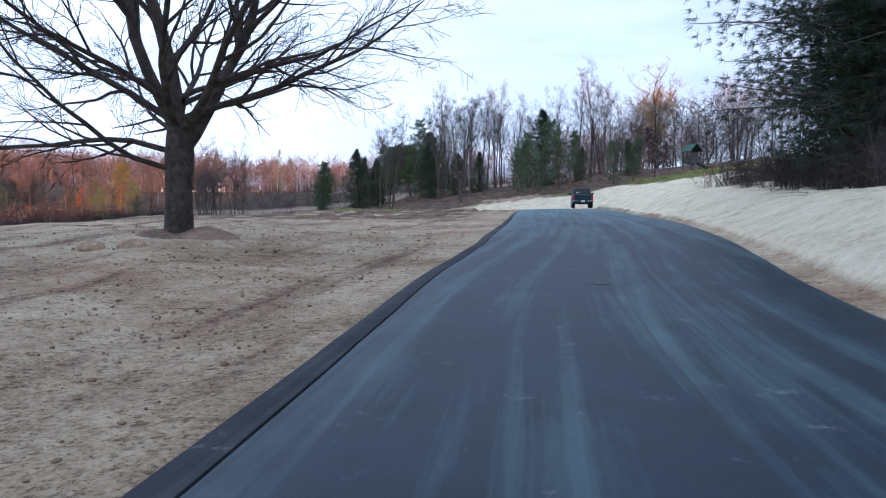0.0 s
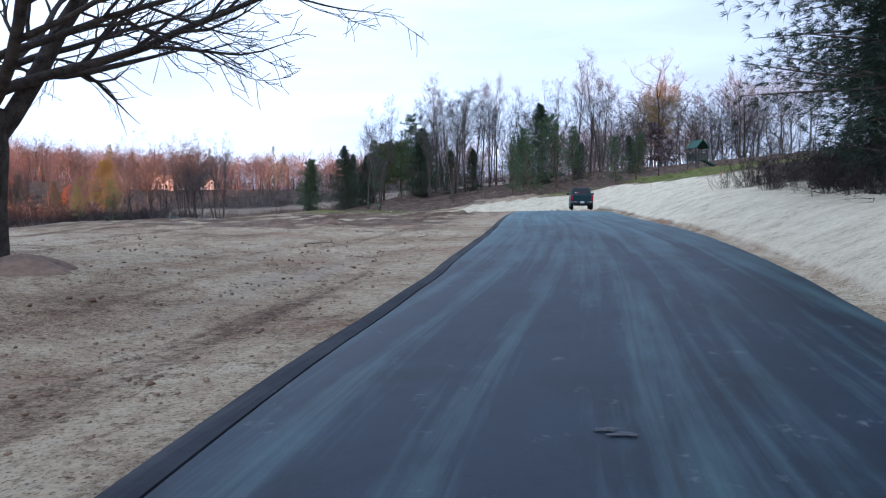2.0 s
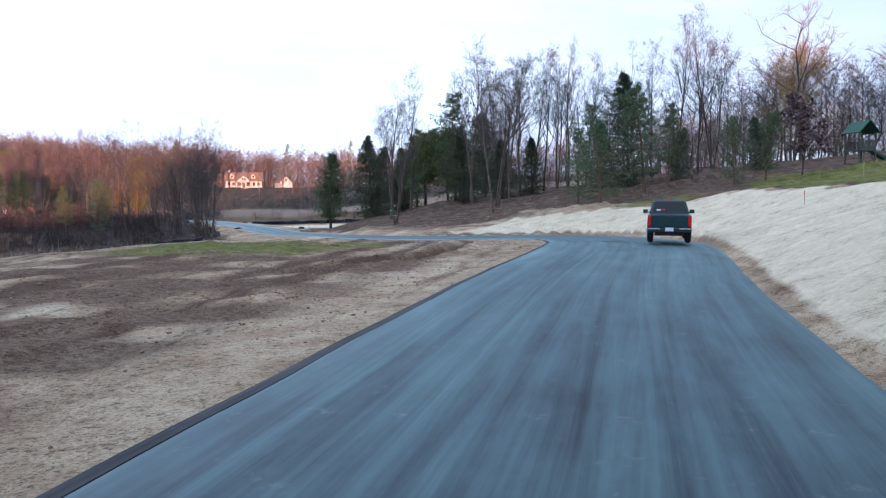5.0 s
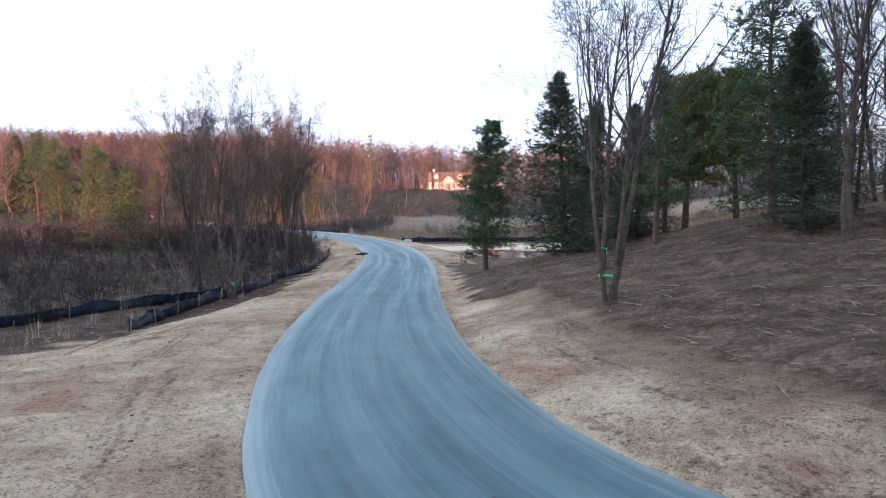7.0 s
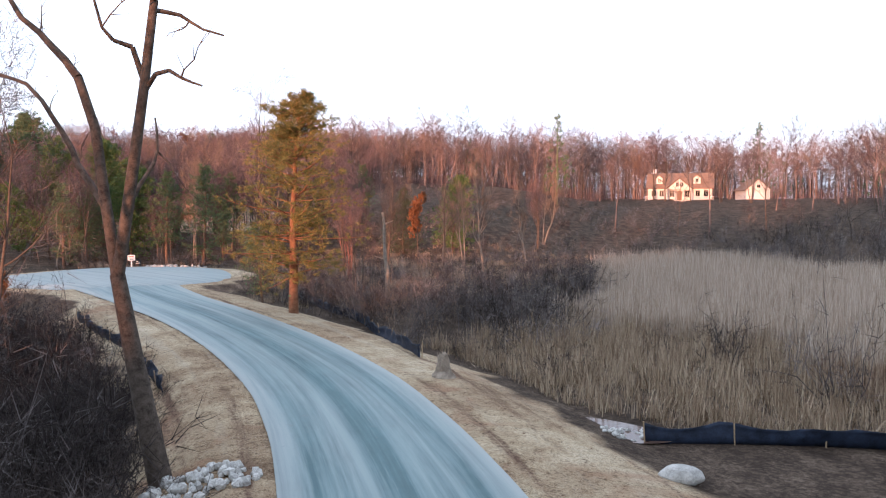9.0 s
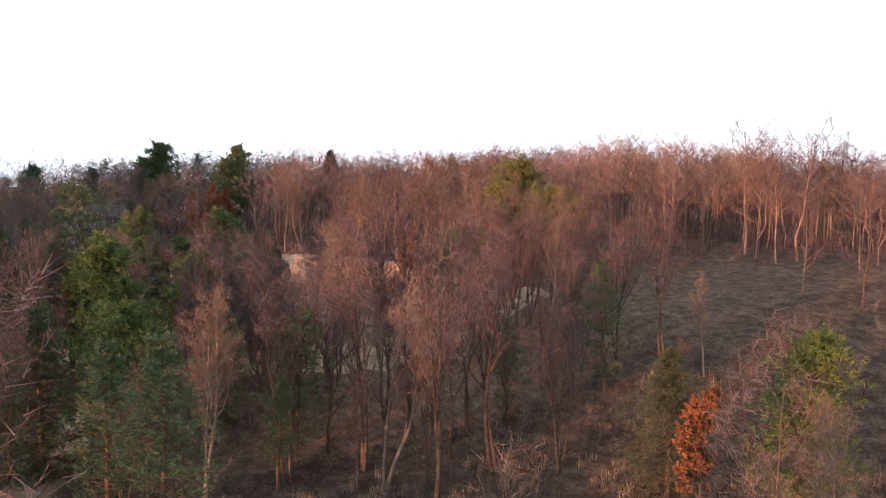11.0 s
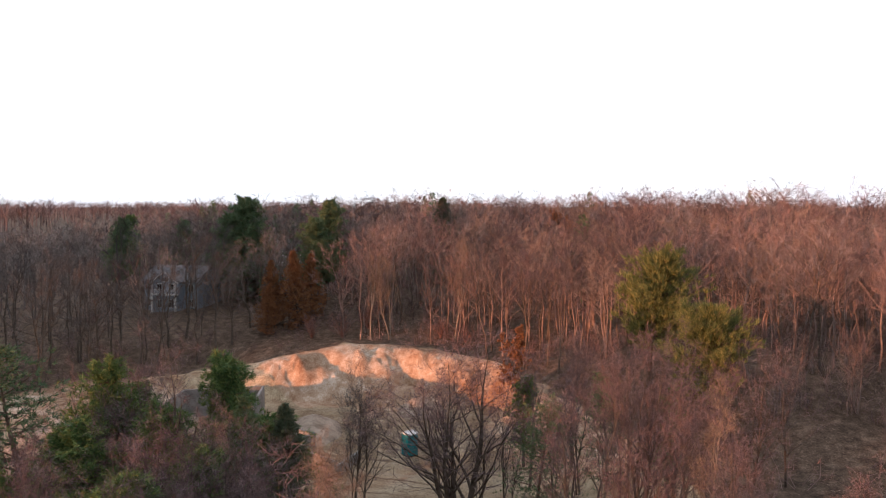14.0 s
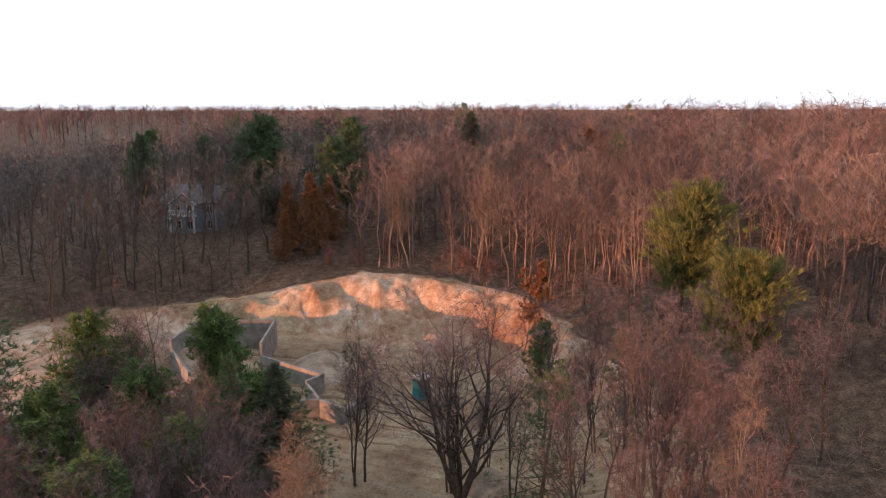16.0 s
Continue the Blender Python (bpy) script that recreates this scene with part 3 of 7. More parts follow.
    reach = np.interp(s, [20, 60, 116, 126, 132, 135], [8, 8, 8, 7, 4.4, 1.4]) - 0.05 * np.clip(40 - y, 0, 40) + 0.7 * wobble(x, y, 5, 17)
    straw = (side < 0) * smooth(0.1, 0.9, d) * (1 - smooth(-0.8, 0.6, d - reach)) * smooth(20, 40, s) * (1 - smooth(135, 137, s))
    rim = np.hypot((x + 25) / 13.5, (y - 164) / 8)
    straw = np.maximum(straw, smooth(0.95, 1.05, rim) * (1 - smooth(1.2, 1.36, rim)))
    lawn = (1 - smooth(0.7, 1.1, np.hypot((x - 32) / 13, (y - 80) / 28) + 0.12 * wobble(x, y, 11, 75))) * (d > 9)
    lawn = np.maximum(lawn, 0.75 * (1 - smooth(0.5, 1.1, np.hypot((x + 5.2) / 7.4, (y - 64.2 - 0.35 * (x + 5.2)) / 5.4))))
    lawn = np.maximum(lawn, 0.5 * (1 - smooth(0.5, 1.1, np.hypot((x + 20) / 7, (y - 60) / 4))))
    lawn = np.maximum(lawn, 0.55 * (1 - smooth(0.4, 1.1, np.hypot((x - 16) / 7, (y - 93) / 4))))
    for nm, v in (("marsh", marsh), ("leaf", leaf), ("sand", sand), ("straw", straw), ("lawn", lawn)):  # each from 0 to 1
        at = me.attributes.new(nm, "FLOAT", "POINT")
        at.data.foreach_set("value", np.clip(v, 0, 1).astype(np.float32))
    q, on = rut_plan(x, y)
    rut = on * (0.85 * np.exp(-((q / 0.9) ** 2)) + 0.4 * np.exp(-((q + 1.7) ** 2)))
    rut = np.maximum(rut, 0.5 * (side < 0) * smooth(1.2, 3.5, d + wobble(x, y, 4, 48)) * smooth(134, 139, s) * (1 - smooth(156, 170, s)))
    rut = np.maximum(rut, 0.8 * smooth(-0.5, 0.7, wobble(d, s * 0.07, 2.0, 49) + 0.25 * wobble(x, y, 2, 50)) * (side > 0) * smooth(1.5, 4, d) * (1 - smooth(18, 26, d)) * smooth(74, 86, s) * (1 - smooth(118, 128, s)))
    rut = np.maximum(rut, 0.3 * (1 - smooth(-0.5, 0.05, up + 0.2 * wobble(x, y, 5, 16))) * (r < 30))
    rut = np.maximum(rut, 0.6 * runs * smooth(1.0, 1.15, up) * (1 - smooth(1.5, 2.0, up)))
    rut = np.maximum(rut, 0.65 * (side > 0) * smooth(1.5, 3.0, d) * smooth(34, 40, y + 2 * wobble(x, y, 7, 26)) * (1 - smooth(58, 66, y)) * smooth(-0.6, 0.3, wobble(x, y * 2.5, 9, 25)))
    rut = np.maximum(rut, 0.9 * np.exp(-((gully(x, y) / 0.28) ** 2)))
    q2 = (x - np.interp(y, [55, 61, 64.6, 67.5, 69.8], [4.4, 4.87, 5.21, 5.41, 5.08])) / 0.16
    rut = np.maximum(rut, 0.5 * np.exp(-(q2**2)) * smooth(55, 58, y) * (1 - smooth(69.5, 70.5, y)))
    for nm, v in (("off", d), ("way", s), ("rut", rut)):
        at = me.attributes.new(nm, "FLOAT", "POINT")
        at.data.foreach_set("value", v.astype(np.float32))
    return tagged(new("ground", me), "bare rutted soil, strewn straw, leaf litter and marsh", "ground", kind="structure")


make_ground()


# ---- the road ----
def ribbon(name, line, tan, offs, heights, mat, way, dust_sky, edge=None):
    """A strip along the road, from plan units; offs and heights: for each line across, the distance left of the centre and the height."""
    nrm = np.stack([-tan[:, 1], tan[:, 0]], 1)
    rows = [np.column_stack([line[:, :2] + nrm * o[:, None], line[:, 2] + h]) for o, h in zip(offs, heights)]
    v = np.stack(rows, 1) * UNIT
    f = grid_faces(len(line), len(rows))[:, ::-1]
    me = mesh_of(name, v.reshape(-1, 3), f, mat, True)
    uv = np.stack([np.repeat(way, len(rows)), np.stack(offs, 1).ravel()], 1)
    lay = me.uv_layers.new(name="UVMap")
    lay.data.foreach_set("uv", uv[f.ravel()].astype(np.float32).ravel())
    at = me.attributes.new("dust_sky", "FLOAT", "POINT")
    at.data.foreach_set("value", (dust_sky[:, None] * np.ones(len(rows)) + (np.clip(dust_sky, 0, 1)[:, None] * np.array(edge)[None] if edge else 0)).astype(np.float32).ravel())
    return new(name, me)


def make_road():
    hw = ROAD_LINE[:, 3]
    k = np.ones(len(hw))
    n = len(hw)
    wav = 0.025 * wobble(ROAD_LINE[:, 0], ROAD_LINE[:, 1], 6, 31)
    dust_sky = np.interp(ROAD_S, [0, 60, 85, 105, 130, 200, 320], [-0.08, 0.06, 0.62, 0.84, 0.92, 1.12, 1.4])
    ledge = np.where(ROAD_S < 119, hw - np.interp(ROAD_S, [60, 90], [0.24, 0.2]), hw - 0.05) + wav
    offs = [-hw - 0.1 + wav, -hw + 0.05 + wav, -hw * 0.66, -hw * 0.33, 0 * k, hw * 0.33, hw * 0.66, ledge - 0.02, ledge]
    crown = [-0.16 * k, 0.0 * k, 0.02 * k, 0.04 * k, 0.05 * k, 0.04 * k, 0.02 * k, 0.005 * k, -0.05 * k]
    road = ribbon("road", ROAD_LINE, ROAD_TAN, offs, crown, M_ASPHALT, ROAD_S, dust_sky, (0.4, 0.34, -0.1, 0.0, -0.2, 0.02, -0.08, 0.3, 0.3))
    tagged(road, "new dark asphalt road dusted pale along tyre lines", "road", kind="structure")
    m = ROAD_S < 119
    a = ledge[m] + 0.002
    cw = np.interp(ROAD_S[m], [0, 70, 95, 112, 118.5], [0.3, 0.26, 0.2, 0.17, 0.03])
    offs = [a, a + 0.005, a + 0.5 * cw, a + 0.9 * cw, a + cw + 0.05]
    kk = np.ones(m.sum())
    low = np.interp(ROAD_S[m], [80, 100], [0.0, -0.02])
    crown = [-0.06 * kk, 0.004 + low, 0.008 + low, -0.005 + low, -0.1 * kk]
    curb = ribbon("curb", ROAD_LINE[m], ROAD_TAN[m], offs, crown, M_CURB, ROAD_S[m], np.interp(ROAD_S[m], [0, 65, 95, 130], [0.0, 0.05, 0.55, 0.8]))
    curb.data.polygons.foreach_set("use_smooth", np.zeros(len(curb.data.polygons), bool))
    tagged(curb, "narrow black asphalt wedge along the road edge", "kerb", kind="structure")
    # the turning circle
    cx, cy, cz, r = CIRCLE
    ang = np.linspace(0, 2 * np.pi, 73)[:-1]
    rad = r * (1 + 0.03 * np.sin(3 * ang + 1) + 0.02 * np.sin(5 * ang))
    v, f = [], []
    for q, h in ((0, 0.08), (0.35, 0.075), (0.7, 0.06), (0.97, 0.04), (1.0, -0.12)):
        v += [(cx + rr * q * math.cos(t), cy + rr * q * math.sin(t), cz + h) for t, rr in zip(ang, rad)]
    k = len(ang)
    f = np.array([[j * k + i, (j + 1) * k + i, (j + 1) * k + (i + 1) % k, j * k + (i + 1) % k] for j in range(4) for i in range(k)])
    v = np.array(v) * UNIT
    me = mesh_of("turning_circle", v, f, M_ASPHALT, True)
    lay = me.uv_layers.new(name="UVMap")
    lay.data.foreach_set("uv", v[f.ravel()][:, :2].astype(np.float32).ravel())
    at = me.attributes.new("dust_sky", "FLOAT", "POINT")
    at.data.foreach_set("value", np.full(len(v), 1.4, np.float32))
    tagged(new("turning_circle", me), "dusty pale asphalt turning circle at the road end", "road", kind="structure")


make_road()


# ---- trees ----
def tubes(seg, sides):
    """Tapered tubes for rows of x0 y0 z0 x1 y1 z1 r0 r1."""
    a, b, r0, r1 = seg[:, 0:3], seg[:, 3:6], seg[:, 6], seg[:, 7]
    d = b - a
    d = d / (np.linalg.norm(d, axis=1)[:, None] + 1e-9)
    ref = np.where(np.abs(d[:, 2:3]) > 0.9, np.array([[1.0, 0, 0]]), np.array([[0, 0, 1.0]]))
    u = np.cross(d, ref)
    u /= np.linalg.norm(u, axis=1)[:, None] + 1e-9
    w = np.cross(d, u)
    ang = np.arange(sides) * 2 * np.pi / sides
    ring = np.cos(ang)[None, :, None] * u[:, None, :] + np.sin(ang)[None, :, None] * w[:, None, :]
    v = np.concatenate([a[:, None] + ring * r0[:, None, None], b[:, None] + ring * r1[:, None, None]], 1)
    base = np.arange(len(seg))[:, None] * 2 * sides
    i = np.arange(sides)
    q = np.stack([i, (i + 1) % sides, (i + 1) % sides + sides, i + sides], -1)
    f = (base[:, :, None] + q[None]).reshape(-1, 4)
    return v.reshape(-1, 3), f


def turned(d, ang, rng):
    """d turned away by ang in a random direction."""
    p = np.cross(d, rng.normal(size=3))
    p /= np.linalg.norm(p) + 1e-9
    return d * math.cos(ang) + p * math.sin(ang)


def grow(seed, height, radius, stems=1, levels=3, kids=(13, 5, 4), lean=0.08, spread=0.8, start=0.28, up=0.25, reach=0.42, droop=0.0):
    """Branches of a bare tree: rows for tubes(), with the level of each in a second array."""
    rng = np.random.RandomState(seed)
    seg, lev = [], []

    def branch(p, d, length, r, level, n):
        step = length / n
        pts = [(p, d, r)]
        for i in range(n):
            d = d + rng.normal(size=3) * (lean if level == 0 else 0.09 + 0.045 * level)
            d = d + np.array([0, 0, up if level else 0.12]) * (0.5 if level else 1) - np.array([0, 0, droop]) * (level > 1)
            d = d / np.linalg.norm(d)
            r2 = max(r * (1 - (i + 1) / n) ** 0.8, r * 0.12, 0.004)
            r1 = pts[-1][2]
            q = p + d * step
            seg.append((*p, *q, r1, r2))
            lev.append(level)
            p = q
            pts.append((p, d, r2))
        if level >= levels:
            return
        nk = kids[level]
        for j in range(nk):
            t = start + (0.97 - start) * (j + rng.uniform(0, 1)) / nk if level == 0 else rng.uniform(0.18, 0.97)
            k = min(int(t * n), n - 1)
            fr = t * n - k
            q = pts[k][0] * (1 - fr) + pts[k + 1][0] * fr
            rr = pts[k][2] * (1 - fr) + pts[k + 1][2] * fr
            ln = length * reach * (1.15 - t * 0.75) * rng.uniform(0.7, 1.25) if level == 0 else length * rng.uniform(0.35, 0.6) * (1.1 - 0.4 * t)
            dd = turned(pts[k][1], spread * rng.uniform(0.65, 1.25), rng)
            branch(q, dd, ln, min(rr * 0.62, radius * 0.5 * 0.55**level), level + 1, (6, 5, 3, 2)[level] if level else 7)

    for s in range(stems):
        d = turned(np.array([0, 0, 1.0]), 0.0 if stems == 1 else rng.uniform(0.06, 0.22), rng)
        o = np.zeros(3) if stems == 1 else np.array([*rng.normal(size=2) * radius * 1.2, 0])
        branch(o - np.array([0, 0, 0.15]), d, height * (1 if s == 0 else rng.uniform(0.7, 1)), radius * (1 if s == 0 else 0.75), 0, 11)
    return np.array(seg), np.array(lev)


def fan(tips, dirs, size, count, width, rng, flat=0.0, spray=1.0):
    """Bunches of narrow blades at the tips: needles, leaves or fine twigs."""
    n = len(tips)
    d = np.repeat(dirs, count, 0) * 0.9 + rng.normal(size=(n * count, 3)) * np.array([1, 1, 1 - flat]) * spray
    d /= np.linalg.norm(d, axis=1)[:, None] + 1e-9
    p = np.repeat(tips, count, 0) + rng.normal(size=(n * count, 3)) * size * 0.12
    ln = size * rng.uniform(0.6, 1.2, (n * count, 1))
    s = np.cross(d, rng.normal(size=(n * count, 3)))
    s /= np.linalg.norm(s, axis=1)[:, None] + 1e-9
    v = np.stack([p - s * width / 2, p + s * width / 2, p + d * ln], 1)
    return v.reshape(-1, 3), np.arange(n * count * 3).reshape(-1, 3)


def join(*vf):
    v, f, o = [], [], 0
    for a, b in vf:
        v.append(a)
        f.append(b + o)
        o += len(a)
    return np.concatenate(v), f


def tree_meshes(name, seed, bark, twig, fine=3, blades=0, blade_len=0.5, **kw):
    """Trunk and crown meshes of a bare tree of height 10."""
    seg, lev = grow(seed, 10.0, **kw)
    rng = np.random.RandomState(seed + 7)
    low = lev <= 1
    v1, f1 = tubes(seg[low & (lev == 0)], 9)
    v2, f2 = tubes(seg[low & (lev == 1)], 5)
    v, f = join((v1, f1), (v2, f2))
    trunk = mesh_of(name + "_trunk", v, f, bark, True)
    hi = seg[~low]
    sets = [tubes(hi, 3)]
    if blades:
        d = hi[:, 3:6] - hi[:, 0:3]
        d /= np.linalg.norm(d, axis=1)[:, None] + 1e-9
        sets.append(fan(hi[:, 3:6], d, blade_len, blades, 0.016, rng))
    v, f = join(*sets)
    crown = mesh_of(name + "_crown", v, f, twig)
    return trunk, crown


def pine_meshes(name, seed, bark, needle, clear=0.3, width=0.26, step=0.55, per=5, tufts=7, blades=11, blade=0.34, rise=0.25, cone=0.8, thin=0.16, spray=1.0, lift=0.35):
    """Trunk and needle crown of a conifer of height 10."""
    rng = np.random.RandomState(seed)
    pts, p, d = [np.zeros(3) - [0, 0, 0.1]], np.zeros(3), np.array([0, 0, 1.0])
    for i in range(12):
        d = d + rng.normal(size=3) * [0.025, 0.025, 0]
        d /= np.linalg.norm(d)
        p = p + d * 10 / 12
        pts.append(p)
    pts = np.array(pts)
    rad = 0.17 * (1 - np.linspace(0, 0.93, 13))
    seg = [(*pts[i], *pts[i + 1], rad[i], rad[i + 1]) for i in range(12)]
    v1, f1 = tubes(np.array(seg), 8)
    br, tips, dirs = [], [], []
    z = 10 * clear
    while z < 9.85:
        t = z / 10
        k = min(int(t * 12), 11)
        o = pts[k] + (pts[k + 1] - pts[k]) * (t * 12 - k)
        full = 10 * width * (1 - ((t - clear) / (1 - clear)) ** 1.3 * cone) * (0.62 + 0.38 * smooth(clear - 0.01, clear + 0.2, t))
        if t > 0.93:
            full *= 0.6
        a0 = rng.uniform(0, 6.28)
        for j in range(per):
            if rng.uniform() < 0.14:
                continue
            a = a0 + j * 6.283 / per + rng.normal() * 0.25
            ln = full * rng.uniform(0.45, 1.2)
            q, dd = o + [0, 0, rng.normal() * 0.4 * step], np.array([math.cos(a), math.sin(a), rise * (0.2 + t) + rng.normal() * 0.22])
            n = 4
            for i in range(n):
                dd = dd + np.array([0, 0, 0.10 * rise * 4]) * i / n + rng.normal(size=3) * 0.08
                dd /= np.linalg.norm(dd)
                q2 = q + dd * ln / n
                r = 0.045 * (1 - t * 0.6)
                br.append((*q, *q2, r * (1 - i / n) + 0.008, r * (1 - (i + 1) / n) + 0.006))
                m = int(tufts * (0.35 if i == 0 else 1) / n + rng.uniform()) + (i == n - 1)
                for _ in range(m):
                    side = np.array([-dd[1], dd[0], 0]) * rng.normal() * ln * 0.16
                    tips.append(q + (q2 - q) * rng.uniform() + side + rng.normal(size=3) * [0.06, 0.06, 0.05 + 0.07 * ln])
                    dirs.append(dd * 0.8 + side * 0.8 + np.array([0, 0, lift]))
                q = q2
        z += step * rng.uniform(0.7, 1.3) * (1.1 - 0.5 * t)
    v2, f2 = tubes(np.array(br), 3)
    v, f = join((v1, f1), (v2, f2))
    trunk = mesh_of(name + "_trunk", v, f, bark, True)
    tips.append(pts[-1])
    dirs.append(np.array([0, 0, 1.0]))
    v, f = fan(np.array(tips), np.array(dirs), blade, blades, blade * thin, rng, 0.0, spray)
    return trunk, mesh_of(name + "_crown", v, f, needle)


def plant(kind, meshes, x, y, h, label, category, group, wide=1.0, sink=0.05):
    """One tree, placed in plan units: an empty at its foot, with trunk and crown."""
    x, y, h = x * UNIT, y * UNIT, h * UNIT
    top = new(kind)
    top.empty_display_size = 0.3
    top.location = (x, y, land1(x, y) - sink)
    rot = random.uniform(0, 6.283)
    top.rotation_euler = (random.gauss(0, 0.02), random.gauss(0, 0.02), rot)
    s = h / 10
    top.scale = (s * wide, s * wide, s)
    for nm, me in zip(("trunk", "crown"), meshes):
        ob = new(nm, me)
        ob.parent = top
    return tagged(top, label, category, group)


BARE = [tree_meshes("bare", 11 + i, M_BARK, M_TWIG_GREY if i < 6 else M_TWIG, radius=0.085 + 0.012 * (i % 3), stems=(1, 2, 1, 3, 1, 2)[i % 6], kids=(15, 5, 3), lean=0.05, spread=(0.6, 0.55, 0.72, 0.5, 0.75, 0.62)[i % 6], up=0.2,
                    start=(0.3, 0.35, 0.22, 0.3, 0.3, 0.4)[i % 6], blades=1, reach=0.4) for i in range(12)]
SPARSE = [tree_meshes("sparse", 91 + i, M_BARK, M_TWIG_GREY, radius=0.095, stems=2, kids=(10, 5, 4), spread=0.72, start=0.3, up=0.12, reach=0.4, lean=0.1, blades=1) for i in range(3)]
PALE = [tree_meshes("pale", 31 + i, M_BARK_PALE, M_TWIG_PALE, radius=0.12, stems=1 + i, kids=(13, 5, 4), spread=0.55, start=0.3, blades=2, reach=0.36) for i in range(2)]
M_BARK_RED = rough_material("red_bark", (0.14, 0.06, 0.045), (0.34, 0.18, 0.14), 4, 20, 0.9, 0.3, 0.01)
PINE = [pine_meshes("pine", 51 + i, M_BARK_PINE, M_NEEDLE, clear=(0.14, 0.26, 0.1, 0.18)[i], width=(0.31, 0.26, 0.37, 0.3)[i], step=0.5, tufts=14, blades=9, blade=0.25, cone=(0.72, 0.8, 0.62, 0.75)[i]) for i in range(4)]
FIR = [pine_meshes("fir", 71 + i, M_BARK, M_CEDAR, clear=0.03, width=(0.36, 0.33, 0.42)[i], step=0.32, per=6, tufts=20, blades=9, blade=0.26, rise=0.2, cone=0.97, thin=0.12, spray=0.6, lift=-0.05) for i in range(3)]

# x, y, height, in plan units
TREES_HILL = [(-7.3, 105.4, 13.2), (-9.5, 113.7, 12.6), (2.5, 101, 13), (2.3, 107.5, 13.8), (3.2, 112.8, 13.8), (5.5, 115.1, 13.7), (6.8, 117.2, 13.9), (8.2, 120.5, 13.9), (9.7, 125, 14.9), (11.5, 121, 13), (13.5, 119, 12.5), (-0.6, 112.8, 15.2),
              (18.3, 118.4, 13.1), (15.1, 116, 13), (20.9, 119.1, 15.4), (23.8, 121.3, 13.7), (25.8, 123.6, 16.5), (4.4, 114.2, 12.5), (0.1, 121.3, 11.9), (1.4, 128.6, 15.4), (0.1, 139, 15)]
TREES_MARSH = [(-31.2, 115.8, 12.3), (-31.7, 116.4, 11.7), (-35.6, 118, 11.4), (-38.6, 130.4, 12.4), (-38.6, 120.5, 12.3), (-40.4, 131.1, 11.4), (-42.4, 131.9, 12.2), (-44.6, 140.9, 13.3),
               (-42.3, 130.3, 12.8), (-42, 135.5, 14.5), (-50.3, 130.1, 14.3), (-51.3, 134.2, 13.1), (-49.7, 137.5, 11.9), (-48.9, 140.3, 13.1), (-53.6, 149.4, 13.4),
               (-57.6, 151.6, 12.9)]
TREES_END = [(-93.6, 204, 11.6), (-95.2, 214.4, 12.9), (-91.8, 197, 9.9), (-95.7, 190.8, 16.8), (-96.3, 191.9, 15.2), (-88.1, 194.6, 8.1), (-88.6, 195.7, 7.3), (-100.8, 241.8, 10.4),
             (-121.7, 219.5, 14.3), (-126, 211.8, 15.7), (-117.7, 213.2, 16), (-126.3, 206.7, 14.6), (-130.8, 210.8, 16.2), (-129.2, 257.6, 9.9), (-124.5, 259.7, 11.8), (-115.8, 270.1, 11.5)]
TREES_SITE = [(-159.8, 218.1, 12.5), (-152.3, 228, 10.2), (-146.8, 232.2, 11.5), (-149.7, 236.2, 11.7), (-154.6, 234.1, 10.5), (-140, 233.7, 10.2), (-156.6, 247.2, 8.3), (-147.9, 247.8, 8.8),
              (-159.2, 251.9, 7.3), (-155.6, 205.3, 15.8), (-160.5, 203.1, 14.4), (-158.7, 227.9, 7.2), (-157.5, 224.9, 12)]
TREES_PALE = [(-87.8, 212.2, 11.3), (-98.5, 222, 9.5), (-92, 226, 9), (-101.7, 244.8, 10), (-97.6, 217, 8.3), (-139.9, 214.6, 12.7), (-142.5, 213, 11.5), (-213.9, 240.3, 12.2)]
PINES = [(-3.3, 120.4, 12.1), (-8.4, 119.5, 8.4), (11.4, 94.6, 7.7), (15.6, 101.5, 9.3), (9.8, 99.2, 6.3), (17.9, 103.6, 7.2), (22.5, 99, 5.6), (25.5, 101, 6), (-52.1, 127.3, 7.8), (-58.2, 128.8, 6.9),
         (-102.7, 156.2, 12.7), (-110.5, 166, 14.4), (-99.2, 162.9, 13.2), (-10.9, 138, 12), (-2, 150, 15),
         (-84.5, 182.3, 5.7), (-118, 198.5, 11.6), (-122, 196.2, 10.9), (-155.6, 196.2, 16.3)]
PINES_SITE = [(-125, 185.8, 9.1), (-107.2, 230.4, 10.6), (-134.6, 185.3, 9), (-129.3, 190.2, 9.4), (-139.2, 196.9, 14.4), (-132.2, 197, 11.4), 
              (-149.9, 229.2, 10.5), (-159.7, 199.1, 14.2), (-160.7, 208.8, 14.2), (-156, 210.3, 11.7), (-163.2, 207.5, 11.1), (-152.6, 195, 10.3), (-156.3, 192.5, 11.1),
              (-165.5, 200.6, 11), (-272.4, 182.1, 15.8)]
FIRS = [(-13.7, 122.5, 9.8), (-10.8, 127.5, 8.0), (-12.5, 133, 7.5), (-2.0, 117.5, 8.4), (15.1, 110.5, 11.1), (12.5, 112.6, 6.9), (28.6, 114.4, 5.6), (5.6, 114, 6.1), (2.3, 115.4, 6.4), (19.5, 108.6, 5.1),
        (-14.2, 127.8, 8.8), (-2, 144.7, 14.8), (-153.8, 188.6, 15.5), (-151.3, 184.9, 15.3), (-112.3, 225.9, 9.3), (-133.8, 192.4, 10.9), (-155.2, 212.8, 11.2),
        (-242.8, 208.3, 17.3), (-247.4, 210.3, 15.4), (-249, 247, 17.2)]
FIRS_NEAR = [(17.6, 30.0, 20), (20.5, 25.0, 20), (21.5, 28.5, 16), (20.3, 36, 14)]
random.seed(5)
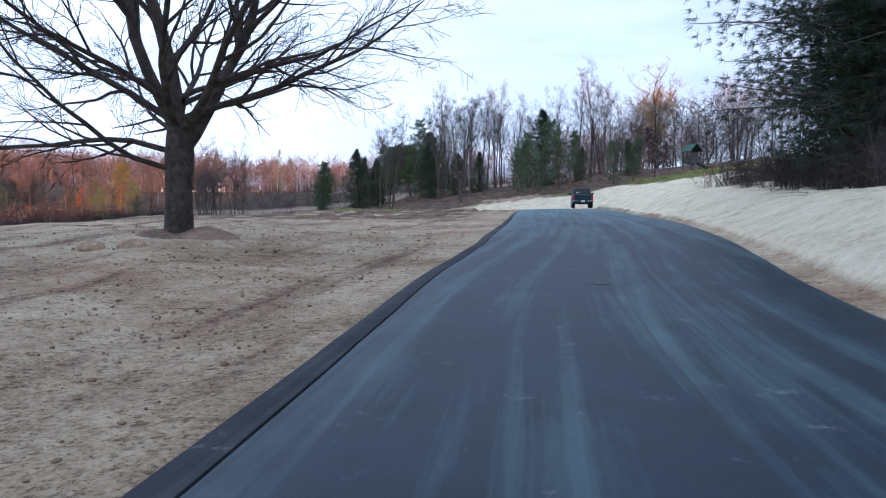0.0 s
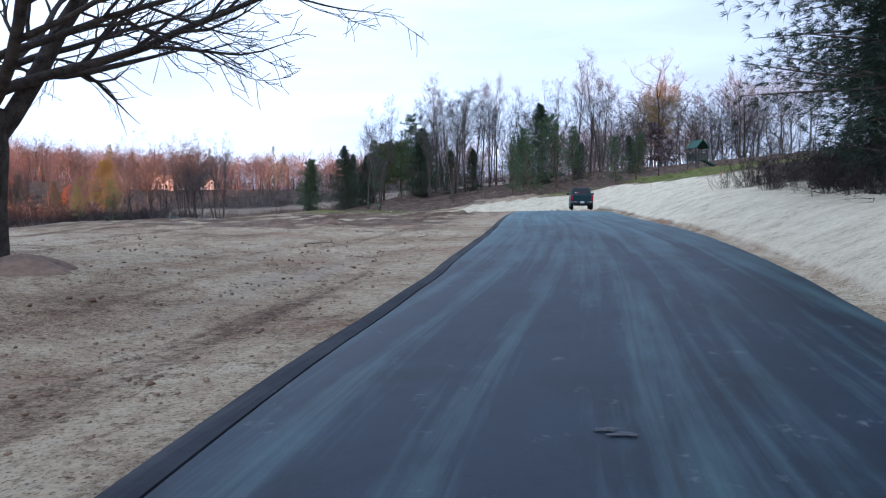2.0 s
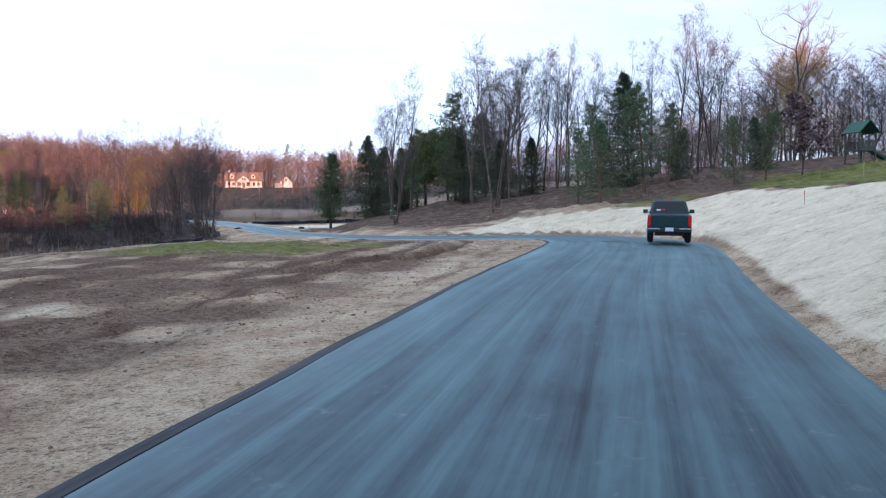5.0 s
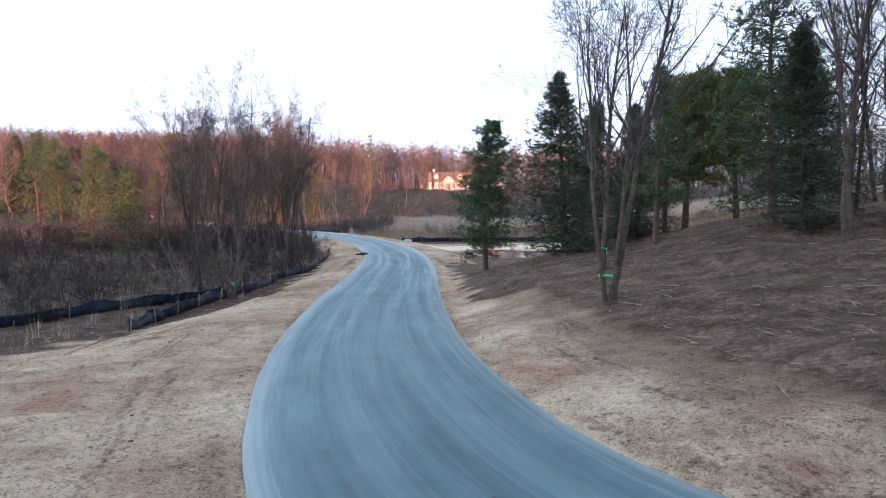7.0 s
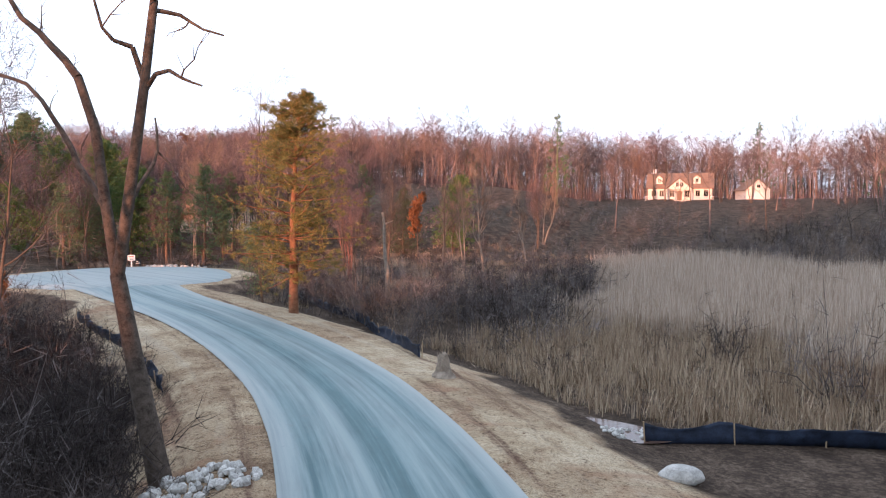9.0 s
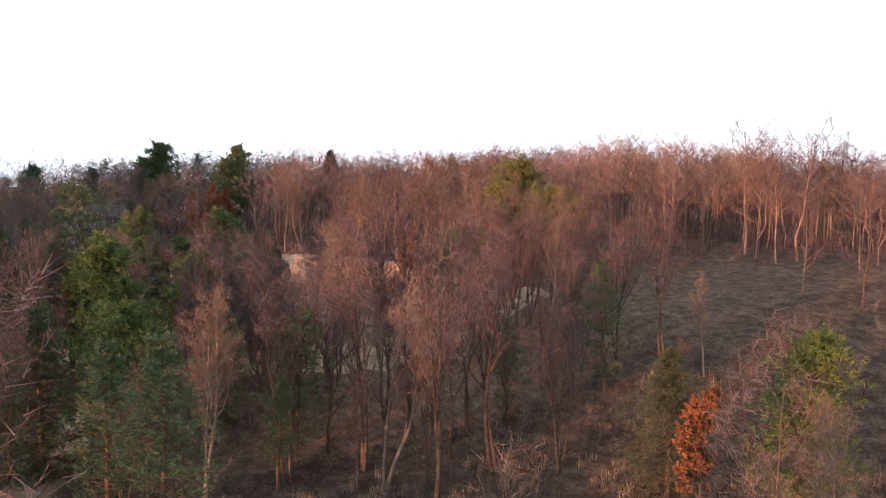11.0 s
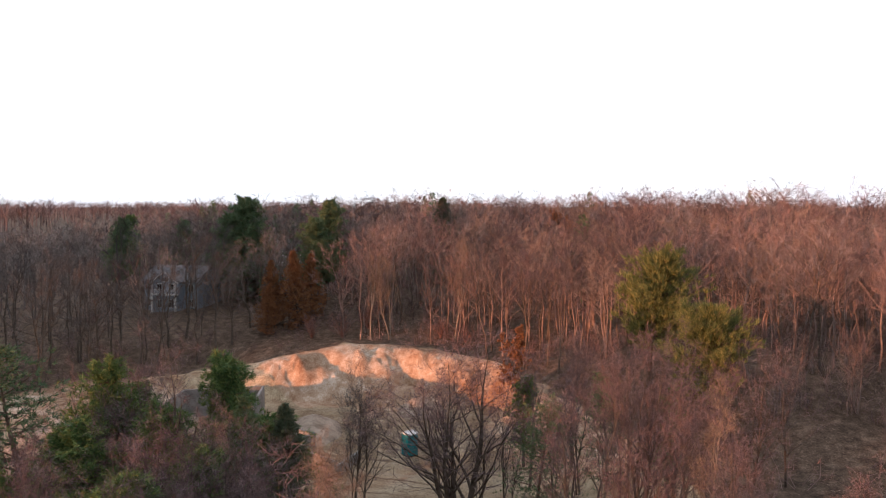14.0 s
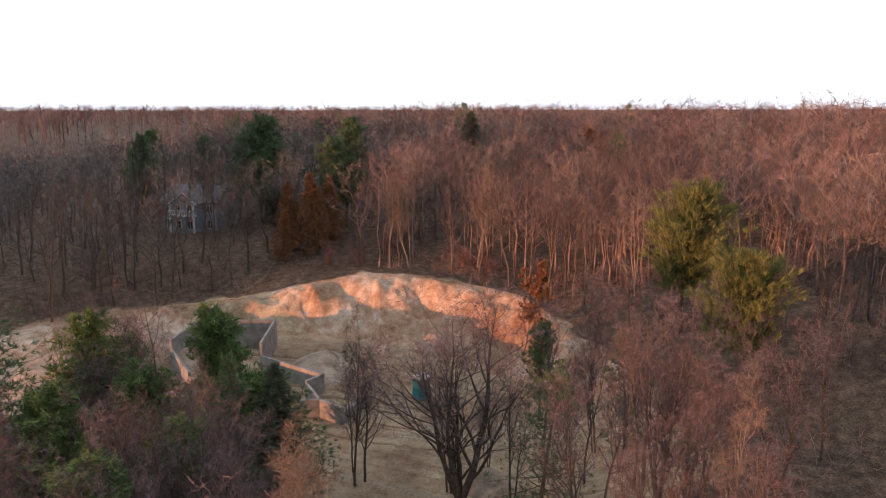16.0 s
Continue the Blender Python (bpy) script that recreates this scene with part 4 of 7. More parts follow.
for rows, label, group in ((TREES_HILL, "tall bare grey deciduous tree on the leafy hillside", "bare trees on the hillside"), (TREES_MARSH, "bare grey deciduous tree beside the marsh and silt fence", "bare trees by the marsh"),
                           (TREES_END, "bare deciduous tree with reddish twigs near the turning circle", "bare trees by the turning circle"), (TREES_SITE, "bare spreading deciduous tree in front of the dug site", "bare trees by the site")):
    for i, (x, y, h) in enumerate(rows):
        plant("bare_tree", SPARSE[i % 3] if rows is TREES_MARSH and i % 3 else BARE[3] if i == 0 else BARE[(i * 5 + int(abs(x))) % 6 + (6 if x < -80 else 0)], x, y, h, label, "tree", group)
for x, y, h, k in ((-66.5, 158.5, 12, 1), (-41.9, 135.6, 15, 2), (-48.2, 135.5, 13, 1), (-72.5, 161.5, 11, 1)):
    plant("bare_tree", SPARSE[k], x, y, h, "gaunt bare tree with few crooked limbs beside the road", "tree", "gaunt trees by the road")
M_NEEDLE_GOLD = island_material("golden_needles", [(0.15, (0.05, 0.10, 0.04)), (0.6, (0.125, 0.19, 0.06)), (0.95, (0.27, 0.30, 0.09))])
NEAR_PINE = pine_meshes("near_pine", 61, M_BARK_PINE, M_NEEDLE, clear=0.14, width=0.27, step=0.42, per=7, tufts=28, blades=26, blade=0.21, rise=0.3, cone=0.72, thin=0.07)
M_BARK_ORANGE = rough_material("orange_pine_bark", (0.13, 0.06, 0.032), (0.30, 0.16, 0.09), 6, 30, 0.95, 0.8, 0.03)
# orange evening sun is mixed into these needle colours
M_NEEDLE_SUN = island_material("sun_tinted_needles", [(0.15, (0.07, 0.095, 0.035)), (0.6, (0.20, 0.185, 0.06)), (0.95, (0.42, 0.32, 0.10))])
GOLD_PINE = pine_meshes("gold_pine", 61, M_BARK_ORANGE, M_NEEDLE_SUN, clear=0.2, width=0.27, step=0.42, per=6, tufts=25, blades=24, blade=0.2, rise=0.3, cone=0.72, thin=0.07)
plant("pine_tree", GOLD_PINE, -76.8, 179.0, 13.2, "tall pine with orange sunlit trunk and tufted needles", "pine", "pines along the road", 1.4)
plant("pine_tree", NEAR_PINE, -20.2, 127.0, 9.4, "dense green pine with low boughs beside the road", "pine", "pines along the road", 1.2)
for i, (x, y, h) in enumerate(TREES_PALE):
    plant("bare_tree", PALE[i % 2], x, y, h, "slender pale-barked bare tree catching the low sun", "tree", "pale bare trees")
for i, (x, y, h) in enumerate(PINES):
    plant("pine_tree", PINE[i % 4], x, y, h, "green pine with an open tufted needle crown", "pine", "pines along the road", 1.15)
PINE_GOLD = [pine_meshes("edge_pine", 54 + i, M_BARK_PINE, M_NEEDLE_GOLD, clear=(0.14, 0.22, 0.1, 0.16)[i], width=(0.33, 0.28, 0.38, 0.32)[i], step=0.42, per=6, tufts=17, blades=11, blade=0.32, cone=(0.66, 0.7, 0.58, 0.68)[i]) for i in range(4)]
for i, (x, y, h) in enumerate(PINES_SITE):
    plant("pine_tree", PINE_GOLD[(i + 1) % 4] if i % 3 else PINE[i % 4], x, y, h, "yellow-green pine at the woodland edge", "pine", "pines round the site")
for i, (x, y, h) in enumerate(FIRS):
    plant("spruce_tree", FIR[i % 3], x, y, h, "dark dense conical evergreen with drooping boughs", "evergreen", "dark evergreens", 1.2)
M_SPRUCE = island_material("spruce_needles", [(0.15, (0.02, 0.035, 0.024)), (0.7, (0.05, 0.07, 0.042)), (0.95, (0.10, 0.09, 0.055))])
NEAR_FIR = [pine_meshes("near_fir", 75 + i, M_BARK, M_SPRUCE, clear=0.08, width=0.36, step=0.25, per=8, tufts=64, blades=15, blade=0.17, rise=0.06, cone=0.8, thin=0.075, spray=0.5, lift=-0.3) for i in range(2)]
for i, (x, y, h) in enumerate(FIRS_NEAR):
    plant("spruce_tree", NEAR_FIR[i % 2], x, y, h, "tall dark evergreen with feathery drooping boughs", "evergreen", "dark evergreens", 1.08)
# thicket of trees between the turning circle and the dug site, seen from above
rngt = np.random.RandomState(21)
spots = [(x, y) for x, y in zip(rngt.uniform(-168, -118, 150), rngt.uniform(186, 240, 150))
         if math.hypot((x + 178) / 20, (y - 221) / 13) > 1 and math.hypot((x + 108) / 18, (y - 192) / 14) > 1 and abs((y - 187) - (x + 112) * -0.42) > 3 and not (211 < y < 234 and x < -137)]
spots = spots[:92] + [(x, y) for x, y in zip(rngt.uniform(-170, -140, 16), rngt.uniform(184, 206, 16))]
for i, (x, y) in enumerate(spots):
    k = i % 9
    if k == 4:
        plant("pine_tree", PINE[i % 4], x, y, rngt.uniform(7, 12), "yellow-green pine at the woodland edge", "pine", "pines round the site")
    else:
        plant("bare_tree", BARE[6 + i % 6] if k != 7 else PALE[i % 2], x, y, rngt.uniform(6.5, 12.5), "slender bare tree with reddish twigs in the thicket", "tree", "thicket trees")
# broad sunlit pines beyond the thicket
# the yellow of their sunlit side is put into the whole needle colour
M_NEEDLE_PALE = island_material("sunlit_green_needles", [(0.15, (0.055, 0.085, 0.032)), (0.6, (0.16, 0.185, 0.06)), (0.95, (0.38, 0.37, 0.13))])
BROAD = [pine_meshes("broad_pine", 66 + i, M_BARK_PINE, M_NEEDLE_PALE, clear=0.34, width=0.32, step=0.36, per=7, tufts=20, blades=15, blade=0.42, rise=0.55, cone=0.5, thin=0.07, spray=0.5, lift=1.0) for i in range(2)]
for i, (x, y, h) in enumerate(((-172.4, 250.6, 14.0), (-160.6, 249.8, 11.8), (-8.6, 131, 9.5), (-5.7, 131.8, 9.0))):
    plant("pine_tree", BROAD[i % 2], x, y, h, "broad pine with a rounded tufted crown", "pine", "broad pines", 1.35)


# trees before the dug site and on its crest
PINE_TALL = pine_meshes("tall_pine", 58, M_BARK_PINE, M_NEEDLE, clear=0.25, width=0.24, step=0.36, per=6, tufts=18, blades=10, blade=0.3, rise=0.35, cone=0.55)
SPREAD = tree_meshes("spread", 99, M_BARK, M_TWIG, radius=0.13, stems=4, kids=(12, 6, 4), lean=0.07, spread=0.62, start=0.12, up=0.16, reach=0.5, blades=1)
for x, y, h, kind, wide, label in ((-156.2, 225.4, 14.2, SPREAD, 1.65, "broad bare tree with spreading limbs before the dug site"), (-160.2, 218.8, 9.6, BARE[8], 1.1, "slender bare tree before the dug site"),
                                   (-143.2, 229.5, 12.0, BARE[7], 1.1, "bare reddish tree before the dug site"), (-139.3, 231.5, 11.0, BARE[9], 1.2, "bare reddish tree before the dug site"),
                                   (-147, 236, 12.0, SPREAD, 1.0, "broad bare tree with spreading limbs before the dug site"), (-150, 240, 11, BARE[10], 1.2, "bare reddish tree before the dug site"),
                                   (-148, 207, 11, SPREAD, 1.0, "broad bare tree with spreading limbs before the dug site"), (-153, 203, 11, BARE[6], 1.3, "bare reddish tree before the dug site"), (-146, 199, 10, SPREAD, 1.0, "broad bare tree with spreading limbs before the dug site"),
                                   (-209.3, 226.5, 11.2, PALE[0], 0.9, "pale-barked bare tree on the crest of the bank"), (-208.6, 229.3, 11.4, PALE[1], 0.9, "pale-barked bare tree on the crest of the bank"),
                                   (-206.5, 238.5, 12.5, PALE[0], 1.1, "pale-barked bare tree on the crest of the bank"), (-190.5, 243.5, 15, BARE[11], 1.0, "tall bare tree beyond the dug bank"), (-186, 246, 14, BARE[6], 1.0, "tall bare tree beyond the dug bank")):
    plant("bare_tree", kind, x, y, h, label, "tree", "trees round the site", wide)
for i, (x, y, h) in enumerate(((-103.5, 303.5, 14), (-98, 305.5, 13), (-108.5, 302, 13.5), (-91, 303, 13), (-86, 306, 14), (-113, 306, 14))):
    plant("bare_tree", BARE[6 + i % 6], x, y, h, "tall bare tree standing before the white house", "tree", "trees by the white house", 1.1)
plant("pine_tree", PINE_GOLD[1], -169.5, 235.6, 9.0, "yellow-green pine at the woodland edge", "pine", "pines round the site")
for x, y, h, wide in ((-240.7, 208.5, 18.6, 1.25), (-243.5, 205, 16.0, 1.2), (-233, 222, 18.0, 1.1), (-230, 219.5, 15.5, 1.2), (-259, 183.7, 15.8, 1.0), (-262, 197, 14, 1.0)):
    plant("pine_tree", PINE_TALL, x, y, h, "tall dark green pine above the bare woods", "pine", "tall pines beyond the site", wide)
for x, y, h, kind in ((-145, 203.5, 11.0, 1), (-152, 199.5, 11.5, 0), (-150, 206, 10.0, 3), (-157, 204.5, 11.5, 1), (-158.5, 212.5, 9.5, 2)):
    plant("pine_tree", PINE_GOLD[kind], x, y, h, "yellow-green pine at the woodland edge", "pine", "pines round the site", 1.35)
for x, y, h in ((-143, 205, 11), (-149, 209, 11), (-154, 208.5, 10.5), (-145.5, 211, 10), (-140, 208, 10), (-138, 213, 9)):
    plant("bare_tree", SPREAD, x, y, h, "broad bare tree with spreading limbs before the dug site", "tree", "trees round the site", 1.1)
for i, (x, y, h) in enumerate(((-234, 196, 15), (-232, 201, 14), (-236, 199, 15), (-235, 192.5, 14), (-229, 204, 13), (-238, 203.5, 14))):
    plant("bare_tree", BARE[i], x, y, h, "tall bare grey tree before the blue-grey house", "tree", "trees by the blue-grey house")
CREST_BUSH = tree_meshes("crest_bush", 98, M_BARK_RED, M_TWIG, radius=0.12, stems=9, kids=(8, 5, 3), lean=0.12, spread=0.7, start=0.1, up=0.1, reach=0.5, blades=1)
for x, y, h in ((-211.5, 222.8, 4.2), (-213.5, 218.5, 3.6), (-207.4, 236.5, 3.0), (-204.5, 239.5, 2.5), (-215, 227, 4.0)):
    plant("bush", CREST_BUSH, x, y, h, "round leafless bush with pinkish twigs above the bank", "bush", "bushes on the bank", 1.5)


def leafy_meshes(name, seed, leaf, count, size, **kw):
    """A tree that has kept its dry leaves, of height 10."""
    seg, lev = grow(seed, 10.0, **kw)
    rng = np.random.RandomState(seed)
    v, f = tubes(seg, 4)
    hi = seg[lev >= 2]
    d = hi[:, 3:6] - hi[:, 0:3]
    v2, f2 = fan(hi[:, 3:6], d / (np.linalg.norm(d, axis=1)[:, None] + 1e-9), size, count, size * 0.7, rng)
    return mesh_of(name + "_trunk", v, f, M_BARK, True), mesh_of(name + "_crown", v2, f2, leaf)


WHIPS = tree_meshes("whips", 97, M_BARK_RED, M_TWIG, radius=0.05, stems=9, kids=(7, 3, 2), lean=0.04, spread=0.3, start=0.3, up=0.2, reach=0.3, blades=1)
plant("sapling_clump", WHIPS, -94.6, 199.9, 9.5, "clump of slender red-barked saplings catching the sun", "saplings", "")
OAK = leafy_meshes("oak", 81, M_BROWNLEAF, 6, 0.24, radius=0.1, kids=(14, 6, 3), spread=0.7, start=0.2, reach=0.36)
for x, y, h in ((-184.6, 238.6, 10.5), (-233.6, 268.4, 14.5), (-108.3, 224.7, 8.5), (-92.5, 168.3, 3.4), (-84.5, 165.5, 2.8)):
    plant("oak_tree", OAK, x, y, h, "small oak still holding dry orange-brown leaves", "tree", "leafy oaks")
RUST = pine_meshes("rust", 83, M_BARK, M_BROWNLEAF, clear=0.06, width=0.33, step=0.34, per=6, tufts=10, blades=8, blade=0.42, rise=0.08, cone=0.95)
for x, y, h in ((-219.4, 216.7, 11.8), (-221.5, 213.2, 10.0), (-224, 219, 10.5), (-217.5, 212.0, 7.5)):
    plant("cedar_tree", RUST, x, y, h, "rusty-brown conical cedar at the woodland edge", "cedar", "rusty cedars")
WILLOW = tree_meshes("willow", 85, M_BARK, M_WILLOW, radius=0.12, stems=2, kids=(14, 6, 4), spread=0.7, start=0.3, up=0.1, reach=0.42, droop=0.12, blades=3, blade_len=0.9)
plant("willow_tree", WILLOW, 34.7, 123.7, 12.5, "yellow-twigged bare willow behind the lawn", "willow", "")
ORCHARD = leafy_meshes("small_tree", 87, M_TWIG, 2, 0.5, radius=0.13, kids=(14, 6, 3), spread=0.9, start=0.18, reach=0.45)
plant("bare_tree", ORCHARD, 27.5, 98, 6.0, "low rounded bare tree on the lawn edge", "tree", "")


# ---- far woods ----
def wood_mask(x, y):
    """Where the far woods stand: 0 to 1."""
    x, y = x / UNIT, y / UNIT
    d, zr, side, s = road_plan(x, y)
    m = np.zeros(len(x))
    ridge = 1 - smooth(0.8, 1.1, np.hypot((x + 120) / 175, (y - 372) / 82))
    yard = np.hypot((x + 104) / 20, (y - 300) / 16) < 1
    m = np.maximum(m, ridge * ~yard)
    west = smooth(-196, -214, x + 0.25 * (y - 225)) * (np.hypot((x + 236) / 16, (y - 199) / 12) > 1)
    m = np.maximum(m, west)
    m = np.maximum(m, (np.hypot((x + 165) / 62, (y - 140) / 36) < 1) * 0.4)
    m = np.maximum(m, ((x > -150) & (x < 30) & (y > 264) & (y < 310)) * 0.4 * ~yard * (np.hypot((x + 95) / 22, (y - 278) / 12) > 1))
    m = np.maximum(m, (x > -232) & (x < -140) & (y > 234) & (y < 315))
    m = np.maximum(m, (np.hypot(x + 60, y - 130) > 290) * 0.85)
    m = np.maximum(m, (x > 30) & (y > 118) & (y < 400) & (x < 160))
    m = np.maximum(m, ((x > 0) & (x < 60) & (y > 122) & (y < 150)) * 0.7)
    clearing = np.hypot((x + 128) / 28, (y - 250) / 20) < 1
    pit = site_plan(x, y)[0] < 1.25
    # a strip left treeless so that low sun reaches the dug bank
    sunny = (x + 0.315 * y > -140) & (x + 0.315 * y < -92) & (y < 186)
    for cx, cy, rx, ry in ((-213, 215, 10, 8), (-231, 209, 6, 4), (-229, 221, 8, 6), (-254, 184, 10, 6), (-168, 250, 9, 7), (-160, 247, 9, 7)):
        m = m * (np.hypot((x - cx) / rx, (y - cy) / ry) > 1)
    return m * ~clearing * ~pit * (d > 14) * ~sunny


def small_tree(seed, twigs, limbs=15):
    """A far tree of height 10: thin limbs and slivers of twigs."""
    rng = np.random.RandomState(seed)
    seg = [(0, 0, -0.3, 0, 0, 5.0, 0.09, 0.05), (0, 0, 5.0, rng.normal() * 0.4, rng.normal() * 0.4, 9.0, 0.05, 0.018)]
    tips, dirs = [], []
    for i in range(limbs):
        z = rng.uniform(2.2, 8.8)
        a = rng.uniform(0, 6.283)
        ln = (10.4 - z) * rng.uniform(0.36, 0.62) + 0.6
        q = np.array([math.cos(a) * ln * 0.42, math.sin(a) * ln * 0.42, z + ln * 0.9])
        seg.append((0, 0, z, *q, 0.03, 0.012))
        for t in (0.45, 0.7, 0.95):
            tips.append(np.array([0, 0, z]) * (1 - t) + q * t)
            dirs.append(np.array([math.cos(a) * 0.4, math.sin(a) * 0.4, 1.1]))
    return tubes(np.array(seg), 3), fan(np.array(tips), np.array(dirs), 1.6, twigs, 0.042, rng, 0.0, 0.42)


def small_pine(seed):
    rng = np.random.RandomState(seed)
    va, fa = tubes(np.array([(0, 0, -0.3, 0, 0, 9.5, 0.15, 0.03)]), 4)
    fa = np.concatenate([fa[:, [0, 1, 2]], fa[:, [0, 2, 3]]])
    tips, dirs = [], []
    for i in range(110):
        z = rng.uniform(1.6, 9.9)
        a, r = rng.uniform(0, 6.283), (10.4 - z) * 0.27 * rng.uniform(0.5, 1.1)
        tips.append(np.array([math.cos(a) * r, math.sin(a) * r, z]))
        dirs.append(np.array([math.cos(a), math.sin(a), 0.5]))
    vb, fb = fan(np.array(tips), np.array(dirs), 0.42, 9, 0.09, rng)
    return np.concatenate([va, vb]), np.concatenate([fa, fb + len(va)])


def scatter(name, kinds, pts, heights, mat, label, category, seed, wide=1.0, sink=0.1):
    """One mesh of many copies of a few small shapes, each turned and sized."""
    rng = np.random.RandomState(seed)
    z = land(pts[:, 0], pts[:, 1]) - sink
    pick = rng.randint(0, len(kinds), len(pts))
    tones, shade = rng.uniform(0, 1, len(pts)), []
    vs, fs, o = [], [], 0
    for k, (v, f) in enumerate(kinds):
        idx = np.nonzero(pick == k)[0]
        if not len(idx):
            continue
        a, s = rng.uniform(0, 6.283, len(idx)), heights[idx] / 10
        w = s * wide * rng.uniform(0.8, 1.25, len(idx))
        x = (v[None, :, 0] * np.cos(a)[:, None] - v[None, :, 1] * np.sin(a)[:, None]) * w[:, None] + pts[idx, 0:1]
        y = (v[None, :, 0] * np.sin(a)[:, None] + v[None, :, 1] * np.cos(a)[:, None]) * w[:, None] + pts[idx, 1:2]
        zz = v[None, :, 2] * s[:, None] + z[idx][:, None]
        vs.append(np.stack([x, y, zz], -1).reshape(-1, 3))
        fs.append((f[None] + (np.arange(len(idx)) * len(v))[:, None, None] + o).reshape(-1, f.shape[1]))
        o += len(idx) * len(v)
        shade += [np.repeat(tones[idx], len(v))]
    ob = new(name, mesh_of(name, np.concatenate(vs), np.concatenate(fs), mat))
    at = ob.data.attributes.new("tone", "FLOAT", "POINT")
    at.data.foreach_set("value", np.concatenate(shade).astype(np.float32))
    return tagged(ob, label, category, kind="stuff")


def sow(seed, n, box, mask, near=None):
    """Random places inside box, kept by the mask's odds."""
    rng = np.random.RandomState(seed)
    p = np.column_stack([rng.uniform(box[0], box[1], n), rng.uniform(box[2], box[3], n)])
    return p[rng.uniform(size=n) < mask(p[:, 0], p[:, 1])]


def low_wood(p):
    """Young growth, lower than the rest, beyond the dug site."""
    x, y = p[:, 0] / UNIT, p[:, 1] / UNIT
    low = (x > -182) & (x < -138) & (y > 232) & (y < 262)
    return 1 - 0.5 * low - 0.3 * ((x > -5) & (y < 180) & (x < 30))


def whole(t):
    """Wood and twigs of a far tree in one."""
    (va, fa), (vb, fb) = t
    fa = np.concatenate([fa[:, [0, 1, 2]], fa[:, [0, 2, 3]]])
    return np.concatenate([va, vb]), np.concatenate([fa, fb + len(va)])


def wood_tree(seed, limbs, twigs, blades, width, bends=3, stout=1.0):
    """A woodland tree of height 10: a swaying trunk, limbs that bend upward, twigs and slivers."""
    rng = np.random.RandomState(seed)
    lean = rng.normal(size=2) * 0.06
    pts = [np.array([0, 0, -0.3])]
    fork = rng.uniform(2.2, 4.5)
    for k in range(1, 6):
        pts.append(np.array([*(lean * k * 1.7 + rng.normal(size=2) * 0.12), 1.75 * k]))
    rad = [0.12, 0.10, 0.082, 0.06, 0.035, 0.014]
    seg = [(*pts[k], *pts[k + 1], rad[k], rad[k + 1]) for k in range(5)]
    tips, dirs, sl = [], [], []
    for i in range(limbs):
        z = fork + (8.6 - fork) * (i + rng.uniform()) / limbs
        k = min(int(z / 1.75), 4)
        p = pts[k] + (pts[k + 1] - pts[k]) * (z / 1.75 - k)
        a = i * 2.4 + rng.normal() * 0.5
        ln = (10.6 - z) * rng.uniform(0.42, 0.78) + 0.5
        d = np.array([math.cos(a) * 0.8, math.sin(a) * 0.8, rng.uniform(0.35, 1.0)])
        r = (0.045 * (1 - z / 14) + 0.009) * stout
        for b in range(bends):
            d = d / np.linalg.norm(d)
            q = p + d * ln / bends
            seg.append((*p, *q, r * (1 - 0.7 * b / bends), r * (1 - 0.7 * (b + 1) / bends)))
            for _ in range(twigs):
                t = rng.uniform(0.1, 1)
                e = p + (q - p) * t
                w = d + rng.normal(size=3) * 0.55 + [0, 0, 0.25]
                w = w / np.linalg.norm(w)
                m = rng.uniform(0.5, 1.25) * (1.2 - 0.15 * b)
                sl.append((e, w, m))
                tips.append(e + w * m * rng.uniform(0.4, 0.9))
                dirs.append(w)
            p, d = q, d + rng.normal(size=3) * 0.22 + [0, 0, 0.28]
    n = len(sl)
    o, w, m = np.array([x[0] for x in sl]), np.array([x[1] for x in sl]), np.array([x[2] for x in sl])[:, None]
    side = np.cross(w, rng.normal(size=(n, 3)))
    side /= np.linalg.norm(side, axis=1)[:, None] + 1e-9
    v1 = np.stack([o - side * width * 0.6, o + side * width * 0.6, o + w * m], 1).reshape(-1, 3)
    f1 = np.arange(3 * n).reshape(-1, 3)
    v2, f2 = fan(np.array(tips), np.array(dirs), 0.8, blades, width, rng, 0.0, 0.55)
    return tubes(np.array(seg), 3), (np.concatenate([v1, v2]), np.concatenate([f1, f2 + len(v1)]))


SMALL = [wood_tree(200 + i, 13, 2, 7, 0.022) for i in range(8)]
MID = [whole(wood_tree(210 + i, 9, 2, 4, 0.04, 2, 0.6)) for i in range(6)]
TINY = [whole(small_tree(220 + i, 2, 9)) for i in range(4)]
SMALL_PINE = [small_pine(230 + i) for i in range(4)]
rngw = np.random.RandomState(9)
near_pts = np.concatenate([sow(41, 5600, (-360, 60, 90, 440), wood_mask), sow(48, 900, (-235, -105, 165, 290), wood_mask), sow(49, 60, (0, 55, 104, 132), wood_mask)])
close = (np.hypot(near_pts[:, 0] + 95, near_pts[:, 1] - 200) < 125) | ((near_pts[:, 0] > -25) & (near_pts[:, 1] < 190))
tone = rngw.choice([0, 0, 0, 1, 2], len(near_pts))
tone[near_pts[:, 0] > -25] = 1
# low-y woods past the site lie in shade, put into darker twigs and bark
grey = (near_pts[:, 1] < 192) & (near_pts[:, 0] < -120) & (rngw.uniform(size=len(near_pts)) < 0.93)
tone[grey] = 3
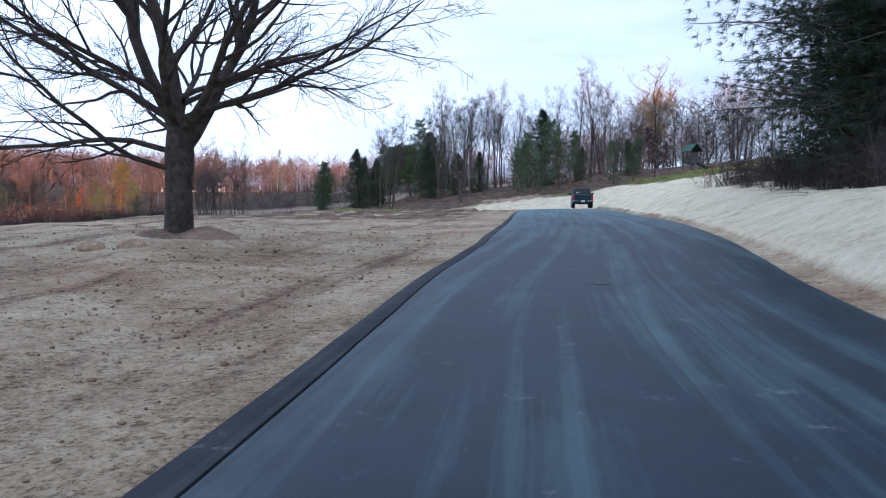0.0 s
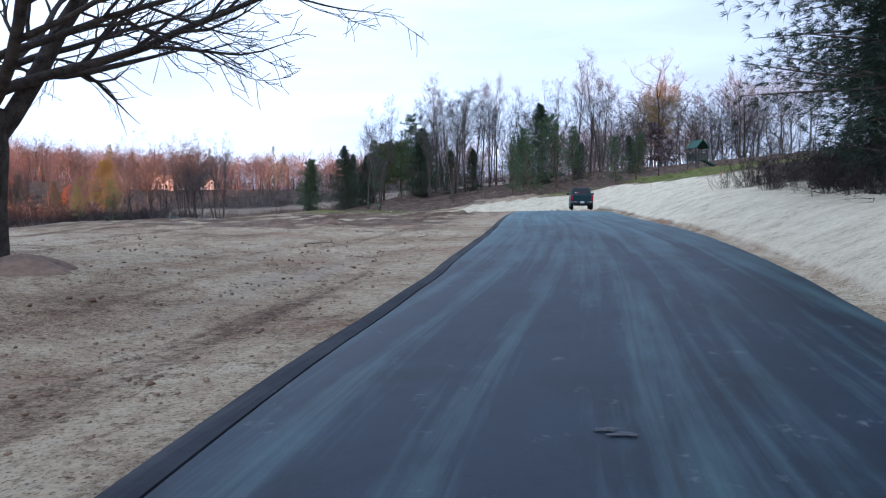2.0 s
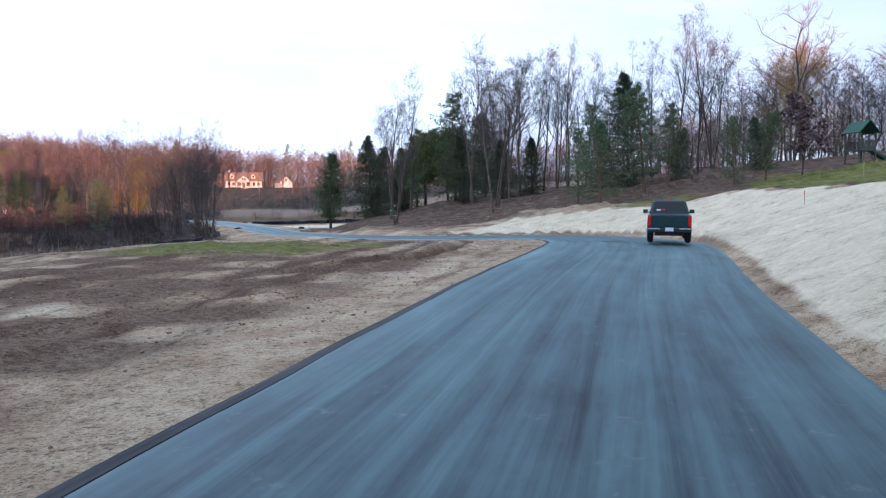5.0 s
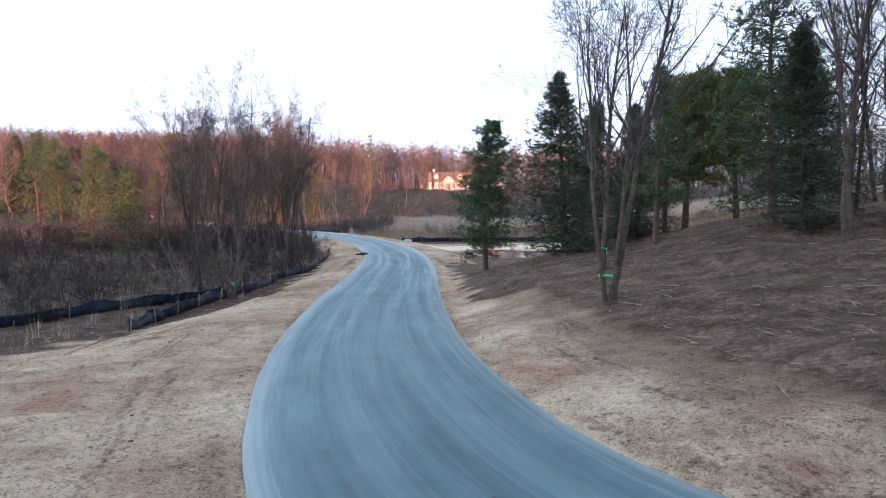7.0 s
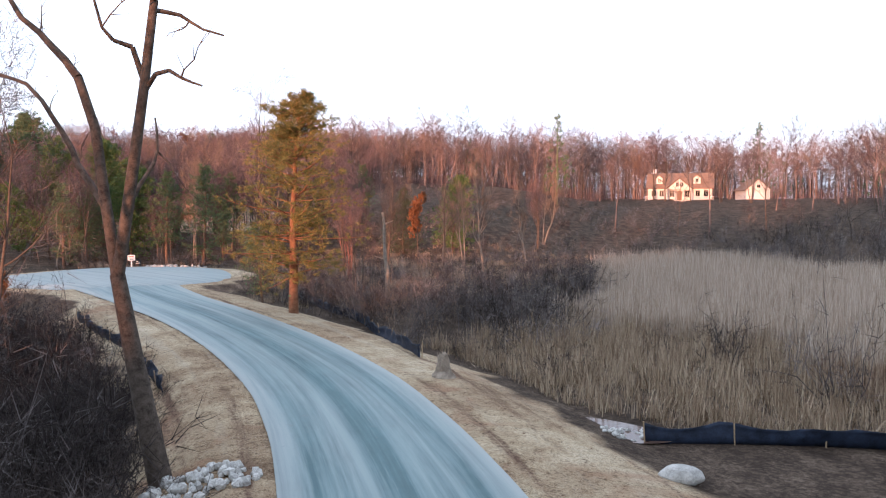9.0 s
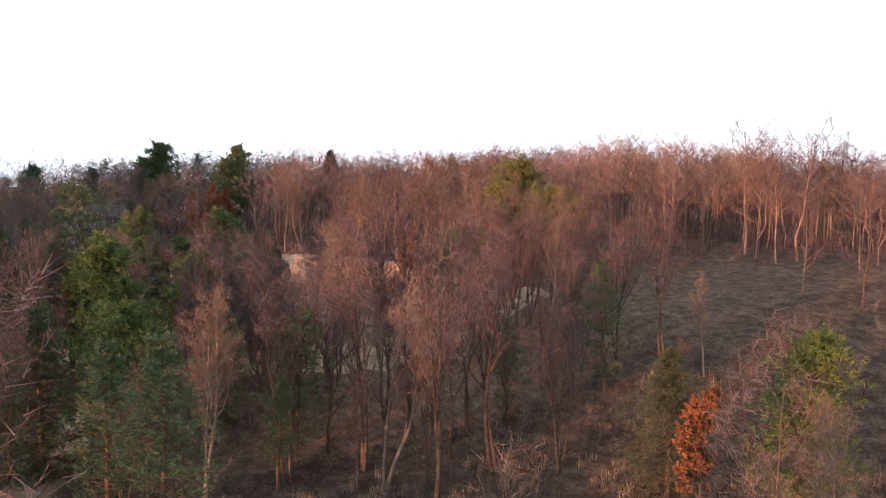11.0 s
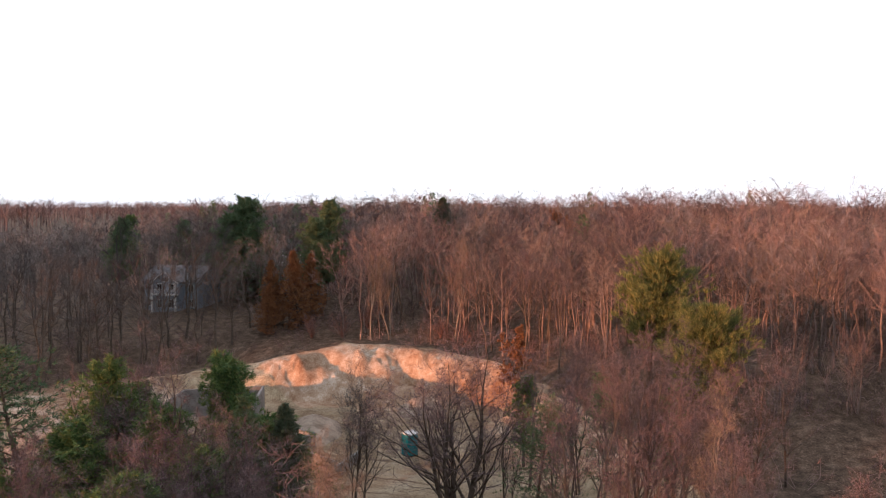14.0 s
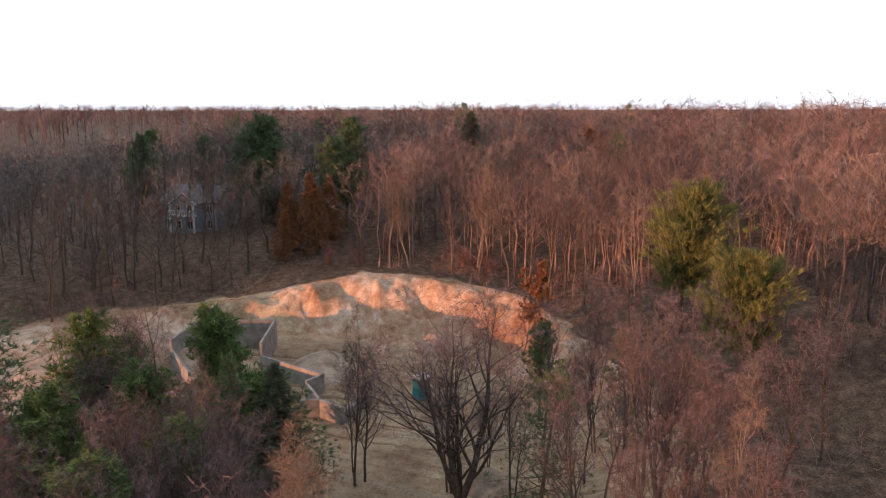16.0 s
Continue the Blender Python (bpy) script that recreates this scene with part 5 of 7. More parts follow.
for k, (mt, label) in enumerate(((M_WOOD, "dense bare deciduous woodland with reddish twigs"), (M_WOOD_GREY, "bare grey deciduous woodland"), (M_WOOD_PALE, "bare woodland of pale slender trees"), (M_BRUSH_GREY, "bare deciduous woodland with twigs toned down for shade"))):
    pts, c = near_pts[tone == k], close[tone == k]
    tall = rngw.uniform(8.5, 15, c.sum()) * low_wood(pts[c])
    scatter("woodland", [t[1] for t in SMALL], pts[c], tall, mt, label, "woodland", 42 + k)
    scatter("woodland", [t[0] for t in SMALL], pts[c], tall, M_BARK if k in (1, 3) else M_BARK_WOOD, "pinkish-grey trunks and limbs of the bare woodland", "woodland", 42 + k)
    scatter("woodland", MID, pts[~c], rngw.uniform(9, 16, (~c).sum()) * low_wood(pts[~c]), mt, label, "woodland", 52 + k, 1.2)
far_pts = sow(43, 3000, (-1500, 700, 250, 1700), lambda x, y: (np.hypot(x + 120, y - 300) > 260) * (np.abs(x + 60) < 0.9 * y + 200) * 0.9)
far2 = sow(44, 1900, (-1500, -380, -300, 600), lambda x, y: 0.9 + 0 * x)
far_pts = np.concatenate([far_pts, far2])
scatter("far_woodland", TINY, far_pts, rngw.uniform(13, 20, len(far_pts)), M_WOOD, "far bare woodland reaching to the horizon", "woodland", 45, 2.2)
pp = sow(46, 170, (-420, -25, 150, 470), wood_mask)
scatter("far_pines", SMALL_PINE, pp, rngw.uniform(9, 17, len(pp)), M_NEEDLE, "scattered green pines in the bare woodland", "pines", 47)


# ---- building blocks ----
def add_box(bm, x, y, z, sx, sy, sz, bevel=0.0, turn=None):
    """A box centred on x, y, z, with worn edges if bevel is set."""
    r = bmesh.ops.create_cube(bm, size=1.0, matrix=Matrix.Translation((x, y, z)) @ (turn or Matrix()) @ Matrix.Diagonal((sx, sy, sz, 1)))
    if bevel:
        es = list({e for v in r["verts"] for e in v.link_edges})
        bmesh.ops.bevel(bm, geom=es, offset=bevel, segments=2, profile=0.6, affect="EDGES")
    return bm


def box_of(x, y, z, sx, sy, sz, bevel=0.0, turn=None):
    return add_box(bmesh.new(), x, y, z, sx, sy, sz, bevel, turn)


def add_rod(bm, a, b, r0, r1=None, sides=8):
    a, b = Vector(a), Vector(b)
    m = Matrix.Translation((a + b) / 2) @ (b - a).to_track_quat("Z", "Y").to_matrix().to_4x4()
    bmesh.ops.create_cone(bm, cap_ends=True, segments=sides, radius1=r0, radius2=r0 if r1 is None else r1, depth=(b - a).length, matrix=m)
    return bm


def rod_of(a, b, r0, r1=None, sides=8):
    return add_rod(bmesh.new(), a, b, r0, r1, sides)


def prism_of(outline, y0, y1, bevel=0.0, axis="y"):
    """A shape drawn in x, z (or y, z for axis x), pulled from y0 to y1."""
    bm = bmesh.new()
    if axis == "y":
        vs = [bm.verts.new((x, y0, z)) for x, z in outline]
        step = Vector((0, y1 - y0, 0))
    else:
        vs = [bm.verts.new((y0, x, z)) for x, z in outline]
        step = Vector((y1 - y0, 0, 0))
    f = bm.faces.new(vs)
    r = bmesh.ops.extrude_face_region(bm, geom=[f])
    bmesh.ops.translate(bm, vec=step, verts=[v for v in r["geom"] if isinstance(v, bmesh.types.BMVert)])
    bmesh.ops.recalc_face_normals(bm, faces=bm.faces[:])
    if bevel:
        bmesh.ops.bevel(bm, geom=bm.edges[:], offset=bevel, segments=2, profile=0.6, affect="EDGES")
    return bm


def thing(name, x, y, label, category, turn=0.0, group="", z=None, sink=0.0):
    ob = new(name)
    ob.empty_display_size = 0.3
    ob.location = (x, y, (land1(x, y) if z is None else z) - sink)
    ob.rotation_euler = (0, 0, radians(turn))
    return tagged(ob, label, category, group)


def paint(name, col, rough=0.5, metal=0.0, spec=0.5, coat=0.0):
    dark = tuple(c * 0.82 for c in col)
    m = rough_material(name, dark, col, 2.5, 40, rough, 0.05, 0.003, 0.0, metal, spec)
    m.node_tree.nodes["Principled BSDF"].inputs["Coat Weight"].default_value = coat
    return m


def glass(name, col, rough=0.05):
    m, n, l, b = nodes_of(name)
    b.inputs["Base Color"].default_value = (*col, 1)
    b.inputs["Roughness"].default_value = rough
    b.inputs["Specular IOR Level"].default_value = 0.4
    return m


M_TRUCK = paint("blue_green_paint", (0.006, 0.036, 0.045), 0.35, 0.1, 0.4, 0.2)
M_TYRE = rough_material("tyre", (0.012, 0.012, 0.013), (0.03, 0.03, 0.032), 6, 60, 0.9)
M_RIM = paint("alloy", (0.45, 0.46, 0.48), 0.35, 0.9)
M_CHROME = paint("chrome", (0.75, 0.77, 0.8), 0.12, 1.0)
M_BLACK = paint("black_plastic", (0.02, 0.02, 0.022), 0.55)
M_DARKGLASS = glass("dark_glass", (0.006, 0.008, 0.009))
M_REDLAMP = glass("red_lamp", (0.45, 0.01, 0.015), 0.15)
M_WHITE = paint("white_paint", (0.78, 0.78, 0.77), 0.55)
M_BLUEBAR = paint("blue_ink", (0.12, 0.2, 0.5), 0.6)
M_REDBAR = paint("red_ink", (0.5, 0.05, 0.05), 0.6)
M_TEAL = paint("teal_plastic", (0.0, 0.21, 0.25), 0.45)
M_FABRIC = rough_material("silt_fabric", (0.010, 0.013, 0.022), (0.03, 0.042, 0.075), 3, 40, 0.5, 0.5, 0.02, 0, 0, 0.2)
M_STAKE = rough_material("stake_wood", (0.26, 0.18, 0.10), (0.5, 0.38, 0.24), 5, 40, 0.85)
M_STONE = rough_material("pale_stone", (0.30, 0.29, 0.27), (0.62, 0.61, 0.57), 4, 25, 0.9, 0.6, 0.02, 0.5)
M_CONCRETE = rough_material("concrete", (0.15, 0.15, 0.145), (0.31, 0.30, 0.285), 1.2, 18, 0.9, 0.3, 0.01)
M_SHINGLE = rough_material("roof_shingle", (0.17, 0.11, 0.08), (0.30, 0.20, 0.14), 2, 14, 0.9, 0.4, 0.02)
M_SHINGLE_GREY = rough_material("grey_shingle", (0.10, 0.10, 0.11), (0.18, 0.18, 0.19), 2, 14, 0.9, 0.4, 0.02)
M_SIDING = paint("white_siding", (0.74, 0.72, 0.68), 0.6)
M_SIDING_BLUE = paint("blue_grey_siding", (0.26, 0.31, 0.37), 0.6)
M_FORTWOOD = rough_material("stained_timber", (0.05, 0.06, 0.05), (0.13, 0.13, 0.11), 4, 30, 0.85)
M_GREEN = paint("green_canvas", (0.012, 0.075, 0.045), 0.6)
M_ORANGE = paint("orange_ribbon", (0.85, 0.16, 0.04), 0.6)
M_LIME = paint("green_ribbon", (0.08, 0.75, 0.2), 0.6)
M_DEADWOOD = rough_material("weathered_wood", (0.16, 0.13, 0.10), (0.40, 0.34, 0.27), 4, 30, 0.9)


# ---- the large tree by the start ----
def big_tree():
    x, y = -5.75, 16.35
    top = thing("bare_tree", x, y, "large bare maple with thick trunk and wide low limbs", "tree", 0, "", None, 0.1)
    top.scale = (0.78, 0.78, 0.78)
    rng = np.random.RandomState(3)
    trunk = [(0, 0, -0.2, 0.0, 0, 0.3, 0.50, 0.40), (0, 0, 0.3, 0.02, 0, 1.3, 0.40, 0.36), (0.02, 0, 1.3, 0.06, 0, 2.3, 0.36, 0.40), (0.06, 0, 2.3, 0.08, 0.02, 3.1, 0.40, 0.34)]
    segs, levs = [np.array(trunk)], [np.zeros(4)]
    # way round, lean from upright, length, thickness, height on the trunk
    limbs = [(80, 8, 11, 0.24, 2.9), (200, 14, 11, 0.20, 2.9), (5, 36, 10.5, 0.22, 2.3), (330, 55, 9.5, 0.14, 2.9), (20, 62, 9.0, 0.12, 3.3), (175, 52, 8.5, 0.12, 3.2), (185, 74, 8.0, 0.10, 2.4),
             (165, 66, 7.5, 0.10, 3.9), (275, 50, 8.5, 0.13, 3.0), (95, 48, 8.5, 0.12, 3.2), (240, 60, 7.5, 0.10, 3.6), (130, 60, 7.0, 0.09, 2.8), (350, 70, 8.0, 0.09, 3.9), (215, 70, 8.0, 0.09, 1.9), (60, 68, 7.5, 0.09, 3.7)]
    for i, (az, lean, ln, r, z) in enumerate(limbs):
        s, lv = grow(300 + i, ln, r * 0.92, levels=3, kids=(11, 5, 4), lean=0.10, spread=0.62, start=0.16, up=0.10, reach=0.42, droop=0.02)
        rot = np.array((Matrix.Rotation(radians(az), 3, "Z") @ Matrix.Rotation(radians(lean), 3, "Y")))
        o = np.array([0.06, 0.0, z])
        s[:, 0:3] = s[:, 0:3] @ rot.T + o
        s[:, 3:6] = s[:, 3:6] @ rot.T + o
        segs.append(s)
        levs.append(lv + 0.0)
    s, lv = np.concatenate(segs), np.concatenate(levs)
    a, b = tubes(s[lv == 0], 10), tubes(s[lv == 1], 6)
    v, f = join(a, b)
    tr = new("trunk", mesh_of("maple_trunk", v, f, M_BARK_DARK, True))
    tr.parent = top
    hi = s[lv > 1]
    hi[:, 6:8] = np.maximum(hi[:, 6:8], 0.007)
    v, f = tubes(hi, 3)
    cr = new("crown", mesh_of("maple_crown", v, f, M_BARK_DARK))
    cr.parent = top


big_tree()


# ---- the crooked tree by the road ----
def crooked_tree(x, y):
    t = thing("bare_tree", x, y, "tall gaunt tree with two crooked bare stems by the road", "tree", 40.5, "gaunt trees by the road", None, 0.1)
    rng = np.random.RandomState(12)
    # thickness at the foot and tip, then the line of the stem: across, along, up
    stems = [(0.27, 0.16, [(0.05, 0, -0.2), (-0.3, 0.05, 1.5), (-0.5, 0, 3.0), (-0.85, 0, 4.7)]),
             (0.125, 0.04, [(-0.85, 0, 4.6), (-1.2, 0.2, 6.6), (-1.75, 0.3, 8.9), (-2.6, 0.4, 9.9), (-3.2, 0.5, 10.7), (-3.5, 0.6, 12.0)]),
             (0.14, 0.05, [(-0.85, 0, 4.6), (-0.45, -0.2, 6.4), (-0.05, -0.3, 8.6), (0.22, -0.4, 10.4), (0.3, -0.3, 12.2), (0.5, -0.2, 13.8)]),
             (0.085, 0.03, [(-1.15, 0.2, 6.1), (-1.9, 0.6, 7.1), (-2.6, 0.9, 8.2), (-3.3, 1.1, 8.9), (-4.2, 1.3, 9.3)]),
             (0.065, 0.02, [(-0.05, -0.3, 8.7), (-0.26, -0.5, 9.4), (-0.75, -0.7, 9.8), (-1.0, -0.8, 10.9)]),
             (0.055, 0.02, [(-0.03, -0.3, 8.6), (0.3, -0.5, 8.9), (0.8, -0.6, 8.8), (1.3, -0.8, 8.6)]),
             (0.055, 0.02, [(0.2, -0.4, 10.2), (0.6, -0.1, 10.2), (1.1, 0.0, 9.9), (1.5, 0.1, 9.8)]),
             (0.055, 0.02, [(-0.5, 0.0, 6.3), (-0.3, 0.9, 7.4), (-0.5, 1.4, 8.2)])]
    main, thin = [], []
    for k, (r0, r1, pts) in enumerate(stems):
        line = spline(pts, 0.25)
        line[1:-1] += rng.normal(size=(len(line) - 2, 3)) * 0.03
        rad = np.linspace(r0, r1, len(line))
        main += [(*line[i], *line[i + 1], rad[i], rad[i + 1]) for i in range(len(line) - 1)]
        if k == 0:
            continue
        for i in range(3, len(line), 3):
            d = turned(line[i] - line[i - 1], rng.uniform(0.6, 1.1), rng)
            d = d / np.linalg.norm(d)
            p, ln = line[i], rng.uniform(0.4, 1.5)
            for j in range(4):
                d = d + rng.normal(size=3) * 0.25 + np.array([0, 0, 0.08])
                d = d / np.linalg.norm(d)
                q = p + d * ln / 4
                thin.append((*p, *q, 0.022 - 0.004 * j, 0.018 - 0.004 * j))
                e = q + turned(d, 0.7, rng) * ln * 0.3
                thin.append((*q, *e, 0.009, 0.004))
                p = q
    v, f = tubes(np.array(main), 9)
    new("trunk", mesh_of("crooked_trunk", v, f, M_BARK, True)).parent = t
    v, f = tubes(np.array(thin), 4)
    new("crown", mesh_of("crooked_crown", v, f, M_BARK)).parent = t


crooked_tree(-51.4, 141.7)


# ---- pickup truck ----
def wheel_at(truck, x, y):
    w = rod_of((x - 0.11, y, 0.36), (x + 0.11, y, 0.36), 0.36, sides=24)
    bmesh.ops.bevel(w, geom=[e for e in w.edges if abs(e.verts[0].co.x - e.verts[1].co.x) < 0.01], offset=0.04, segments=2, affect="EDGES")
    wh = part("wheel", w, M_TYRE, truck)
    sg = 1 if x > 0 else -1
    rim = rod_of((x + sg * 0.07, y, 0.36), (x + sg * 0.125, y, 0.36), 0.21, 0.19, 18)
    for k in range(5):
        a = k * 1.2566
        add_rod(rim, (x + sg * 0.12, y, 0.36), (x + sg * 0.13, y + 0.17 * math.cos(a), 0.36 + 0.17 * math.sin(a)), 0.03, 0.025, 6)
    part("rim", rim, M_RIM, wh, "alloy rim")


def pickup():
    t = thing("pickup_truck", 11.05, 59.4, "dark blue-green crew-cab pickup parked at the road edge", "truck", -8, z=0.95)
    t.scale = (1.0, 1.0, 1.07)
    body = prism_of([(-0.02, 0.5), (-0.02, 1.02), (1.5, 1.04), (1.52, 1.0), (4.55, 0.98), (4.74, 0.86), (4.76, 0.45), (4.1, 0.40), (0.2, 0.40)], -0.80, 0.80, 0.045, "x")
    part("body", body, M_TRUCK, t)
    part("bed_floor", box_of(0, 0.78, 1.035, 1.36, 1.38, 0.02), M_BLACK, t, "dark bed liner")
    cab = bmesh.new()
    lo = [(-0.78, 1.5, 1.0), (0.78, 1.5, 1.0), (0.78, 3.75, 0.99), (-0.78, 3.75, 0.99)]
    hi = [(-0.60, 1.72, 1.53), (0.60, 1.72, 1.53), (0.60, 2.95, 1.55), (-0.60, 2.95, 1.55)]
    vl, vh = [cab.verts.new(p) for p in lo], [cab.verts.new(p) for p in hi]
    cab.faces.new(vh)
    cab.faces.new(vl[::-1])
    for i in range(4):
        cab.faces.new([vl[i], vl[(i + 1) % 4], vh[(i + 1) % 4], vh[i]])
    bmesh.ops.recalc_face_normals(cab, faces=cab.faces[:])
    bmesh.ops.bevel(cab, geom=cab.edges[:], offset=0.05, segments=3, affect="EDGES")
    cb = part("cab", cab, M_TRUCK, t)

    def pane(name, pts, off):
        bm = bmesh.new()
        c = [Vector(p) for p in pts]
        n = (c[1] - c[0]).cross(c[2] - c[0]).normalized() * off
        bm.faces.new([bm.verts.new(p + n) for p in c])
        r = bmesh.ops.extrude_face_region(bm, geom=bm.faces[:])
        bmesh.ops.translate(bm, vec=n * 0.5, verts=[v for v in r["geom"] if isinstance(v, bmesh.types.BMVert)])
        bmesh.ops.recalc_face_normals(bm, faces=bm.faces[:])
        return part(name, bm, M_DARKGLASS, cb, "dark tinted glass")

    pane("rear_window", [(-0.64, 1.545, 1.1), (0.64, 1.545, 1.1), (0.54, 1.70, 1.46), (-0.54, 1.70, 1.46)], 0.012)
    for sg in (-1, 1):
        q = [(sg * 0.765, 1.8, 1.06), (sg * 0.765, 2.45, 1.06), (sg * 0.62, 2.42, 1.46), (sg * 0.63, 1.88, 1.46)]
        pane("side_window", q if sg > 0 else q[::-1], 0.012)
        q = [(sg * 0.765, 2.52, 1.06), (sg * 0.765, 3.35, 1.05), (sg * 0.63, 2.9, 1.45), (sg * 0.62, 2.5, 1.46)]
        pane("side_window", q if sg > 0 else q[::-1], 0.012)
    pane("windscreen", [(0.64, 3.62, 1.05), (-0.64, 3.62, 1.05), (-0.54, 3.02, 1.48), (0.54, 3.02, 1.48)], 0.012)
    part("tailgate", box_of(0, -0.035, 0.80, 1.28, 0.05, 0.44, 0.015), M_TRUCK, t)
    part("tailgate_handle", box_of(0, -0.068, 0.95, 0.2, 0.02, 0.06, 0.008), M_BLACK, t, "black tailgate handle")
    for sg in (-1, 1):
        part("tail_light", box_of(sg * 0.735, -0.04, 0.81, 0.12, 0.07, 0.36, 0.02), M_REDLAMP, t, "red tail light")
        part("headlight", box_of(sg * 0.6, 4.72, 0.78, 0.3, 0.08, 0.16, 0.02), M_RIM, t, "clear headlight")
        mir = part("mirror", box_of(sg * 0.93, 3.2, 1.10, 0.2, 0.08, 0.15, 0.03), M_TRUCK, t, "door mirror")
        part("mirror_arm", rod_of((sg * 0.76, 3.22, 1.06), (sg * 0.88, 3.2, 1.08), 0.02, sides=6), M_BLACK, mir)
        for y in (0.95, 3.95):
            arch = bmesh.new()
            for k in range(9):
                a0, a1 = math.pi * k / 9, math.pi * (k + 1) / 9
                add_rod(arch, (sg * 0.79, y + 0.44 * math.cos(a0), 0.38 + 0.44 * math.sin(a0)), (sg * 0.79, y + 0.44 * math.cos(a1), 0.38 + 0.44 * math.sin(a1)), 0.035, sides=6)
            part("wheel_arch", arch, M_TRUCK, t)
            wheel_at(t, sg * 0.70, y)
    bum = box_of(0, -0.10, 0.50, 1.56, 0.16, 0.15, 0.03)
    bp = part("rear_bumper", bum, M_BLACK, t, "black bumper with chrome ends")
    for sg in (-1, 1):
        part("bumper_trim", box_of(sg * 0.56, -0.185, 0.545, 0.42, 0.02, 0.05, 0.008), M_CHROME, bp, "chrome trim")
    part("number_plate", box_of(0, -0.19, 0.52, 0.29, 0.015, 0.14, 0.004), M_WHITE, bp, "white number plate")
    part("plate_bar", box_of(0, -0.20, 0.47, 0.27, 0.008, 0.02), M_BLUEBAR, bp, "blue plate strip")
    part("third_brake_light", box_of(0, 1.70, 1.52, 0.16, 0.05, 0.035, 0.008), M_REDLAMP, cb, "red brake light")
    st = part("window_sticker", box_of(-0.40, 1.555, 1.17, 0.16, 0.012, 0.09), M_WHITE, cb, "white sticker")
    part("window_sticker", box_of(-0.22, 1.56, 1.18, 0.14, 0.012, 0.09), M_REDBAR, cb, "red and white sticker")
    part("hitch", box_of(0, -0.18, 0.38, 0.08, 0.16, 0.06, 0.01), M_BLACK, t)
    part("underbody", box_of(0, 2.2, 0.36, 1.1, 4.2, 0.14, 0.02), M_BLACK, t)


pickup()


# ---- toilet cabin ----
def toilet_cabin():
    t = thing("portable_toilet", -155.2, 199.6, "teal plastic portable toilet with a white roof on the dug site", "toilet cabin", 24)
    b = part("cabin", box_of(0, 0, 1.0, 1.06, 1.06, 1.9, 0.03), M_TEAL, t)
    part("door", box_of(0, -0.545, 1.0, 0.78, 0.03, 1.7, 0.012), M_TEAL, t, "ribbed teal door")
    part("handle", box_of(0.3, -0.57, 1.0, 0.05, 0.03, 0.16, 0.008), M_BLACK, t)
    part("skid", box_of(0, 0, 0.03, 1.12, 1.12, 0.1, 0.02), M_BLACK, t)
    for sg in (-1, 1):
        for k in range(3):
            part("rib", box_of(sg * 0.54, -0.3 + 0.3 * k, 1.0, 0.025, 0.1, 1.7, 0.01), M_TEAL, b)
    roof = prism_of([(-0.57, 1.93), (-0.57, 2.0), (-0.3, 2.14), (0.3, 2.14), (0.57, 2.0), (0.57, 1.93)], -0.57, 0.57, 0.03)
    part("roof", roof, M_WHITE, t, "white domed roof")
    part("vent_pipe", rod_of((0.3, 0.35, 2.08), (0.3, 0.35, 2.3), 0.05), M_BLACK, t)


toilet_cabin()


# ---- houses ----
def window_in(house, x, y, z, w, h, facing=-1):
    f = part("window", box_of(x, y, z, w + 0.16, 0.06, h + 0.16, 0.01), M_WHITE, house, "white framed window")
    part("pane", box_of(x, y + facing * 0.035, z, w, 0.02, h), M_DARKGLASS, f)
    part("glazing_bar", box_of(x, y + facing * 0.05, z, 0.05, 0.02, h), M_WHITE, f)


def roof_of(house, w, d, z0, z1, over, mat, y=0.0):
    """A gable roof, ridge along x."""
    for sg in (-1, 1):
        run, rise = d / 2 + over, z1 - z0
        sl = math.atan2(rise, d / 2)
        ln = run / math.cos(sl)
        cy, cz = y + sg * run / 2, z1 - run / 2 * math.tan(sl) + 0.08
        part("roof", box_of(0, cy, cz, w + 2 * over, ln, 0.14, 0.01, Matrix.Rotation(-sg * sl, 4, "X")), mat, house, "brown shingle roof slope")


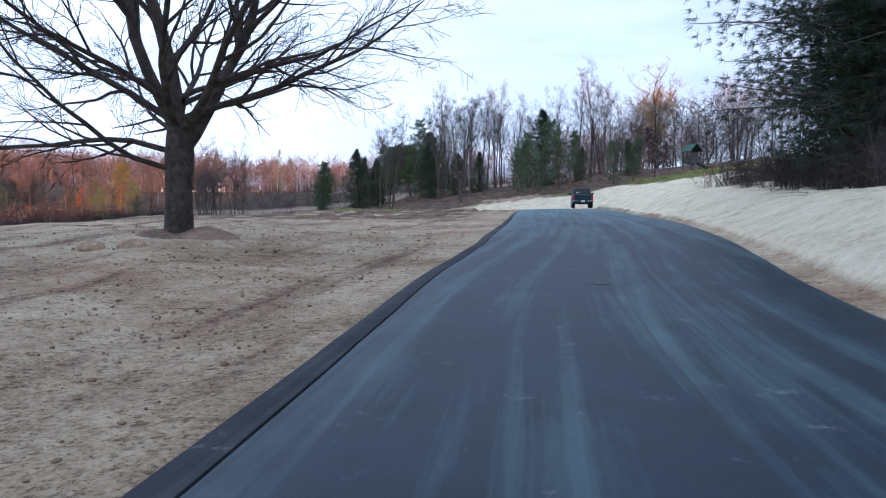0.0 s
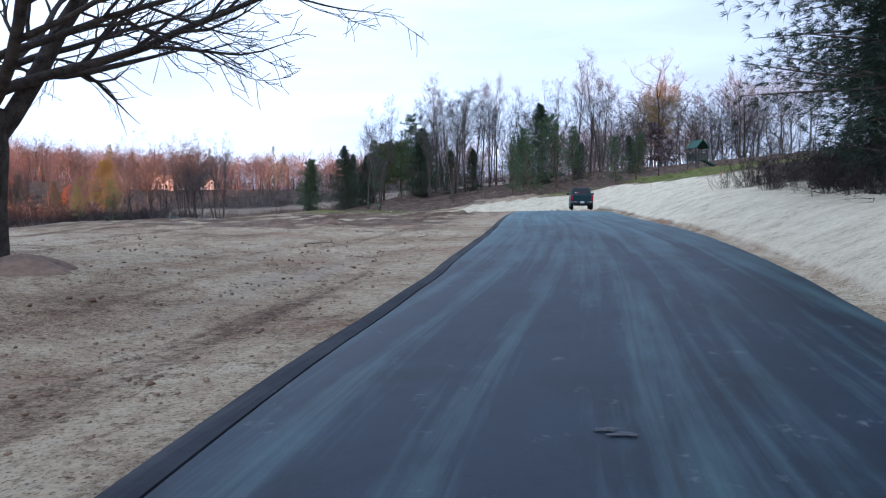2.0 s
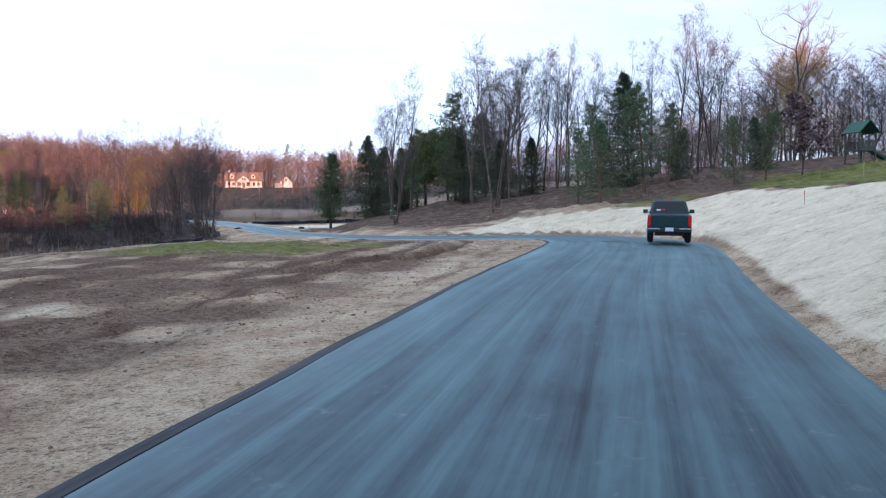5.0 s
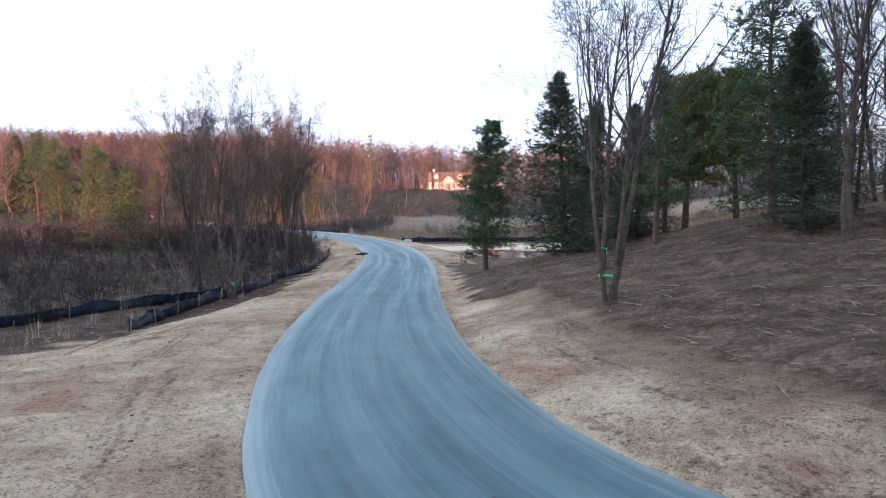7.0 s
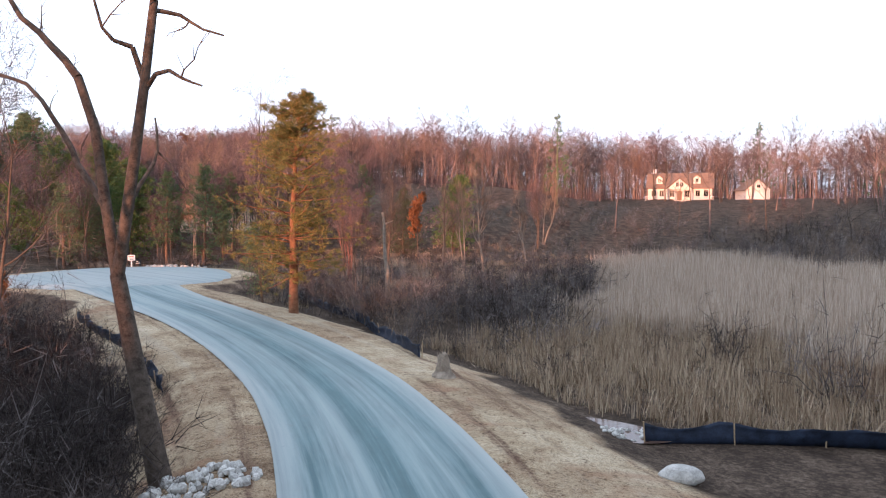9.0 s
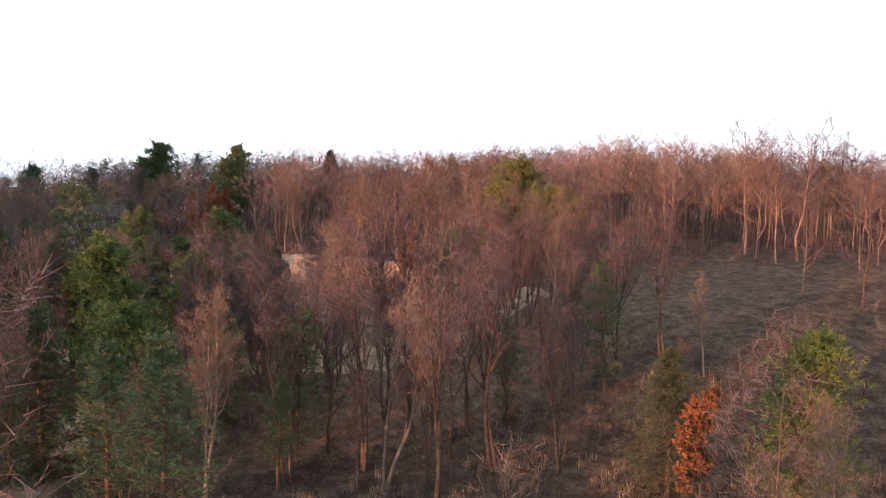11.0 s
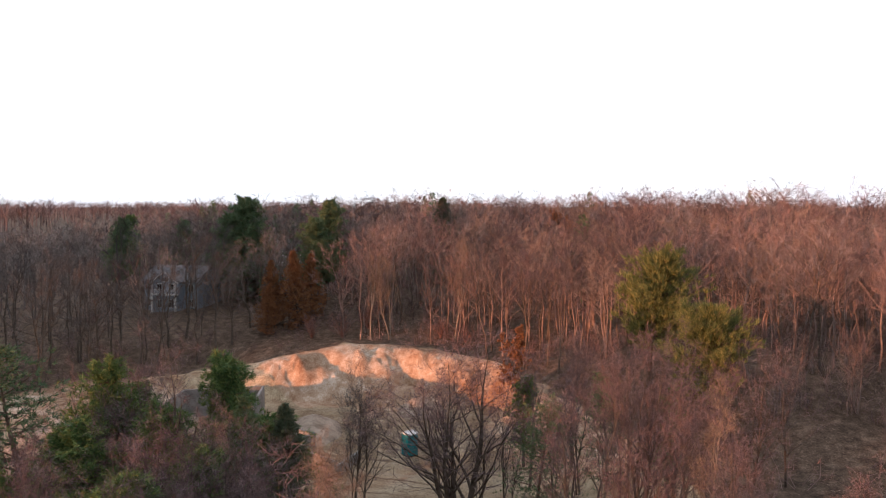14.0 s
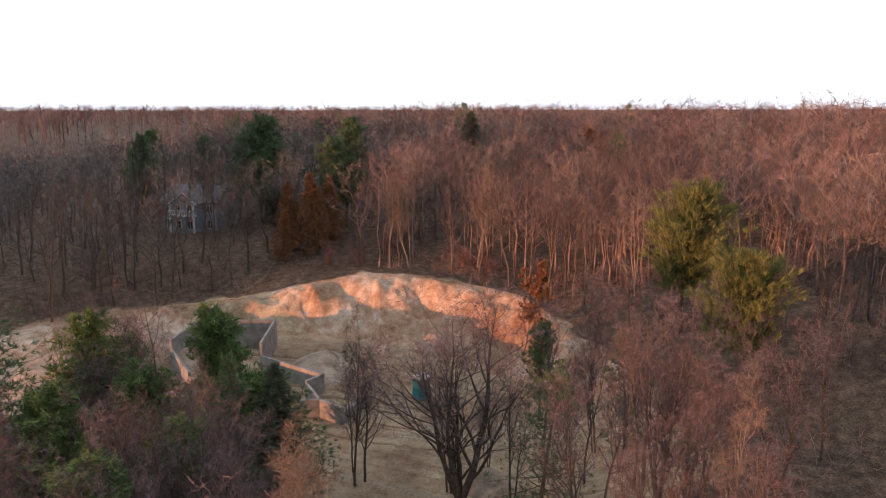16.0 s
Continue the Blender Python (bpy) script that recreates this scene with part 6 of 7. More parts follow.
def porch_house():
    h = thing("house", -97.5, 277.5, "large white house with a brown roof, dormers and a pillared porch", "house", 22, z=5.2)
    h.scale = (0.88, 0.88, 0.88)
    w, d = 13.5, 7.5
    wall = part("wall", prism_of([(-d / 2, -1.5), (d / 2, -1.5), (d / 2, 2.9), (0, 6.0), (-d / 2, 2.9)], -w / 2, w / 2, 0, "x"), M_SIDING, h)
    roof_of(h, w, d, 2.9, 6.0, 0.45, M_SHINGLE)
    gab = part("porch_gable", prism_of([(-2.6, 2.5), (2.6, 2.5), (0, 4.7)], -6.0, -1.5), M_SIDING, h, "white porch gable")
    for sg in (-1, 1):
        sl = math.atan2(2.2, 2.6)
        part("porch_roof", box_of(sg * 1.45, -3.7, 3.72, 3.7, 5.0, 0.12, 0.01, Matrix.Rotation(sg * sl, 4, "Y")), M_SHINGLE, h, "brown shingle porch roof")
    for x in (-0.45, 0.45):
        window_in(gab, x, -6.03, 3.45, 0.6, 0.9)
    for x in (-2.4, -0.9, 0.9, 2.4):
        part("column", rod_of((x, -5.8, 0.0), (x, -5.8, 2.5), 0.13, 0.11, 10), M_WHITE, h, "white porch column")
    part("deck", box_of(0.0, -5.0, -0.15, 14.5, 2.8, 0.25, 0.02), M_WHITE, h, "white porch deck")
    rail = part("railing", box_of(-4.9, -6.3, 0.85, 4.6, 0.08, 0.08, 0.01), M_WHITE, h)
    part("railing", box_of(5.0, -6.3, 0.85, 4.4, 0.08, 0.08, 0.01), M_WHITE, h)
    for k in range(19):
        x = -7.1 + 0.25 * k
        part("baluster", box_of(x, -6.3, 0.42, 0.05, 0.05, 0.84), M_WHITE, rail)
        part("baluster", box_of(-x - 0.1, -6.3, 0.42, 0.05, 0.05, 0.84), M_WHITE, rail)
    for x in (-5.5, -3.8, -1.6, 1.6, 3.8, 5.5):
        window_in(h, x, -d / 2 - 0.03, 1.5, 0.9, 1.4)
    part("door", box_of(0, -d / 2 - 0.04, 1.05, 1.0, 0.08, 2.1, 0.01), M_SHINGLE, h, "brown front door")
    for x in (-4.4, 3.6):
        dm = part("dormer", prism_of([(x - 0.75, 3.6), (x + 0.75, 3.6), (x + 0.75, 4.9), (x, 5.5), (x - 0.75, 4.9)], -3.0, -0.4), M_SIDING, h, "white dormer")
        window_in(dm, x, -3.03, 4.35, 0.6, 0.8)
        for sg in (-1, 1):
            part("dormer_roof", box_of(x + sg * 0.42, -1.7, 5.27, 1.1, 2.9, 0.08, 0, Matrix.Rotation(sg * 0.675, 4, "Y")), M_SHINGLE, dm)
    part("chimney", box_of(-5.6, 0.6, 6.0, 0.9, 0.8, 2.2, 0.02), M_WHITE, h, "white chimney")


def side_barn():
    h = thing("garage", -85.0, 282.0, "white gabled garage with a brown roof among bare trees", "garage", 35, z=5.0)
    h.scale = (0.9, 0.9, 0.9)
    part("wall", prism_of([(-2.4, -1.0), (2.4, -1.0), (2.4, 2.5), (0, 4.6), (-2.4, 2.5)], -4.0, 4.0), M_SIDING, h)
    for sg in (-1, 1):
        sl = math.atan2(2.1, 2.4)
        part("roof", box_of(sg * 1.36, 0, 3.5, 3.75, 8.5, 0.12, 0.01, Matrix.Rotation(sg * sl, 4, "Y")), M_SHINGLE, h, "brown shingle roof slope")
    window_in(h, 0, -4.03, 3.2, 0.6, 0.7)
    part("door", box_of(0, -4.03, 0.9, 2.2, 0.06, 1.9, 0.01), M_WHITE, h, "white garage door")


def blue_house():
    h = thing("house", -216.0, 175.0, "blue-grey two-storey house with white porch trim in the woods", "house", 62, z=6.6)
    h.scale = (0.85, 0.85, 0.85)
    w, d = 11.0, 8.0
    part("wall", prism_of([(-d / 2, -1.5), (d / 2, -1.5), (d / 2, 5.2), (0, 7.6), (-d / 2, 5.2)], -w / 2, w / 2, 0, "x"), M_SIDING_BLUE, h)
    roof_of(h, w, d, 5.2, 7.6, 0.4, M_SHINGLE_GREY)
    gab = part("front_gable", prism_of([(-2.6, -1.0), (2.6, -1.0), (2.6, 5.0), (0, 6.9), (-2.6, 5.0)], -5.6, -3.5), M_SIDING_BLUE, h, "gabled front wing with white trim")
    for sg in (-1, 1):
        sl = math.atan2(1.9, 2.6)
        part("gable_roof", box_of(sg * 1.42, -4.2, 6.05, 3.7, 3.4, 0.12, 0, Matrix.Rotation(sg * sl, 4, "Y")), M_SHINGLE_GREY, h)
        part("barge_board", box_of(sg * 1.42, -5.95, 5.95, 3.6, 0.08, 0.22, 0, Matrix.Rotation(sg * sl, 4, "Y")), M_WHITE, gab, "white barge board")
        part("column", box_of(sg * 2.4, -6.3, 2.2, 0.28, 0.28, 5.6, 0.02), M_WHITE, h, "white post")
    part("balcony", box_of(0, -6.0, 2.9, 5.2, 0.9, 0.25, 0.02), M_WHITE, h, "white balcony edge")
    part("balcony_rail", box_of(0, -6.4, 3.8, 5.2, 0.07, 0.1, 0.01), M_WHITE, h)
    for k in range(15):
        part("baluster", box_of(-2.4 + 0.34 * k, -6.4, 3.4, 0.05, 0.05, 0.8), M_WHITE, h)
    for x, z, ww, hh in ((-1.2, 4.1, 0.9, 1.3), (1.2, 4.1, 0.9, 1.3), (0, 5.6, 1.2, 0.7), (-1.2, 1.2, 0.9, 1.4), (1.2, 1.2, 0.9, 1.4)):
        window_in(gab, x, -5.63, z, ww, hh)
    for x in (-4.2, 4.2):
        for z in (1.2, 3.9):
            window_in(h, x, -d / 2 - 0.03, z, 0.9, 1.3)
    part("chimney", box_of(1.8, 0.5, 7.9, 0.9, 0.9, 2.4, 0.02), M_SHINGLE, h, "brick chimney")


def far_house(x, y, turn, w, label):
    h = thing("house", x, y, label, "house", turn, "far houses in the woods")
    part("wall", prism_of([(-3.5, -1), (3.5, -1), (3.5, 3.4), (0, 5.4), (-3.5, 3.4)], -w / 2, w / 2, 0, "x"), M_SIDING, h)
    roof_of(h, w, 7.0, 3.4, 5.4, 0.4, M_SHINGLE_GREY)
    for k in range(int(w / 3)):
        window_in(h, -w / 2 + 1.7 + 3 * k, -3.53, 1.9, 1.0, 1.2)


porch_house()
side_barn()
blue_house()
far_house(-196, 286, 40, 15, "low white house seen through bare woods")
far_house(-262, 362, 40, 17, "long pale house beyond the woods")
far_house(-262, 196, 70, 12, "pale house half hidden by woods")


# ---- play fort ----
def play_fort():
    t = thing("play_fort", 31.3, 95.0, "dark timber play fort with green roof on the lawn", "play fort", 20)
    for sx in (-0.75, 0.75):
        for sy in (-0.75, 0.75):
            part("post", box_of(sx, sy, 1.3, 0.1, 0.1, 2.7, 0.01), M_FORTWOOD, t)
    part("platform", box_of(0, 0, 1.2, 1.7, 1.7, 0.1, 0.01), M_FORTWOOD, t)
    for sg in (-1, 1):
        for k in range(7):
            part("board", box_of(-0.66 + 0.22 * k, sg * 0.8, 1.6, 0.18, 0.03, 0.75), M_FORTWOOD, t)
        part("roof", box_of(sg * 0.5, 0, 3.05, 1.35, 2.0, 0.05, 0, Matrix.Rotation(sg * 0.8, 4, "Y")), M_GREEN, t, "green canvas roof")
        part("brace", rod_of((sg * 0.75, -0.8, 0.1), (sg * 0.1, -0.8, 1.15), 0.04, sides=6), M_FORTWOOD, t)
    sl = bmesh.new()
    add_box(sl, 1.95, 0.2, 0.75, 2.7, 0.5, 0.05, 0.01, Matrix.Rotation(0.42, 4, "Y"))
    add_box(sl, 1.95, -0.06, 0.82, 2.7, 0.05, 0.18, 0.01, Matrix.Rotation(0.42, 4, "Y"))
    add_box(sl, 1.95, 0.46, 0.82, 2.7, 0.05, 0.18, 0.01, Matrix.Rotation(0.42, 4, "Y"))
    part("slide", sl, M_GREEN, t, "green plastic slide")


play_fort()


# ---- silt fences ----
def silt_fence(pts, label):
    line = spline(np.array([(x, y) for x, y in pts]) * UNIT, 0.35)
    z = land(line[:, 0], line[:, 1])
    o = line[len(line) // 2]
    oz = float(z[len(line) // 2])
    t = new("silt_fence")
    t.empty_display_size = 0.3
    t.location = (o[0], o[1], oz)
    tagged(t, label, "silt fence", "silt fences")
    tan = np.gradient(line, axis=0)
    tan /= np.linalg.norm(tan, axis=1)[:, None] + 1e-9
    nrm = np.stack([-tan[:, 1], tan[:, 0]], 1)
    k = np.arange(len(line))
    sag = 0.09 * np.abs(np.sin(k * 0.35 / 2.2 * math.pi)) + 0.05 * np.sin(k * 0.7)
    lean = 0.10 * np.sin(k * 0.31) + 0.05 * np.sin(k * 1.3)
    rows = []
    rf = np.random.RandomState(len(line))
    for q, dy in ((-0.04, 0.06), (0.1, 0.01), (0.22, -0.02), (0.36, 0.0), (0.46, 0.015), (0.55, 0.0)):
        fold = 0.05 * np.sin(k * 1.9 + 4 * q) * (q > 0) + rf.normal(0, 0.025, len(line)) * (q > 0)
        rows.append(np.column_stack([line + nrm * (dy + lean * q / 0.5 + fold)[:, None], z + np.where(q > 0.2, q - sag * q / 0.5, q)]))
    v = np.stack(rows, 1)
    v[..., 0] -= o[0]
    v[..., 1] -= o[1]
    v[..., 2] -= oz
    me = mesh_of("silt_fabric", v.reshape(-1, 3), grid_faces(len(line), 6), M_FABRIC, False)
    fab = new("fabric", me)
    fab.parent = t
    th = fab.modifiers.new("thickness", "SOLIDIFY")
    th.thickness = 0.012
    for i in range(0, len(line), 7):
        p = Vector((line[i, 0] - o[0] - nrm[i, 0] * 0.03, line[i, 1] - o[1] - nrm[i, 1] * 0.03, z[i] - oz))
        part("stake", rod_of(p + Vector((0, 0, -0.15)), p + Vector((random.gauss(0, 0.05), random.gauss(0, 0.05), 0.62)), 0.022, sides=4), M_STAKE, t, "wooden stake")


silt_fence([(-36, 99), (-33.8, 104), (-33.8, 109), (-32.8, 114.6), (-32.2, 118.5)], "sagging black silt fence on wooden stakes beside the marsh")
silt_fence([(-26.6, 104.5), (-30.3, 112.2), (-33.6, 121.5), (-36.4, 127), (-37.8, 132.5), (-41, 138.5), (-44.2, 144.4), (-47.4, 149.2)], "black silt fence along the road embankment")
silt_fence([(-50.9, 172.0), (-48.4, 174.0), (-44.5, 176.4), (-37, 179.6), (-30, 182.2), (-18, 186)], "black silt fence between the pond and the reeds")
silt_fence([(-62.5, 174.6), (-68.9, 178.6), (-75.1, 182.9), (-80.7, 185), (-88, 188.5), (-93, 194.5)], "black silt fence below the turning circle embankment")
silt_fence([(-86, 170.2), (-80, 168.8), (-73.5, 167.2), (-66, 164.5)], "black silt fence beside dark brush")


# ---- stones, riprap, boulder, stump ----
def stone_mesh(seed, flat=0.7):
    rng = np.random.RandomState(seed)
    bm = bmesh.new()
    bmesh.ops.create_icosphere(bm, subdivisions=1, radius=1.0)
    for v in bm.verts:
        v.co = Vector((v.co.x * rng.uniform(0.75, 1.2), v.co.y * rng.uniform(0.7, 1.1), v.co.z * flat * rng.uniform(0.75, 1.15)))
    me = bpy.data.meshes.new("stone")
    bm.to_mesh(me)
    bm.free()
    me.materials.append(M_STONE)
    return me


STONES = [stone_mesh(i) for i in range(6)]


def stone_heap(x, y, rx, ry, n, size, label, turn=0, group="stone heaps"):
    t = thing("stone_heap", x, y, label, "stones", turn, group)
    z0 = t.location.z
    rng = np.random.RandomState(int(abs(x) * 10))
    ca, sa = math.cos(radians(turn)), math.sin(radians(turn))
    for i in range(n):
        a, r = rng.uniform(0, 6.283), math.sqrt(rng.uniform())
        px, py = rx * r * math.cos(a), ry * r * math.sin(a)
        ob = new("stone", STONES[i % 6])
        ob.parent = t
        gz = land1(x + px * ca - py * sa, y + px * sa + py * ca) - z0
        s = size * rng.uniform(0.5, 1.25)
        ob.location = (px, py, gz + s * 0.3 + 0.5 * size * (1 - r) * rng.uniform())
        ob.rotation_euler = rng.uniform(0, 6.283, 3)
        ob.scale = (s, s, s)


stone_heap(-50.2, 141.6, 1.5, 0.9, 110, 0.14, "heap of pale angular riprap stones by the road embankment", 60)
stone_heap(-33.2, 144.3, 1.3, 0.7, 60, 0.11, "pale crushed stones round the pond outlet", 20)
stone_heap(-29.3, 137.6, 1.1, 0.6, 55, 0.10, "pale crushed stones at the pipe by the pond", 120)
stone_heap(-45.8, 152.4, 0.9, 0.6, 40, 0.10, "small pale stones in a wet puddle", 30)
stone_heap(-98.5, 169.2, 2.6, 1.1, 60, 0.16, "broken pale rubble beside the turning circle", 60)


def boulder(x, y, s, label, seed, mat=None):
    t = thing("boulder", x, y, label, "boulder", 30, "", None, 0.05)
    rng = np.random.RandomState(seed)
    bm = bmesh.new()
    bmesh.ops.create_icosphere(bm, subdivisions=3, radius=1.0)
    for v in bm.verts:
        c = v.co
        k = 1 + 0.16 * noise.noise(c * 1.4 + Vector((seed, 0, 0))) + 0.05 * noise.noise(c * 4)
        v.co = Vector((c.x * s * 1.15 * k, c.y * s * 0.8 * k, max(c.z * s * 0.62 * k + s * 0.4, -0.05)))
    part("rock", bm, mat or M_STONE, t)


boulder(-43.0, 149.8, 0.42, "pale rounded boulder beside the silt fence", 2)
M_TANROCK = rough_material("tan_rock", (0.22, 0.15, 0.10), (0.50, 0.38, 0.27), 4, 25, 0.9, 0.6, 0.02)
boulder(-5.6, 13.5, 0.22, "tan rock half sunk in soil near the large tree", 5, M_TANROCK)
boulder(-6.2, 13.2, 0.2, "low brown rock half sunk in soil near the large tree", 6, M_TANROCK)
boulder(-98.9, 165.6, 0.25, "small tan rock beside the sign", 7)


def stump(x, y, h, r, label):
    t = thing("tree_stump", x, y, label, "stump", 0, "", None, 0.1)
    bm = bmesh.new()
    rings = []
    rng = np.random.RandomState(4)
    for k in range(6):
        zz = h * k / 5
        rr = r * (1.35 - 0.5 * k / 5 if k < 2 else 1.0 - 0.08 * k)
        rings.append([bm.verts.new((rr * math.cos(a * 0.5236) * rng.uniform(0.85, 1.12), rr * math.sin(a * 0.5236) * rng.uniform(0.85, 1.12), zz + (rng.uniform(-0.12, 0.18) if k == 5 else 0))) for a in range(12)])
    for p, q in zip(rings, rings[1:]):
        for i in range(12):
            bm.faces.new([p[i], p[(i + 1) % 12], q[(i + 1) % 12], q[i]])
    bm.faces.new(rings[-1])
    part("stump", bm, M_DEADWOOD, t)


stump(-52.3, 152.3, 0.75, 0.32, "broken pale stump at the embankment edge")


def snag(x, y, h, label):
    t = thing("dead_tree", x, y, label, "dead tree", 0, "dead snags", None, 0.1)
    rng = np.random.RandomState(int(abs(x)))
    seg, p = [], np.array([0, 0, -0.1])
    for k in range(8):
        q = p + np.array([rng.normal() * 0.06, rng.normal() * 0.06, h / 8])
        seg.append((*p, *q, 0.17 * (1 - k * 0.07), 0.17 * (1 - (k + 1) * 0.07)))
        if k in (3, 5, 6):
            d = np.array([rng.normal(), rng.normal(), 0.5])
            seg.append((*q, *(q + d * 0.5), 0.05, 0.02))
        p = q
    v, f = tubes(np.array(seg), 8)
    ob = new("trunk", mesh_of("snag", v, f, M_DEADWOOD, True))
    ob.parent = t


snag(-70.8, 168.3, 6.2, "grey broken dead trunk standing in the brush")


# ---- signs, stakes, slab, pipes ----
def lot_sign():
    t = thing("lot_sign", -100.6, 166.1, "white notice board on a white post by the turning circle", "sign", 60)
    part("post", box_of(0, 0, 0.35, 0.12, 0.12, 0.75, 0.01), M_WHITE, t)
    b = part("board", box_of(0, -0.02, 0.85, 0.62, 0.06, 0.5, 0.01), M_WHITE, t, "white board with coloured bars")
    part("bar", box_of(0, -0.056, 0.98, 0.46, 0.012, 0.07), M_REDBAR, b, "red bar")
    part("bar", box_of(0, -0.056, 0.74, 0.3, 0.012, 0.08), M_TEAL, b, "teal bar")
    part("bar", box_of(0, -0.056, 0.87, 0.4, 0.012, 0.04), M_STONE, b, "grey bar")
    t = thing("arched_sign", -101.0, 166.9, "low black arched sign with a pale emblem on two legs", "sign", 60)
    out = [(-0.26, 0.08), (0.26, 0.08), (0.26, 0.5), (0.2, 0.64), (0.1, 0.72), (-0.1, 0.72), (-0.2, 0.64), (-0.26, 0.5)]
    b = part("board", prism_of(out, -0.02, 0.02, 0.004), M_BLACK, t)
    part("bar", box_of(0, -0.03, 0.45, 0.3, 0.012, 0.05, 0, Matrix.Rotation(0.4, 4, "Y")), M_WHITE, b, "pale emblem bar")
    part("bar", box_of(0, -0.03, 0.3, 0.34, 0.012, 0.03), M_WHITE, b, "pale bar")
    for sg in (-1, 1):
        part("leg", box_of(sg * 0.2, 0, 0.04, 0.04, 0.04, 0.2), M_BLACK, t)


lot_sign()


def survey_stake(x, y, h, mat, label, lean=0.0):
    t = thing("survey_stake", x, y, label, "stake", random.uniform(0, 90), "survey stakes")
    part("lath", box_of(0, 0, h / 2 - 0.05, 0.045, 0.02, h + 0.1, 0.003, Matrix.Rotation(lean, 4, "X")), M_STAKE, t)
    part("ribbon", box_of(0, 0.02, h * 0.85, 0.06, 0.03, h * 0.22, 0.004, Matrix.Rotation(lean, 4, "X")), mat, t, "bright marking ribbon")


survey_stake(-23.1, 120.6, 1.1, M_ORANGE, "leaning lath with an orange ribbon", 0.2)
survey_stake(14.6, 42.0, 0.8, M_ORANGE, "short lath with an orange ribbon on the bank")
survey_stake(15.0, 42.3, 0.7, M_STAKE, "short bare lath on the bank")
survey_stake(17.0, 63.0, 0.6, M_ORANGE, "short lath with an orange ribbon on the hillside")
survey_stake(23.5, 74.0, 0.8, M_ORANGE, "lath with an orange ribbon on the lawn edge")
survey_stake(-42.6, 132.5, 0.7, M_ORANGE, "short lath with a pink ribbon by the fence", 0.15)
survey_stake(-33.4, 143.8, 0.6, M_LIME, "green capped pipe marker in the pond stones")


def ribbon_band(x, y, z, r):
    """Marking tape tied round a trunk."""
    t = new("marking_ribbon")
    t.location = (x, y, z)
    tagged(t, "bright green tape tied round a trunk", "ribbon", "marking ribbons")
    bm = bmesh.new()
    for k in range(10):
        a, b = k * 0.628, (k + 1) * 0.628
        add_rod(bm, (r * math.cos(a), r * math.sin(a), 0.02 * math.sin(3 * a)), (r * math.cos(b), r * math.sin(b), 0.02 * math.sin(3 * b)), 0.018, sides=4)
    add_box(bm, r, -0.03, -0.12, 0.02, 0.03, 0.24)
    part("tape", bm, M_LIME, t)


ribbon_band(-8.42, 100.65, land1(-8.42, 100.65) + 0.8, 0.15)
ribbon_band(-6.5, 93.3, land1(-6.5, 93.3) + 0.75, 0.24)
ribbon_band(-17.88, 112.4, land1(-17.88, 112.4) + 0.6, 0.15)
ribbon_band(-68.0, 158.4, land1(-68.0, 158.4) + 0.9, 0.24)
ribbon_band(-27.6, 102.5, land1(-27.6, 102.5) + 0.8, 0.15)


def slab(x, y, turn):
    t = thing("concrete_slab", x, y, "pale concrete slab lying on the soil shoulder", "slab", turn)
    part("slab", box_of(0, 0, 0.1, 1.0, 0.55, 0.16, 0.02), M_CONCRETE, t)
    part("block", box_of(-0.3, 0, 0.02, 0.12, 0.5, 0.1, 0.01), M_STAKE, t)
    part("block", box_of(0.3, 0, 0.02, 0.12, 0.5, 0.1, 0.01), M_STAKE, t)


slab(-23.9, 121.0, 25)


def pipe_end(x, y, turn, label):
    t = thing("drain_pipe", x, y, label, "pipe", turn)
    bm = bmesh.new()
    for k in range(9):
        add_rod(bm, (0.1 * k, 0, 0.12), (0.1 * k + 0.07, 0, 0.12), 0.17 if k % 2 else 0.15, sides=14)
    part("pipe", bm, M_BLACK, t)


pipe_end(-29.9, 136.9, -30, "black corrugated drain pipe at the pond")


def tarp_heap(x, y, n, s, label, turn=0):
    """A crumpled lump of black sheeting."""
    t = thing("sheeting_heap", x, y, label, "sheeting", turn)
    bm = bmesh.new()
    bmesh.ops.create_icosphere(bm, subdivisions=3, radius=1.0)
    for v in bm.verts:
        c = v.co
        k = 1 + 0.5 * noise.noise(c * 2.3 + Vector((x, y, 0)))
        v.co = Vector((c.x * s * 1.6 * k, c.y * s * 0.7 * k, max(c.z * s * 0.55 * k + 0.03, -0.03)))
    part("sheet", bm, M_FABRIC, t)


tarp_heap(-35.4, 127.6, 8, 0.3, "crumpled black sheeting on a drain at the road edge", 40)
tarp_heap(-29.6, 103.5, 8, 0.3, "crumpled black sheeting beside the marsh", 10)
tarp_heap(-28.6, 104.3, 8, 0.22, "crumpled black sheeting beside the marsh", 60)


